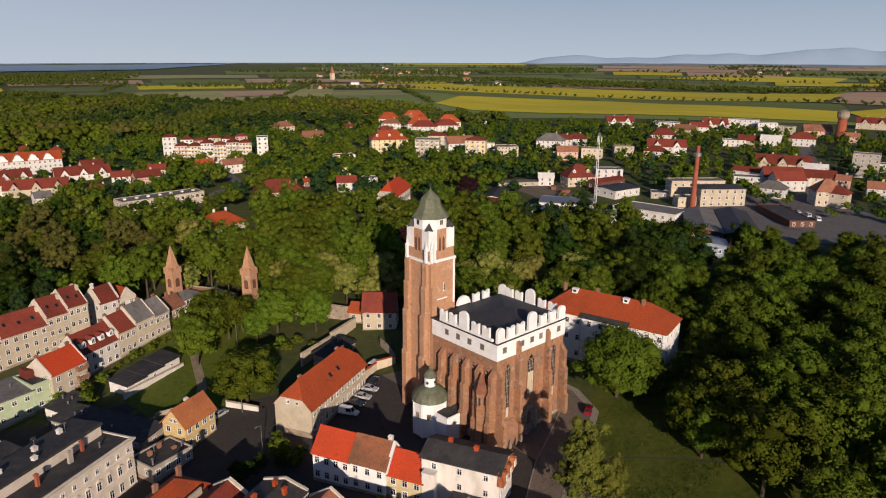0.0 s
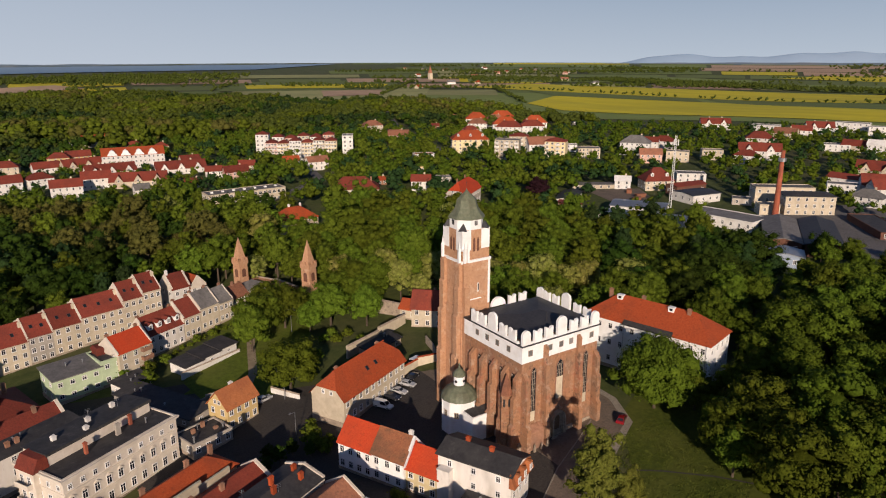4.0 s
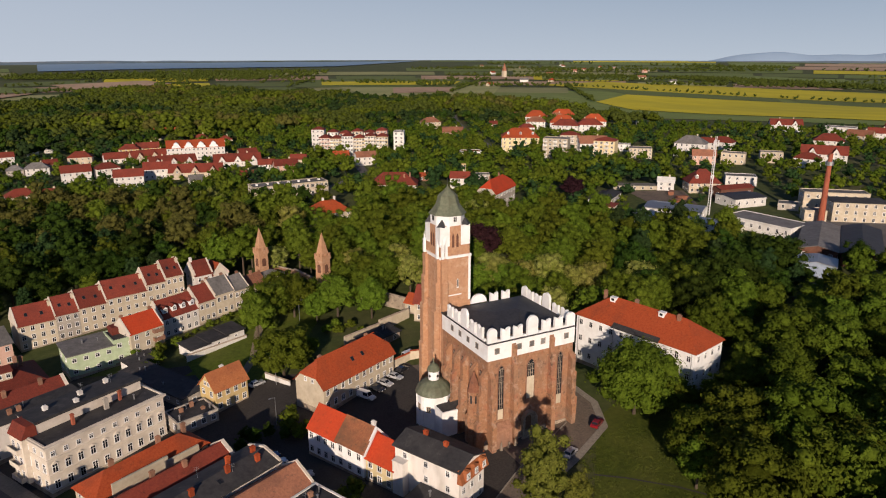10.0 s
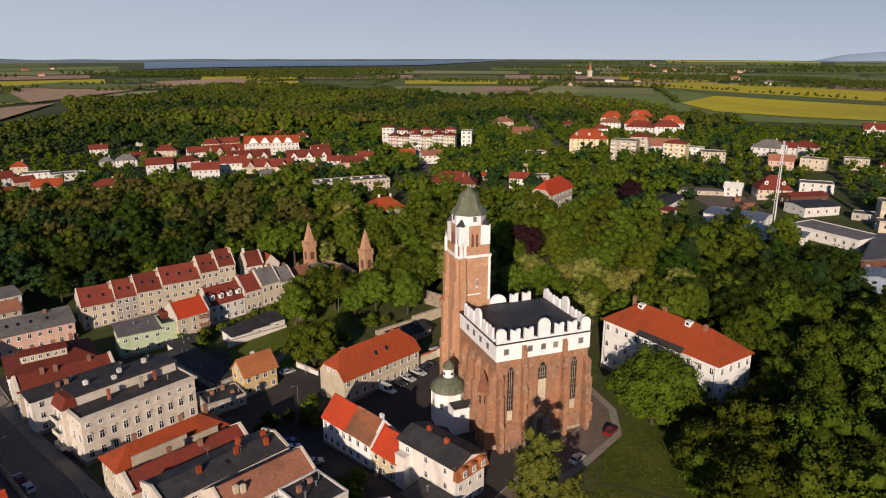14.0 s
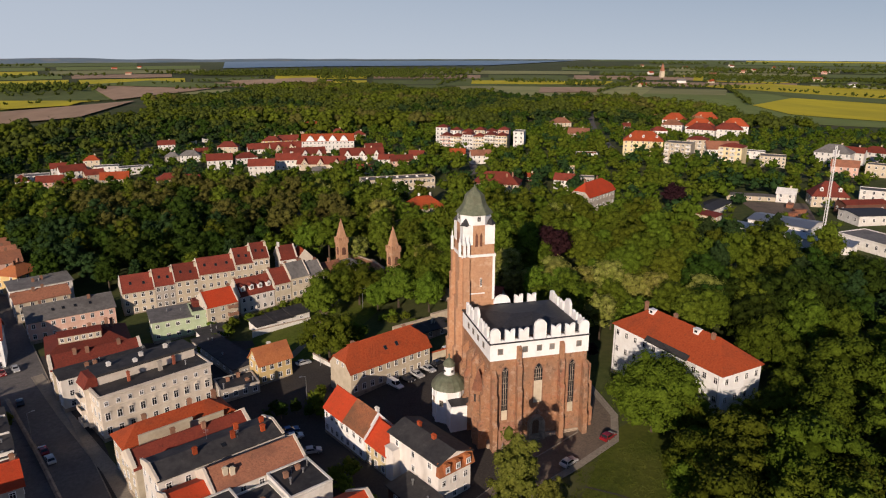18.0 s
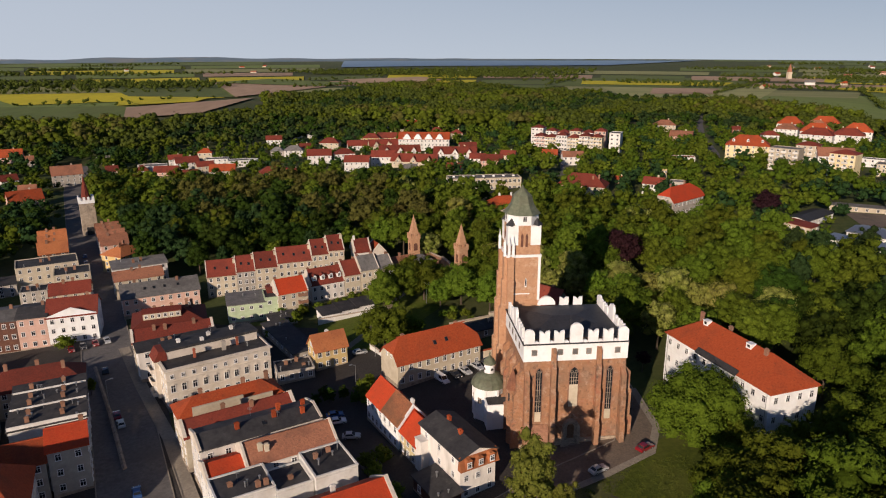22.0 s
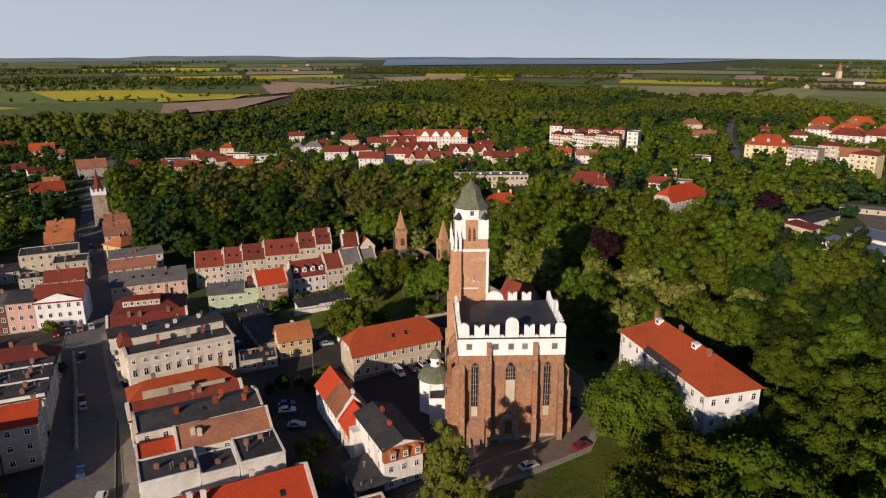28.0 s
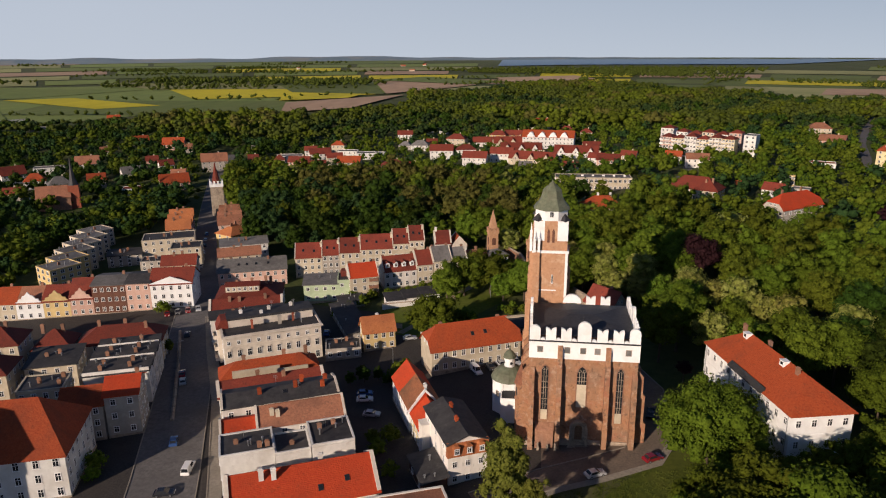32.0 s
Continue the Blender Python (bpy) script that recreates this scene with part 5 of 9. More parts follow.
s = Shape()
s.solid([(-14.8, -0.7, 11.1), (-11.5, -0.7, 11.1), (-11.5, 5.1, 11.1), (-14.8, 5.1, 11.1)], [(-13.4, -0.5, 13.6), (-11.5, -0.5, 13.6), (-11.5, 4.9, 13.6), (-13.4, 4.9, 13.6)])
part("mansard", s, "dark_tile", bay, "small red tiled mansard")
for z in (1.4, 4.6, 8.0):
    s = Shape()
    s.box(-15.7, 0.2, z - 0.15, -14.6, 4.2, z), s.box(-15.7, 0.2, z, -15.6, 4.2, z + 0.95), s.box(-15.6, 0.2, z, -14.6, 0.3, z + 0.95), s.box(-15.6, 4.1, z, -14.6, 4.2, z + 0.95)
    part("balcony", s, "old_cream", bay)
    windows_on(bay, -4.4, 0.0, -14.6, Matrix.Rotation(radians(-90), 4, 'Z'), [z + 1.2], 2, 0.9, 1.7)
s = Shape()
for x0, y0, x1, y1 in ((-14.0, -7.75, 14.0, -7.2), (-14.0, -7.2, -13.5, 7.2), (13.5, -7.2, 13.9, 7.2)):
    s.box(x0, y0, 10.75, x1, y1, 11.2)
part("main_cornice", s, "old_cream", t1, "deep moulded cornice under the roof edge")
s = Shape()
s.box(-11.5, -0.5, 11.0, 12.5, 6.9, 13.3)
attic = part("raised_attic", s, "old_cream", t1)
s = Shape()
s.solid([(-11.8, -0.8, 13.3), (12.8, -0.8, 13.3), (12.8, 7.1, 13.3), (-11.8, 7.1, 13.3)], [(-11.8, -0.8, 13.9), (12.8, -0.8, 13.9), (12.8, 7.1, 13.45), (-11.8, 7.1, 13.45)])
part("attic_roof", s, "tar_roof", attic)
for cx, cy, w, ch, mt in ((-5.2, -3.0, 0.6, 2.6, "red_brick"), (6.6, -1.4, 0.6, 2.4, "red_brick"), (2.6, -2.6, 1.0, 2.6, "grey_wall")):
    part("chimney", chimney_mesh(w, 0.6, ch, mt), None, t1, at=Matrix.Translation((cx, cy, 11.0)))
for cx, cy in ((-7.5, 3.2), (0.5, 3.6), (7.0, 4.4), (-2.0, 0.8)):
    part("roof_vent", chimney_mesh(0.9, 0.8, 1.0, "white"), None, t1, at=Matrix.Translation((cx, cy, 13.6)))
for z in (0.9, 4.3, 7.9, 10.3):
    s = Shape()
    s.box(-13.5, -7.42, z, 13.5, -7.2, z + 0.22), s.box(-13.62, -7.2, z, -13.5, 7.2, z + 0.22)
    part("string_course", s, "old_cream", t1)
for i in range(10):
    s = Shape()
    s.solid([(-0.75, -0.3, 0), (0.75, -0.3, 0), (0.75, 0, 0), (-0.75, 0, 0)], [(-0.1, -0.25, 0.45), (0.1, -0.25, 0.45), (0.1, 0, 0.45), (-0.1, 0, 0.45)])
    part("window_pediment", s, "old_cream", t1, at=Matrix.Translation((-13.5 + 2.7 * (i + 0.5), -7.2, 6.9)))

house(-66.0, 21.6, 27, 24, 7.5, 8.4, 2.6, "hip", "cream", "red_tile", "narrow beige house with sagging red tile roof", "terraced_house", "house", 3, 6, 2, chimneys=((-6, 1, 1.5), (4, 1, 1.6), (9.5, 0.5, 1.8)), group="street block", hip=4)
house(-62.3, 13.4, 27, 24.5, 7.2, 8.0, 2.2, "gable", "cream", "dark_tile", "beige street house with dark red ridge roof", "terraced_house", "house", 3, 6, 2, chimneys=((-3, 0.5, 1.5), (3, -0.8, 1.3)), group="street block")
s = Shape()
s.box(-9, -0.4, 0, 2.5, 0.0, 3.6), s.box(2.5, -0.4, 0, 9.5, 0, 2.6)
pw = thing("party_wall", "rough beige party wall rising between the roofs", "wall", Matrix.Translation((-64.2, 17.6, 2.6)) @ Matrix.Rotation(radians(27), 4, 'Z'))
part("wall", s, "cream", pw)
house(-56.4, 3.9, 26, 25.5, 9.2, 10.6, 1.3, "gable", "dirty_white", "tar_roof", "long white street house with low tarred roof and red chimneys", "terraced_house", "house", 3, 7, 3,
      chimneys=((-4.5, -1.5, 1.4), (3.5, -1.0, 1.5), (5.2, 1.2, 1.7), (9.5, -2, 1.4), (10.5, 0.6, 1.2)), group="street block", over=0.2, skylights=((1.0, -2.0),), chim_mat="red_tile")
house(-49.3, -3.0, 25, 18.5, 8.6, 9.2, 2.8, "gable", "dirty_white", "brown_tile", "street house with a broad brown tile roof", "terraced_house", "house", 3, 5, 3, chimneys=((-6, -2.0, 1.4), (-4.8, -2.4, 1.4)), group="street block", over=0.2, chim_mat="cream")
house(-60.6, -8.6, 25, 8.2, 8.0, 9.0, 1.8, "gable", "white", "bright_tile", "street house end with an orange-red roof", "terraced_house", "house", 3, 3, 2, group="street block", over=0.2)
house(-40.6, -9.4, 25, 8.6, 9.5, 9.6, 0, "flat", "white", "tar_roof", "flat-roofed white rear wing", "rear_wing", "house", 3, 3, 2, group="street block", base=-3.6, chimneys=((-2, 1.5, 1.2), (1, 2.5, 1.0)), sides="r")
house(-47.8, -12.9, 25, 7.0, 7.5, 8.6, 0, "flat", "white", "tar_roof", "lower flat-roofed white middle wing", "rear_wing", "house", 2, 2, 0, group="street block", base=-3.6, chimneys=((0, -1, 0.8),), sides="")
house(-56.2, -15.8, 25, 10.5, 8.2, 10.2, 0, "flat", "white", "tar_roof", "flat-roofed white street house with vents", "terraced_house", "house", 3, 3, 3, group="street block", base=-4.2, chimneys=((-2, 0, 0.9), (2.5, -2.6, 1.2), (4, -2.6, 1.2)), sides="l")
house(-41.5, -25.2, 25, 26.5, 13.0, 7.0, 4.0, "gable", "dirty_white", "bright_tile", "broad street house with a bright orange-red roof", "terraced_house", "house", 2, 7, 3, chimneys=((-7.2, -1.4, 2.2), (-5.0, -1.6, 2.2), (4.0, 2.5, 1.5)), group="street block", base=-3.0, skylights=((3.0, -4.4), (8.0, -3.6)), chim_mat="white")
house(-20.5, -30.5, 22, 15, 9, 6.2, 0, "flat", "dirty_white", "brown_tile", "low white-walled workshop behind the street houses", "workshop", "house", 2, 4, 2, base=-1.6)
house(-96.5, 82.5, 16, 21.5, 15.5, 7.2, 3.6, "hip", "white", "deep_tile", "white corner house with a wide dark red hipped roof", "corner_house", "house", 3, 7, 5, chimneys=((-4, -1.5, 1.8), (1, -1, 1.8), (5.5, 0.5, 1.8), (7, 1.8, 1.6)), base=-6.0, dormers=0)
s = Shape()
s.box(-6, -1.4, -0.6, 5, 1.2, 1.5, 0), s.solid([(-6.3, -1.8, 1.5), (5.3, -1.8, 1.5), (5.3, 1.6, 1.5), (-6.3, 1.6, 1.5)], [(-6.3, -1.6, 1.7), (5.3, -1.6, 1.7), (5.3, 1.6, 2.3), (-6.3, 1.6, 2.3)], 1)
band = thing("dormer_band", "cream dormer band with a row of windows on the red roof", "dormer", Matrix.Translation((-97.0, 79.0, 3.4)) @ Matrix.Rotation(radians(16), 4, 'Z'))
part("body", s, ("cream", "deep_tile"), band)
windows_on(band, -6, 5, -1.4, Matrix.Identity(4), [0.55], 6, 0.8, 1.0)
house(-91.0, 66.5, 20, 22, 7, 8.2, 2.4, "gable", "cream", "deep_tile", "deep red-roofed house beside the tenement", "terraced_house", "house", 3, 6, 2, chimneys=((-5, -0.8, 1.5), (-2, -1, 1.5), (6, -0.6, 1.5)), group="street block", base=-5.6)
house(-87.5, 58.6, 27, 22, 5, 8.6, 0.8, "mono", "dirty_white", "tar_roof", "narrow house with a tarred lean-to roof", "terraced_house", "house", 3, 5, 1, chimneys=((-4, 0, 1.2), (-2, 0, 1.2)), group="street block", base=-5.5)
house(-108.5, 113.5, 21, 25.5, 12.5, 6.8, 3.2, "gable", "pink", "grey_roof", "long house with a grey-brown roof along the street", "terraced_house", "house", 2, 9, 3, chimneys=((-8, 1, 1.2), (6, -1, 1.2)), base=-6.6, skylights=((-5, -3), (-2, -3), (1.5, -3), (6, -3)))

# aerials on the tarred roofs
for x, y, z in ((-58.0, 6.0, 7.6), (-52.0, 4.5, 7.4), (-76.0, 50.5, 8.6), (-70.0, 52.5, 8.6), (-42.0, -8.0, 6.0), (-57.0, -15.0, 6.0), (-112.0, 30.0, 3.2), (-108.0, 22.0, 3.2)):
    top = thing("roof_aerial", "thin metal television aerial on a flat roof", "aerial", Matrix.Translation((x, y, z)), "roof aerials")
    s = Shape()
    s.lathe(0, 0, [(0.04, -1.2), (0.03, 2.2)], 5)
    part("pole", s, "metal", top)
    for k in range(3):
        s = Shape()
        s.box(-0.5, -0.02, 1.5 + 0.3 * k, 0.5, 0.02, 1.54 + 0.3 * k)
        part("rod", s, "metal", top)

# back row: red roofs stepping up the slope, chimneyed party walls between
xs = [-93.0, -82.8, -76.2, -68.1, -55.5, -49.2, -43.3]
zs = [2.2, 3.0, 3.7, 4.8, 6.7, 7.8]
for i, (xa, xb, ze) in enumerate(zip(xs, xs[1:], zs)):
    xm = (xa + xb) / 2
    ym = 118.6 + (xm + 93) * 0.262
    L = (xb - xa) * 1.034
    cx, cy = xm - 0.254 * 5.5, ym + 0.967 * 5.5
    base = ground_z(cx, cy)
    house(cx, cy, 14.7, L, 11, ze - base, 4.6, "gable", ("cream", "grey_wall", "cream", "cream", "cream", "cream")[i], "dark_tile", ("cream", "greyish cream", "cream", "cream", "cream", "cream")[i] + " terraced house with a dark red tile roof",
          "terraced_house", "house", 3, max(3, int(L / 2.4)), 0, chimneys=((L / 2 - 0.4, 1.2, 1.0), (L / 2 - 0.4, -1.4, 1.3)), base=base, group="back row houses", sides="fb", over=0.15, skylights=((-L * 0.2, -2.8), (L * 0.2, -3.1)) if i != 3 else ((-L * 0.3, -2.6), (0, -3.0), (L * 0.3, -2.8)), dormers=0, chim_mat="cream")
house(-37.2, 139.0, 14.7, 6.0, 8.5, 8.6, 4.0, "gable", "white", "dark_tile", "small gabled end house with red roof and white party wall", "terraced_house", "house", 2, 2, 2, base=-2.8, group="back row houses", chimneys=((-2.6, 0, 1.4),), chim_mat="white")
house(-31.0, 141.0, -70, 7.0, 6.0, 6.6, 3.4, "gable", "white", "red_tile", "little white house showing its gable", "terraced_house", "house", 2, 2, 2, base=-2.2, group="back row houses")
# front row
front_y = lambda x: 102.6 + (x + 53.3) * 0.47
specs = [(-63.5, -54.2, "cream", "bright_tile", 8.2, 3.8, 3, 3, 0, "cream house with brown balconies with an orange-red roof"), (-53.6, -42.4, "dirty_white", "dark_tile", 6.6, 4.6, 2, 5, 4, "pale house with a dark mansard and white dormers"),
         (-42.2, -36.6, "cream", "dark_tile", 7.6, 4.2, 2, 3, 0, "cream house with a plain dark red roof"), (-36.4, -30.0, "cream", "grey_roof", 8.0, 4.2, 2, 3, 0, "cream house under a grey slate roof"), (-29.8, -24.5, "cream", "grey_roof", 7.0, 3.8, 2, 3, 0, "small cream house under a grey roof")]
for xa, xb, wl, rf, hh, rs, st, nn, dr, lb in specs:
    xm = (xa + xb) / 2
    ym = front_y(xm) + (-6 if xm < -54 else 0)
    L = (xb - xa) * 1.10
    cx, cy = xm - 0.425 * 4.6, ym + 0.905 * 4.6
    house(cx, cy, 25.2, L, 9.2, hh, rs, "gable", wl, rf, lb, "terraced_house", "house", st, nn, 2, chimneys=((L / 2 - 0.6, 0.8, 1.3), (-L / 2 + 0.8, 0.9, 1.2)), group="front row houses", sides="fbl", over=0.2, dormers=dr)
bx, by = -59.6, front_y(-58.85) - 6 + 4.2
for k in range(3):
    s = Shape()
    s.box(-1.6, -1.5, -0.18, 1.6, 0, 0), s.box(-1.6, -1.5, 0, 1.6, -1.4, 0.95), s.box(-1.6, -1.4, 0, -1.5, 0, 0.95), s.box(1.5, -1.4, 0, 1.6, 0, 0.95)
    balc = thing("balcony", "brown boarded balcony on the cream house", "balcony", Matrix.Translation((bx + 3.5, by - 2.6, ground_z(bx, by) + 1.6 + 2.6 * k)) @ Matrix.Rotation(radians(25.2), 4, 'Z'), "brown balconies")
    part("railing", s, "old_brick", balc)
house(-22.0, 124.0, 25, 7, 7, 5.2, 3.0, "gable", "cream", "brown_tile", "low house by the wall tower with a worn brown roof", "cottage", "house", 2, 3, 2, chimneys=((0, 0, 1.2),))
house(-14.5, 127.5, 25, 8, 6.5, 5.6, 1.6, "hip", "white", "grey_roof", "white cottage with a flat grey roof under the tower", "cottage", "house", 2, 3, 2)
# green house, sheds, garages
house(-75.0, 95.0, 14, 12.0, 9.5, 6.6, 0.9, "mono", "green_wall", "grey_roof", "pale green house wing with grey sheet roof", "green_house_wing", "house", 2, 4, 2, win=(1.0, 1.0), base=-4.7)
gh = house(-64.6, 97.2, 14, 9.4, 9.0, 7.4, 0, "flat", "green_wall", "tar_roof", "pale green house with a railed roof terrace", "green_house", "house", 2, 3, 3, win=(1.0, 1.1), base=-4.2)
s = Shape()
s.box(-3.5, 0.2, 7.2, 3.6, 3.9, 8.6), s.solid([(-3.8, 0.0, 8.6), (3.9, 0.0, 8.6), (3.9, 4.1, 8.6), (-3.8, 4.1, 8.6)], [(-3.2, 0.4, 9.4), (3.2, 0.4, 9.4), (3.2, 3.8, 9.4), (-3.2, 3.8, 9.4)])
part("terrace_hut", s, "dark_tile", gh, "red-tiled terrace hut")
for i in range(12):
    s = Shape()
    s.box(-0.03, -0.03, 0, 0.03, 0.03, 0.95)
    part("rail_post", s, "dark_metal", gh, at=Matrix.Translation((-4.5 + 9 * i / 11, -4.35, 7.5)))
s = Shape()
s.box(-4.5, -4.38, 8.4, 4.5, -4.32, 8.46)
part("handrail", s, "dark_metal", gh)
house(-62.0, 86.6, 27, 8.5, 5.0, 2.8, 0.5, "mono", "white", "tar_roof", "white garage with dark sheet roof", "garage", "garage", 1, 2, 1, win=(0.9, 0.7))
for i in range(3):
    house(-47.0 + 5.6 * i, 88.2 + 2.6 * i, 24, 6.0, 6.5, 2.5, 0.5, "mono", "white", "tar_roof", "low concrete garage with tarred roof", "garage", "garage", 1, 1, 0, group="garages", plinth=False, win=(0.8, 0.6))
house(-58.0, 69.3, -62.3, 27.1, 7.0, 2.8, 0.5, "mono", "grey_wall", "tar_roof", "long low garage block with a black tarred roof", "garage_block", "garage", 1, 7, 1, win=(0.9, 0.7))
OCC.append((-43, 28, 3))
house(-53.8, 47.2, 16, 10, 7.5, 3.4, 0, "flat", "grey_wall", "tar_roof", "low grey flat-roofed workshop with roof clutter", "workshop", "shed", 1, 4, 2, chimneys=((-2, 1, 1.0), (1, 2, 1.2), (2.5, -1, 0.6)))


def wall_run(pts, h, th, mat, label, cap="red_tile"):
    """A free-standing wall in straight lengths with a tiled coping."""
    top = thing("boundary_wall", label, "wall")
    for (x0, y0), (x1, y1) in zip(pts, pts[1:]):
        L = math.hypot(x1 - x0, y1 - y0)
        z = min(ground_z(x0, y0), ground_z(x1, y1))
        m = Matrix.Translation(((x0 + x1) / 2, (y0 + y1) / 2, z)) @ Matrix.Rotation(math.atan2(y1 - y0, x1 - x0), 4, 'Z')
        s = Shape()
        s.box(-L / 2, -th / 2, -1, L / 2, th / 2, h)
        part("wall_length", s, mat, top, at=m)
        s = Shape()
        s.solid([(-L / 2, -th / 2 - 0.15, h), (L / 2, -th / 2 - 0.15, h), (L / 2, th / 2 + 0.15, h), (-L / 2, th / 2 + 0.15, h)], [(-L / 2, -0.05, h + 0.3), (L / 2, -0.05, h + 0.3), (L / 2, 0.05, h + 0.3), (-L / 2, 0.05, h + 0.3)])
        part("coping", s, cap, top, at=m)


wall_run([(-3.0, 45.0), (4.0, 47.5), (9.5, 46.5)], 2.6, 0.5, "cream", "curved plastered yard wall with red tiled coping")
wall_run([(-9.0, 64.2), (4.0, 69.4), (16.0, 74.2)], 3.8, 0.6, "cream", "tall ochre garden wall of plastered rubble", "stone")
wall_run([(9.5, 46.5), (12.0, 52.0), (13.5, 58.0)], 2.2, 0.4, "stone", "low rubble wall of the parsonage yard", "stone")
wall_run([(18.0, 79.5), (12.5, 90.0), (2.0, 107.0)], 4.6, 0.9, "stone", "old stone town wall, broken and patched", "stone")
wall_run([(-11.5, 139.0), (-5.2, 127.7), (-2.2, 115.5)], 5.4, 1.0, "old_brick", "ruined town wall between the wall towers", "stone")
wall_run([(-50.0, 82.6), (-31.6, 89.6)], 2.0, 0.25, "white", "pale concrete garden wall behind the garages", "stone")
wall_run([(-28.5, 52.0), (-33.0, 60.0)], 1.6, 0.3, "white", "low white boundary wall by the lane", "stone")
wall_run([(-113, 63), (-99.5, 36), (-86.5, 8.5)], 1.0, 0.7, "stone", "low stone kerb wall dividing the sloping street", "stone")
wall_run([(-58.0, 62.0), (-48.0, 66.5), (-40.0, 66.0)], 1.8, 0.3, "grey_wall", "grey yard wall in the shade", "stone")


def wall_tower(x, y, ztip, ang, label):
    b = ground_z(x, y)
    top = thing("wall_tower", label, "tower", Matrix.Translation((x, y, b)) @ Matrix.Rotation(radians(ang), 4, 'Z'))
    h, hr = ztip - b - 7.0, 7.0
    s = Shape()
    s.box(-1.85, -1.85, -2, 1.85, 1.85, h - 2.6, 0, 0.1)
    part("shaft", s, "brick_tower", top)
    s = Shape()
    s.box(-2.0, -2.0, h - 2.6, 2.0, 2.0, h - 1.2)
    for k in range(4):
        m = Matrix.Rotation(radians(90 * k), 3, 'Z')
        for q in (-1.6, 0, 1.6):
            pts = [m @ Vector((q + a, -2.0 + c, z)) for z in (h - 1.2, h - 0.4) for a, c in ((-0.4, 0), (0.4, 0), (0.4, 0.4), (-0.4, 0.4))]
            s.solid(pts[:4], pts[4:])
    part("battlement", s, "brick_tower", top)
    s = Shape()
    s.lathe(0, 0, [(2.2, h - 1.2), (1.45, h + 1.8), (0.0, h + hr)], 4, turn=radians(45))
    part("spire", s, "brick_tower", top, "brick pyramid spire")
    for k in range(2):
        s = Shape()
        prof = [(-0.8, 0), (0.8, 0), (0.8, 2.2)] + [(0.8 * math.cos(radians(a)), 2.2 + 0.8 * math.sin(radians(a))) for a in range(30, 180, 30)] + [(-0.8, 2.2)]
        s.solid([(q, -1.83, z + h - 7.2) for q, z in prof], [(q, -1.6, z + h - 7.2) for q, z in prof])
        part("niche", s, "brown_wall", top, at=Matrix.Rotation(radians(-90 * k), 4, 'Z'))


OCC += [(-16, 132, 5), (-21, 123, 4), (0, 110, 5), (-4, 104, 3.5)]
wall_tower(-16.0, 132.6, 21.0, 20, "medieval brick wall tower with a pointed brick spire")
wall_tower(0.0, 110.0, 22.6, 25, "medieval brick wall tower with spire rising from the trees")
wall_tower(62.0, -22.0, 12.0, 25, "low ruined brick wall tower hidden in the trees")

# ---- market side, across the street ----
dirs = Vector((0.86, 0.50))


def facade_house(x, y, ang, L, D, h, wall, roof, label, gable="", n=4, st=3, rise=4.0, **kw):
    """A market house; gable: a shaped parapet in front of the roof."""
    ob = house(x, y, ang, L, D, h, rise, "gable", wall, roof, label, "market_house", "house", st, n, 2, group="market houses", **kw)
    if gable:
        r = L / 2
        prof = [(-r, 0), (r, 0)]
        if gable == "plain":
            prof += [(r, 0.5), (0, rise * 0.75), (-r, 0.5)]
        else:
            half = [(r, 0.6), (r * 0.82, 0.7), (r * 0.74, 1.6), (r * 0.5, 1.8), (r * 0.42, 2.8), (r * 0.2, 3.1), (0.12, 4.2)]
            prof += half + [(-q, z) for q, z in half[::-1]]
        s = Shape()
        s.solid([(q, -D / 2 - 0.12, h + z - 0.2) for q, z in prof], [(q, -D / 2 + 0.3, h + z - 0.2) for q, z in prof])
        part("gable_parapet", s, wall, ob)
    return ob


row = 0.0
for w, D, h, wall, roof, label, gable, n, st, rise in ((14.4, 13, 9.4, "white_lime", "dark_tile", "white gabled house facing the market square", "plain", 5, 3, 4.0), (8.3, 14, 10.6, "pink", "tar_roof", "pink market house with a low dark roof", "", 3, 3, 1.4), (11.4, 14, 10.8, "brown_wall", "grey_roof", "dark brown market house with white window frames", "", 5, 3, 1.4),
                                                       (7.8, 13, 6.6, "pink", "dark_tile", "pinkish market house with a tall red gable roof", "shaped", 3, 2, 5.5), (9.0, 12, 6.4, "yellow", "dark_tile", "ochre market house with a curved baroque gable", "shaped", 3, 2, 4.0), (9.0, 12, 6.4, "white_lime", "brown_tile", "white market house with a curved baroque gable", "shaped", 3, 2, 4.0), (15.0, 12, 6.8, "cream", "red_tile", "long cream market house with a red roof", "", 6, 2, 4.0)):
    mid = row + w / 2
    fx, fy = -120.6 - 0.966 * mid, 87.6 - 0.259 * mid
    facade_house(fx - 0.259 * D / 2, fy + 0.966 * D / 2, 15, w - 0.05, D, h, wall, roof, label, gable, n, st, rise, base=ground_z(fx, fy) - 0.2, chimneys=((w * 0.3, 0.5, 1.3),))
    row += w
house(-120.0, 43.5, 20, 23, 10.5, 7.6, 3.6, "hip", "cream", "deep_tile", "market block house with a deep red roof", "market_house", "house", 3, 7, 3, chimneys=((-6, 0, 1.6), (1, 0.5, 1.6), (7, -1.5, 1.8)), group="market block")
house(-136.5, 36.5, 20, 10, 10, 8.6, 3.8, "hip", "cream", "deep_tile", "market block house with a dark red hipped roof", "market_house", "house", 3, 4, 3, chimneys=((-3, 0, 1.6), (2, 1, 1.6)), group="market block")
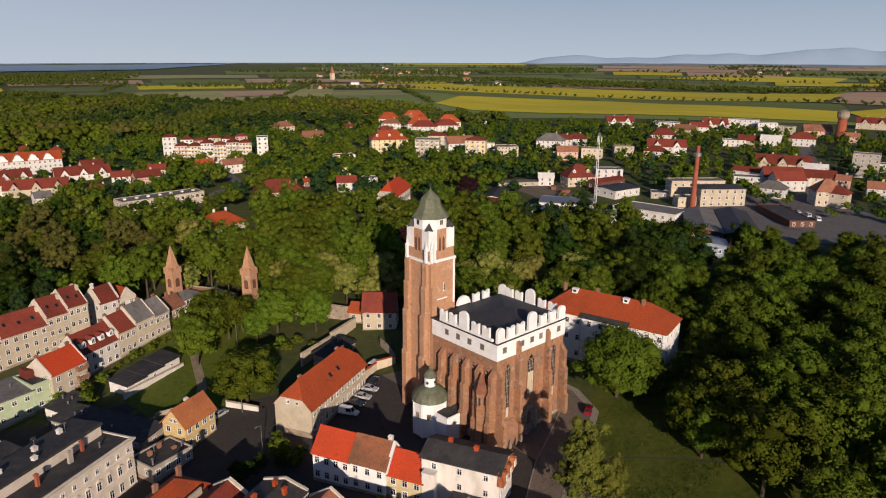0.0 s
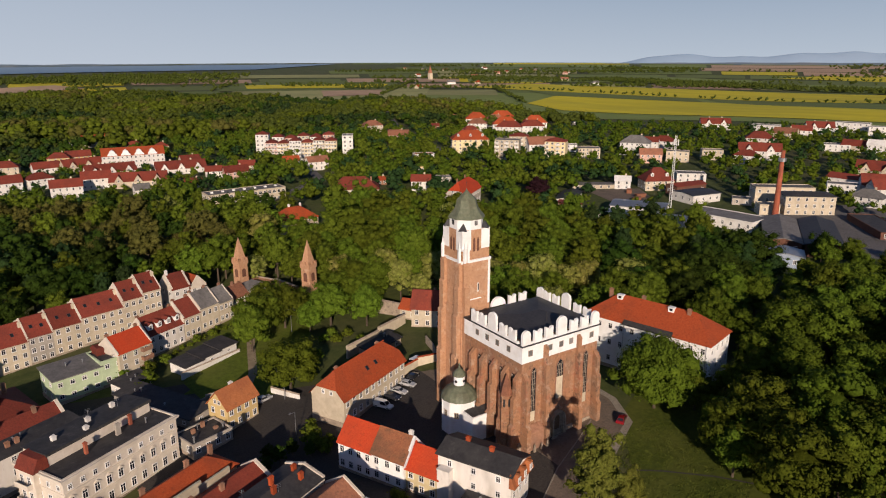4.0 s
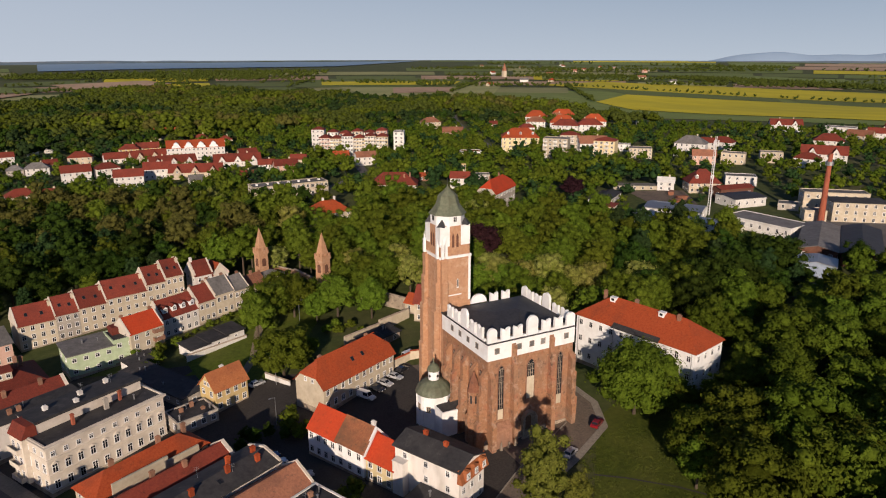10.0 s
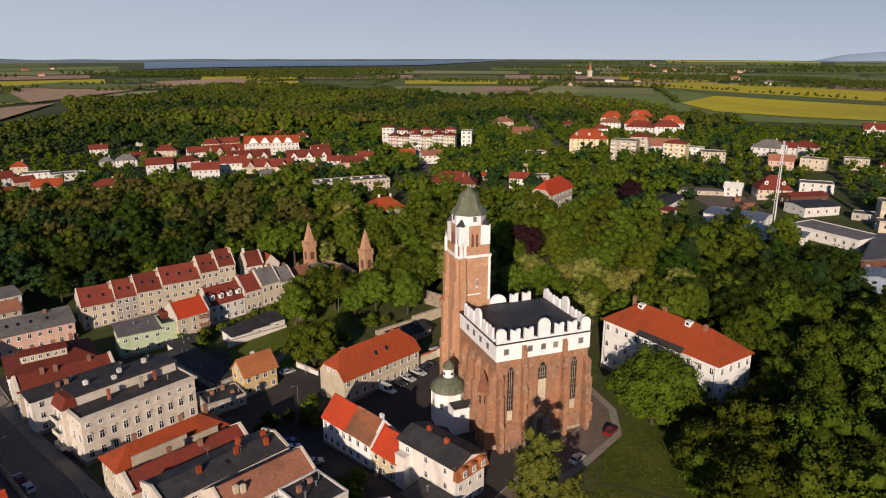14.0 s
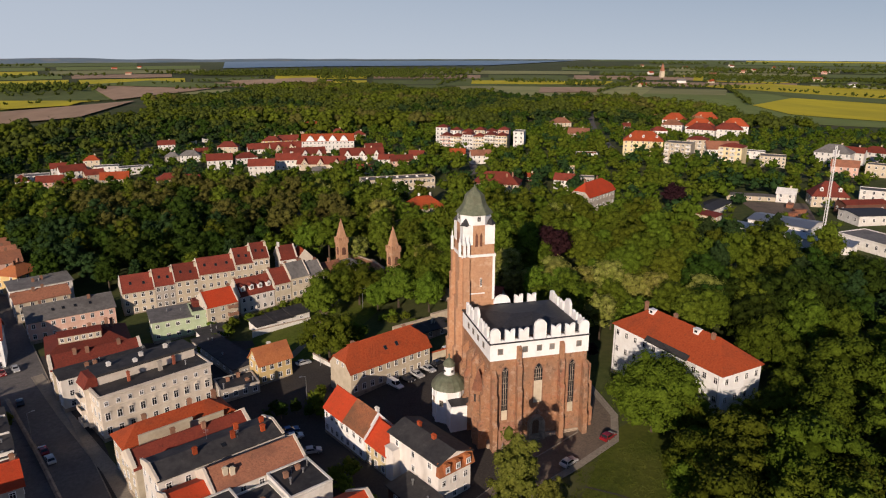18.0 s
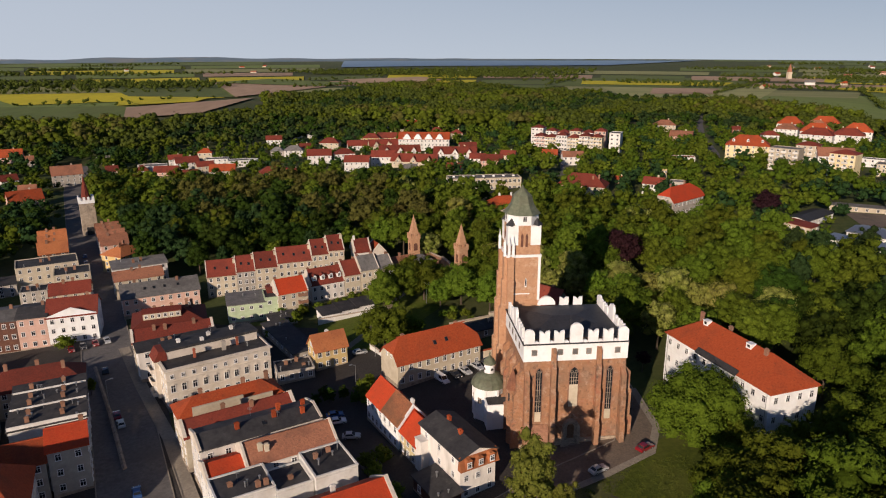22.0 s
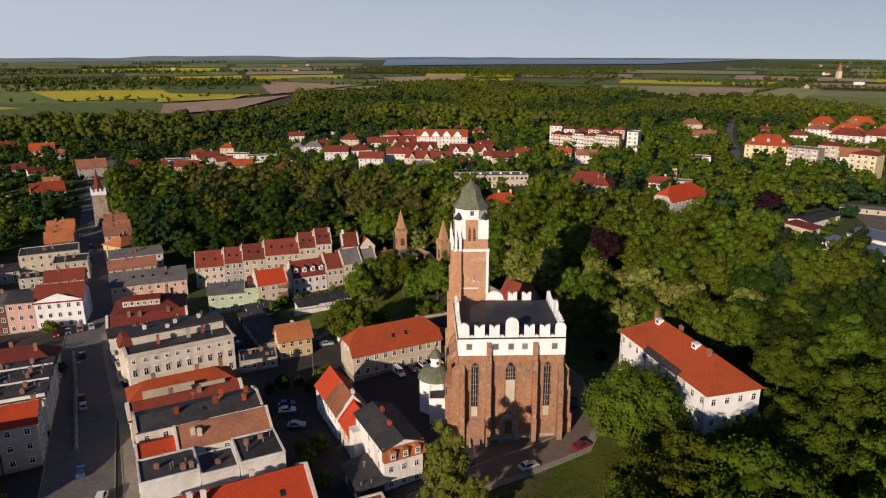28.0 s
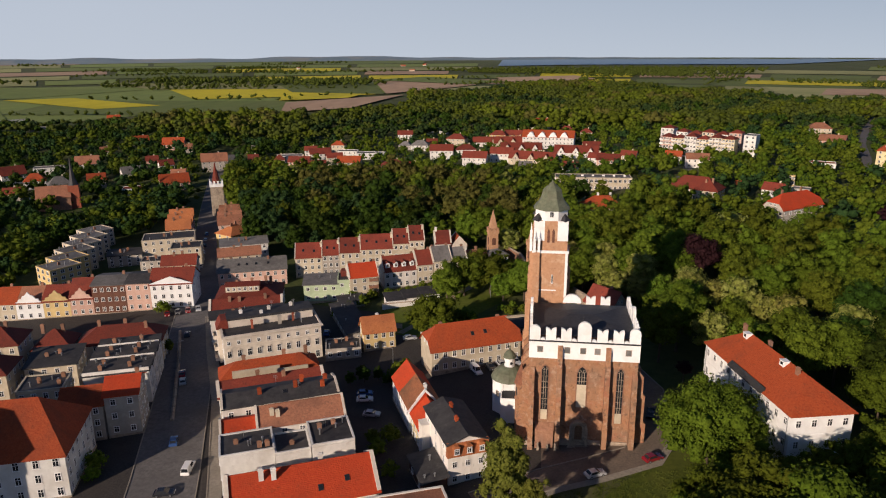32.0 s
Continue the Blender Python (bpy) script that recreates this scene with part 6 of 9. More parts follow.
house(-127.5, 24.0, 22, 12.5, 11, 9.4, 1.0, "mono", "cream", "tar_roof", "beige market block house with a black sheet roof", "market_house", "house", 3, 4, 3, chimneys=((1, 1, 1.2), (-2, 0, 1.0)), group="market block")
for i, (rf, wl) in enumerate((("tar_roof", "white"), ("slate", "white"), ("tar_roof", "dirty_white"), ("tar_roof", "white"), ("tar_roof", "white"))):
    house(-111.8 + i * 1.7, 34.2 - i * 4.3, 22, 15.5, 4.2, 9.4 - 0.4 * (i % 2), 0.8, "mono", wl, rf, "narrow market block house with white parapets and a dark roof", "market_house", "house", 3, 5, 1, chimneys=((-4, 0, 1.2), (3, 0.5, 1.2)), group="market block", sides="r")
    s = Shape()
    s.box(-7.9, -2.2, 8.6, 7.9, -2.0, 10.5 - 0.4 * (i % 2))
    pw = thing("party_wall", "white parapet wall between two dark roofs", "wall", Matrix.Translation((-111.8 + i * 1.7, 34.2 - i * 4.3, ground_z(-111.8 + i * 1.7, 34.2 - i * 4.3))) @ Matrix.Rotation(radians(22), 4, 'Z'), "market block walls")
    part("wall", s, "white", pw)
house(-119.0, 8.2, 22, 10.5, 9, 10.4, 0, "flat", "cream", "slate", "beige market block house with a flat blue-black roof", "market_house", "house", 3, 4, 2, chimneys=((-1, 0, 1.4), (4, 2, 1.2), (4, -2, 1.2)), group="market block")
house(-96.4, 6.6, 22, 7.4, 11, 10.6, 2.4, "gable", "grey_wall", "bright_tile", "grey banded-stone corner house with an orange roof", "market_house", "house", 3, 2, 4, group="market block", chimneys=((3, 1, 1.4),), base=-5.9)
house(-104.6, 3.2, 22, 9.4, 11, 9.0, 2.6, "gable", "grey_wall", "red_tile", "grey market house with a red roof in shade", "market_house", "house", 3, 3, 2, group="market block", base=-6.2)
# unseen block, placed so that its shadow falls on the town hall and street
house(-131.0, -44.0, -31, 34, 16, 21, 8.0, "hip", "white", "red_tile", "tall plain wing out of view, added to shade the market square", "shade_wing", "house", 5, 5, 4, base=-7.0)
house(-111.0, -18.3, 20, 33, 19.7, 10.0, 8.4, "hip", "white", "red_tile", "large white town hall block with a broad red hipped roof", "town_hall", "house", 3, 9, 6, win=(1.0, 1.7), base=-6.0, hip=6.5)

# four more houses out of view, added and raised to shade the square
for x, y, L, hh, wl in ((-149.0, 30.0, 13, 12.0, "cream"), (-163.0, 34.0, 14, 12.5, "white"), (-140.5, 14.0, 14, 11.0, "cream"), (-156.0, 16.0, 15, 11.5, "pink")):
    house(x, y, 20, L, 11, hh, 3.6, "hip", wl, "deep_tile", "market block house with a dark red hipped roof", "market_house", "house", 3, 4, 3, chimneys=((-3, 0, 1.6), (2, 1, 1.6)), group="market block")

# terraced flats stepping up behind the market
for i in range(6):
    k = i / 5
    house(-184 - 26 * k, 104 + 62 * k, 62, 12.5, 11, 10.5 - 0.4 * i, 0, "flat", "yellow" if i < 2 else "cream", "grey_roof", "stepped yellow apartment block section", "apartment_block", "apartments", 4, 4, 3, group="stepped flats", chimneys=((0, 0, 1.0),), win=(1.3, 1.3))
# houses along the street to the gate
for x, y, ang, L, D, hh, rs, kd, wl, rf in ((-163.5, 151, 25, 22, 13, 9.6, 0, "flat", "cream", "tar_roof"), (-148.5, 138, 22, 12.5, 11, 9.0, 0, "flat", "cream", "tar_roof"), (-158, 127, 18, 9, 8, 6.0, 0, "flat", "grey_wall", "tar_roof"), (-141, 118, 18, 13, 9, 7.6, 2.8, "gable", "cream", "dark_tile"), (-178, 139, 25, 14, 9, 5.0, 0.6, "mono", "grey_wall", "tar_roof"),
                                            (-170.5, 173, 24, 11, 8.6, 8.0, 3.8, "gable", "brown_wall", "orange_tile"), (-174.2, 182, 24, 11, 8.6, 8.4, 3.8, "gable", "pink", "orange_tile"), (-178.2, 191, 24, 11, 8.6, 8.8, 3.8, "gable", "brown_wall", "orange_tile"), (-126, 146, 25, 20, 10, 7.8, 0.8, "mono", "white", "grey_roof"), (-122, 132, 25, 17, 8, 7, 2.4, "gable", "cream", "brown_tile"),
                                            (-138, 164, 62, 13, 11, 8.0, 3.2, "hip", "yellow", "orange_tile"), (-147.5, 180, 25, 11, 9, 8.5, 3.4, "gable", "pink", "brown_tile"), (-152, 190, 25, 11, 9, 8.2, 3.4, "gable", "cream", "brown_tile"), (-157, 201, 25, 10, 9, 7.5, 3.2, "gable", "pink", "brown_tile"), (-161.5, 211, 25, 10, 9, 7.0, 3.2, "gable", "cream", "brown_tile")):
    house(x, y, ang, L, D, hh, rs, kd, wl, rf, {"cream": "cream", "grey_wall": "grey", "pink": "pinkish", "dirty_white": "stained white", "white": "white", "yellow": "ochre", "brown_wall": "dark brown"}[wl] + " street house on the way to the gate", "street_house", "house", 3, max(3, int(L / 3)), 2, group="gate street houses", chimneys=((1, 0.5, 1.5), (-2, -0.5, 1.3)))

# gate tower
gx, gy = -178.0, 232.0
gb = ground_z(gx, gy)
gt = thing("gate_tower", "tall stone town-gate tower with white battlements and a red brick spire", "tower", Matrix.Translation((gx, gy, gb)) @ Matrix.Rotation(radians(25), 4, 'Z'))
s = Shape()
s.box(-3.6, -3.6, -2, 3.6, 3.6, 16.5, 0, 0.2)
part("shaft", s, "stone", gt)
s = Shape()
s.box(-3.7, -3.7, 16.5, 3.7, 3.7, 18.2)
part("battlement", s, "white_lime", gt)
s = Shape()
s.box(-0.55, -3.7, 18.2, 0.55, -3.2, 19.8)
gate_merlon = s.mesh("merlon", "white_lime")
for k in range(4):
    for q in (-3.1, -1.0, 1.0, 3.1)[:3 if k else 4]:
        part("merlon", gate_merlon, None, gt, at=Matrix.Rotation(radians(90 * k), 4, 'Z') @ Matrix.Translation((q, 0, 0)))
s = Shape()
s.lathe(0, 0, [(2.1, 17.5), (1.9, 20.5), (0.0, 30.5)], 8)
part("spire", s, "dark_tile", gt, "red brick spire")
s = Shape()
s.box(-1.6, -3.75, 0, 1.6, -3.3, 4.2)
part("gateway", s, "dark_metal", gt)

# brick church far left
OCC += [(-262, 228, 9), (-254, 214, 8), (-270, 232, 8)]
cx0, cy0 = -276, 246
cz = ground_z(cx0, cy0)
fc = thing("brick_chapel", "red brick gothic church with a slim dark spire", "church", Matrix.Translation((cx0, cy0, cz)) @ Matrix.Rotation(radians(30), 4, 'Z'))
s = Shape()
s.box(-3, -3, -2, 3, 3, 14)
part("tower", s, "red_brick", fc)
s = Shape()
s.lathe(0, 0, [(3.0, 14), (1.6, 18), (0.0, 31)], 8)
part("spire", s, "slate", fc)
part("nave_wall", wall_shape("gable", 18, 9, 8, 6), "old_brick", fc, at=Matrix.Translation((-11, 0, 0)))
part("nave_roof", roof_shape("gable", 18, 9, 8, 6), "brown_tile", fc, at=Matrix.Translation((-11, 0, 0)))

# ---- the garden quarter and the works, further off ----
WALLS = {'w': ("white", "white"), 'c': ("cream", "cream"), 'y': ("yellow", "ochre"), 'p': ("pink", "pinkish"), 'g': ("grey_wall", "grey"), 'r': ("old_brick", "brick")}
ROOFS = {'r': ("red_tile", "red tile"), 'd': ("dark_tile", "dark red tile"), 'b': ("brown_tile", "brown tile"), 'k': ("grey_roof", "grey sheet"), 'f': ("grey_roof", "flat grey"), 'w': ("white", "white sheet")}


def far_house(x, y, ang, L, D, h, rise, kind, wall, roof):
    if x > 180 and roof == 'r':
        roof = 'b' if int(x + y) % 2 else 'd'
    kd = {'g': "gable", 'h': "hip", 'f': "flat"}[kind]
    if x < -200:
        q = int(abs(x * 3 + y * 7))
        roof = 'rbdkrdbr'[q % 8] if kd != "flat" else roof
        wall = 'wcpgcw'[q % 6]
        L, D, rise = L * 0.78, D * 0.85, rise * 1.15
    elif roof == 'r' and int(x * 5 + y * 3) % 5 < 3:
        roof = 'd'
    st = max(1, round(h / 3.0))
    ob = house(x, y, ang, L, D, h, rise, kd, WALLS[wall][0], ROOFS[roof][0], WALLS[wall][1] + (" flat-roofed building" if kd == "flat" else " detached house with a " + ROOFS[roof][1] + " roof") + " among garden trees",
          "detached_house" if kd != "flat" else "flat_roofed_house", "house", st, max(2, min(6, int(L / 3.4))), 1, group="garden quarter", plinth=False, eaves=False, sides="fl" if y < 300 else "f",
          chimneys=((L * 0.18, 0.4, 1.2),) if kd != "flat" and L < 22 else (((-L * 0.2, 0.4, 1.2), (L * 0.22, 0.4, 1.2)) if kd != "flat" else ()), chim_mat="cream")
    if kd == "gable" and L > 22:
        for k in range(int(L / 10)):
            q = -L / 2 + L * (k + 0.5) / int(L / 10)
            cross = part("cross_gable", wall_shape("gable", D / 2 + 0.3, 5.0, h, rise * 0.8, 0.0), WALLS[wall][0], ob, at=Matrix.Translation((q, -D / 4 - 0.3, 0)) @ Matrix.Rotation(radians(90), 4, 'Z'))
            part("cross_roof", roof_shape("gable", D / 2 + 0.3, 5.0, h, rise * 0.8, 0.3), ROOFS[roof][0], cross)
            part("window", window_mesh(1.0, 1.3), None, cross, at=Matrix.Rotation(radians(-90), 4, 'Z') @ Matrix.Translation((0, -D / 4 - 0.15, h + 0.3)))


far_house(-167, 443, 1, 11.1, 8.0, 7.0, 2.9, 'h', 'c', 'r')
far_house(-187, 429, 15, 10.6, 8.0, 5.0, 2.9, 'g', 'w', 'd')
far_house(-175, 414, 26, 17.1, 10.6, 5.0, 3.8, 'g', 'w', 'r')
far_house(-154, 424, 6, 16.4, 10.1, 5.0, 0.0, 'f', 'w', 'f')
far_house(-136, 414, 16, 16.0, 9.9, 5.0, 0.0, 'f', 'w', 'f')
far_house(-180, 379, 4, 16.1, 10.0, 5.0, 3.6, 'g', 'p', 'r')
far_house(-164, 365, 14, 17.1, 10.6, 4.0, 3.8, 'g', 'c', 'r')
far_house(-156, 391, 25, 12.2, 8.0, 6.0, 2.9, 'g', 'c', 'd')
far_house(-140, 376, 5, 17.3, 10.7, 5.0, 3.9, 'g', 'c', 'r')
far_house(-104, 364, 13, 16.7, 10.4, 4.0, 3.7, 'h', 'c', 'r')
far_house(-88, 357, -6, 9.7, 8.0, 4.0, 2.9, 'g', 'w', 'd')
far_house(-122, 510, 7, 13.7, 8.5, 6.0, 3.1, 'g', 'w', 'r')
far_house(-202, 411, 29, 18.9, 11.7, 4.0, 0.0, 'f', 'w', 'f')
far_house(-98, 452, -0, 15.1, 9.4, 5.0, 3.4, 'h', 'w', 'k')
far_house(-90, 464, 11, 9.1, 8.0, 5.0, 2.9, 'g', 'p', 'r')
far_house(-70, 480, -9, 16.7, 10.3, 6.0, 3.7, 'h', 'c', 'r')
far_house(-74, 410, 4, 18.1, 11.2, 7.0, 4.0, 'g', 'w', 'd')
far_house(-55, 411, 14, 14.8, 9.2, 7.0, 3.3, 'h', 'w', 'd')
far_house(-44, 371, -5, 17.5, 10.9, 7.0, 3.9, 'g', 'w', 'd')
far_house(-46, 471, 7, 17.4, 10.8, 4.0, 3.9, 'g', 'w', 'd')
far_house(-34, 501, -13, 15.3, 9.5, 6.0, 3.4, 'h', 'y', 'd')
far_house(-20, 507, -2, 17.4, 10.8, 5.0, 3.9, 'g', 'y', 'r')
far_house(-21, 464, 10, 31.6, 13.0, 4.0, 4.7, 'g', 'c', 'r')
far_house(-25, 386, -8, 17.3, 10.7, 7.0, 3.9, 'g', 'w', 'd')
far_house(-201, 392, 23, 10.0, 8.0, 4.0, 2.9, 'h', 'w', 'r')
far_house(-127, 426, -3, 6.9, 6.2, 3.0, 0.0, 'f', 'w', 'f')
far_house(-104, 539, 6, 8.2, 7.3, 4.0, 0.0, 'f', 'w', 'f')
far_house(-92, 557, 16, 8.4, 7.5, 3.0, 0.0, 'f', 'w', 'f')
far_house(-112, 457, 1, 10.8, 8.0, 4.0, 2.9, 'h', 'g', 'k')
far_house(5, 593, 2, 22.0, 13.0, 6.0, 4.7, 'g', 'c', 'r')
far_house(50, 614, -19, 14.8, 9.2, 7.0, 3.3, 'h', 'c', 'r')
far_house(28, 545, -6, 12.3, 8.0, 5.0, 2.9, 'h', 'c', 'r')
far_house(45, 520, 5, 9.9, 8.0, 5.0, 2.9, 'h', 'c', 'r')
far_house(-15, 599, -8, 8.9, 8.0, 4.0, 0.0, 'f', 'w', 'f')
far_house(-12, 417, 3, 31.7, 13.0, 5.0, 4.7, 'g', 'w', 'd')
far_house(-2, 374, -16, 33.8, 13.0, 4.0, 4.7, 'g', 'c', 'r')
far_house(30, 398, -8, 32.4, 13.0, 4.0, 4.7, 'g', 'w', 'd')
far_house(43, 424, 3, 13.6, 8.4, 5.0, 3.0, 'g', 'c', 'd')
far_house(42, 361, -15, 10.6, 8.0, 5.0, 2.9, 'g', 'w', 'd')
far_house(47, 330, -5, 14.9, 9.3, 8.0, 3.3, 'g', 'p', 'r')
far_house(64, 359, -24, 10.6, 8.0, 6.0, 2.9, 'g', 'c', 'd')
far_house(92, 351, -15, 10.6, 8.0, 6.0, 2.9, 'g', 'w', 'r')
far_house(104, 335, -5, 14.1, 8.7, 6.0, 3.1, 'g', 'w', 'b')
house(32, 201, 8, 19, 12, 5.2, 4.6, "hip", "cream", "red_tile", "low cream house with a wide red hipped roof among the trees", "large_house", "house", 2, 6, 3, plinth=False, chimneys=((-2, 0.5, 1.6), (4, 0.5, 1.6)), chim_mat="white", base=3.2)
OCC += [(28, 184, 8), (19, 185, 7), (37, 186, 7), (24, 174, 4), (34, 175, 4)]
far_house(-7, 342, 2, 8.7, 7.8, 4.0, 2.8, 'g', 'w', 'k')
far_house(23, 339, -20, 10.1, 8.0, 3.0, 2.9, 'g', 'w', 'r')
far_house(111, 258, -21, 5.1, 4.6, 3.0, 1.6, 'g', 'r', 'r')
far_house(242, 511, -12, 18.9, 11.7, 9.0, 4.2, 'h', 'c', 'r')
far_house(220, 423, -31, 17.5, 10.9, 7.0, 3.9, 'g', 'p', 'r')
far_house(168, 301, -20, 13.7, 8.5, 7.0, 0.0, 'f', 'w', 'r')
far_house(119, 227, -36, 10.6, 8.0, 6.0, 2.9, 'g', 'w', 'd')
far_house(128, 218, -26, 7.9, 7.1, 8.0, 0.0, 'f', 'g', 'f')
far_house(293, 417, -19, 13.0, 8.0, 7.0, 2.9, 'h', 'w', 'r')
far_house(334, 461, -38, 18.8, 11.7, 8.0, 4.2, 'h', 'w', 'r')
far_house(381, 492, -28, 20.2, 12.6, 8.0, 4.5, 'h', 'w', 'r')
far_house(319, 393, -47, 23.5, 13.0, 9.0, 4.7, 'h', 'w', 'r')
far_house(339, 385, -36, 22.6, 13.0, 9.0, 4.7, 'h', 'w', 'r')
far_house(261, 286, -24, 20.8, 12.9, 7.0, 4.6, 'g', 'w', 'r')
far_house(283, 279, -44, 12.3, 8.0, 5.0, 0.0, 'f', 'w', 'f')
far_house(277, 254, -34, 14.3, 8.9, 4.0, 0.0, 'f', 'w', 'f')
far_house(307, 236, -56, 20.4, 12.7, 9.0, 4.6, 'h', 'w', 'f')
far_house(286, 205, -44, 14.2, 8.8, 6.0, 3.2, 'g', 'p', 'b')
far_house(206, 157, -48, 8.4, 6.4, 4.6, 2.2, 'g', 'w', 'w')
far_house(300, 486, -23, 7.1, 6.4, 6.0, 2.3, 'g', 'r', 'r')
far_house(325, 238, -57, 12.2, 8.0, 8.0, 2.9, 'g', 'w', 'd')
far_house(135, 252, -25, 2.8, 2.6, 8.0, 0.0, 'f', 'y', 'f')
far_house(390, 575, -19, 11.1, 8.0, 5.0, 2.9, 'g', 'w', 'r')
far_house(451, 446, -47, 5.1, 4.6, 5.0, 1.7, 'g', 'w', 'w')
far_house(286, 79, -60, 14.9, 9.3, 5.0, 0.0, 'f', 'w', 'f')
far_house(264, 56, -80, 13.9, 8.6, 5.0, 3.1, 'h', 'w', 'k')
far_house(347, 85, -69, 31.2, 13.0, 5.0, 4.7, 'g', 'c', 'r')
far_house(302, 67, -56, 20.4, 12.6, 5.0, 4.6, 'g', 'w', 'd')
far_house(325, 58, -77, 12.4, 8.0, 7.0, 2.9, 'g', 'w', 'w')
far_house(313, 51, -65, 15.5, 9.6, 5.0, 3.5, 'g', 'c', 'r')
far_house(264, 26, -84, 12.8, 8.0, 7.0, 2.9, 'h', 'c', 'r')
far_house(360, 43, -74, 14.1, 8.7, 14.0, 0.0, 'f', 'g', 'f')
far_house(497, 305, -44, 26.7, 13.0, 6.0, 4.7, 'g', 'w', 'r')
far_house(508, 260, -66, 23.4, 13.0, 7.0, 0.0, 'f', 'w', 'f')
far_house(423, 213, -54, 20.2, 12.5, 6.0, 4.5, 'h', 'w', 'd')
far_house(479, 224, -73, 18.1, 11.2, 5.0, 4.0, 'g', 'c', 'r')
far_house(501, 223, -62, 15.9, 9.9, 6.0, 3.6, 'g', 'w', 'r')
far_house(535, 226, -51, 22.2, 13.0, 6.0, 4.7, 'g', 'w', 'd')
far_house(566, 213, -71, 27.2, 13.0, 9.0, 0.0, 'f', 'w', 'f')
far_house(559, 187, -61, 16.8, 10.4, 8.0, 0.0, 'f', 'w', 'f')
far_house(539, 162, -80, 14.8, 9.2, 8.0, 0.0, 'f', 'c', 'f')
far_house(479, 125, -69, 19.4, 12.0, 6.0, 4.3, 'h', 'w', 'd')
far_house(546, 139, -58, 21.5, 13.0, 6.0, 4.7, 'g', 'p', 'r')
far_house(443, 134, -73, 13.8, 8.6, 7.0, 3.1, 'g', 'w', 'w')
far_house(437, 161, -59, 18.6, 11.5, 5.0, 0.0, 'f', 'w', 'f')
far_house(443, 150, -78, 16.3, 10.1, 5.0, 3.6, 'g', 'c', 'd')
far_house(304, 197, -55, 14.5, 9.0, 7.0, 0.0, 'f', 'c', 'f')
far_house(328, 188, -45, 13.7, 8.5, 7.0, 0.0, 'f', 'c', 'f')
far_house(358, 172, -54, 26.9, 13.0, 6.0, 4.7, 'g', 'w', 'd')
far_house(331, 164, -71, 13.8, 8.5, 6.0, 3.1, 'h', 'w', 'd')
far_house(657, 129, -74, 27.8, 13.0, 6.0, 4.7, 'g', 'c', 'r')
far_house(528, 105, -61, 10.3, 8.0, 5.0, 2.9, 'g', 'p', 'r')
far_house(389, 47, -80, 16.0, 9.9, 5.0, 0.0, 'f', 'w', 'f')
far_house(296, 17, -69, 9.7, 8.0, 6.0, 2.9, 'g', 'w', 'r')
far_house(349, 245, -65, 15.4, 9.5, 6.0, 3.4, 'h', 'w', 'r')
far_house(251, 147, -44, 15.9, 9.8, 5.0, 0.0, 'f', 'w', 'f')
far_house(314, 39, -79, 6.8, 6.1, 5.0, 2.2, 'g', 'p', 'r')
far_house(222, 95, -54, 8.8, 7.9, 3.0, 0.0, 'f', 'g', 'f')
far_house(-491, 631, 21, 17.9, 11.1, 5.0, 4.0, 'g', 'c', 'r')
far_house(-524, 549, 38, 27.1, 13.0, 5.0, 0.0, 'f', 'w', 'f')
far_house(-605, 608, 51, 41.4, 13.0, 5.0, 0.0, 'f', 'w', 'f')
far_house(-341, 297, 32, 17.4, 10.8, 6.0, 3.9, 'h', 'w', 'b')
far_house(-309, 278, 43, 17.3, 10.7, 8.0, 3.9, 'h', 'c', 'b')
far_house(-330, 261, 28, 12.2, 8.0, 5.0, 2.9, 'g', 'w', 'b')
far_house(-300, 304, 34, 14.7, 9.1, 6.0, 3.3, 'g', 'c', 'b')
far_house(-291, 332, 44, 17.4, 10.8, 5.0, 3.9, 'g', 'w', 'b')
far_house(-262, 287, 26, 18.7, 11.6, 4.0, 0.0, 'f', 'p', 'd')
far_house(-242, 302, 35, 23.7, 13.0, 5.0, 4.7, 'g', 'w', 'b')
far_house(-250, 324, 17, 12.4, 8.0, 6.0, 2.9, 'g', 'c', 'b')
far_house(-243, 366, 26, 24.2, 13.0, 8.0, 4.7, 'g', 'c', 'b')
far_house(-276, 354, 42, 13.3, 8.2, 7.0, 3.0, 'g', 'w', 'b')
far_house(-348, 366, 29, 21.6, 13.0, 5.0, 4.7, 'g', 'w', 'r')
far_house(-302, 380, 36, 11.8, 8.0, 5.0, 2.9, 'g', 'y', 'b')
far_house(-247, 444, 11, 12.4, 8.0, 5.0, 0.0, 'f', 'w', 'f')
far_house(-221, 388, 23, 10.1, 8.0, 5.0, 2.9, 'g', 'w', 'b')
far_house(-193, 350, 34, 10.3, 8.0, 6.0, 2.9, 'g', 'w', 'r')
far_house(-196, 404, 14, 18.1, 11.2, 5.0, 0.0, 'f', 'w', 'f')
far_house(-367, 476, 37, 16.8, 10.4, 4.0, 3.8, 'g', 'c', 'r')
far_house(-323, 455, 17, 23.8, 13.0, 5.0, 4.7, 'g', 'w', 'b')
far_house(-300, 435, 28, 10.1, 8.0, 5.0, 2.9, 'g', 'w', 'r')
far_house(-370, 312, 52, 20.6, 12.8, 7.0, 4.6, 'g', 'w', 'b')
far_house(-368, 348, 31, 26.3, 13.0, 5.0, 0.0, 'f', 'g', 'f')
far_house(-369, 423, 40, 10.5, 8.0, 4.0, 2.9, 'g', 'w', 'w')
far_house(-300, 251, 26, 23.3, 13.0, 4.0, 0.0, 'f', 'w', 'k')


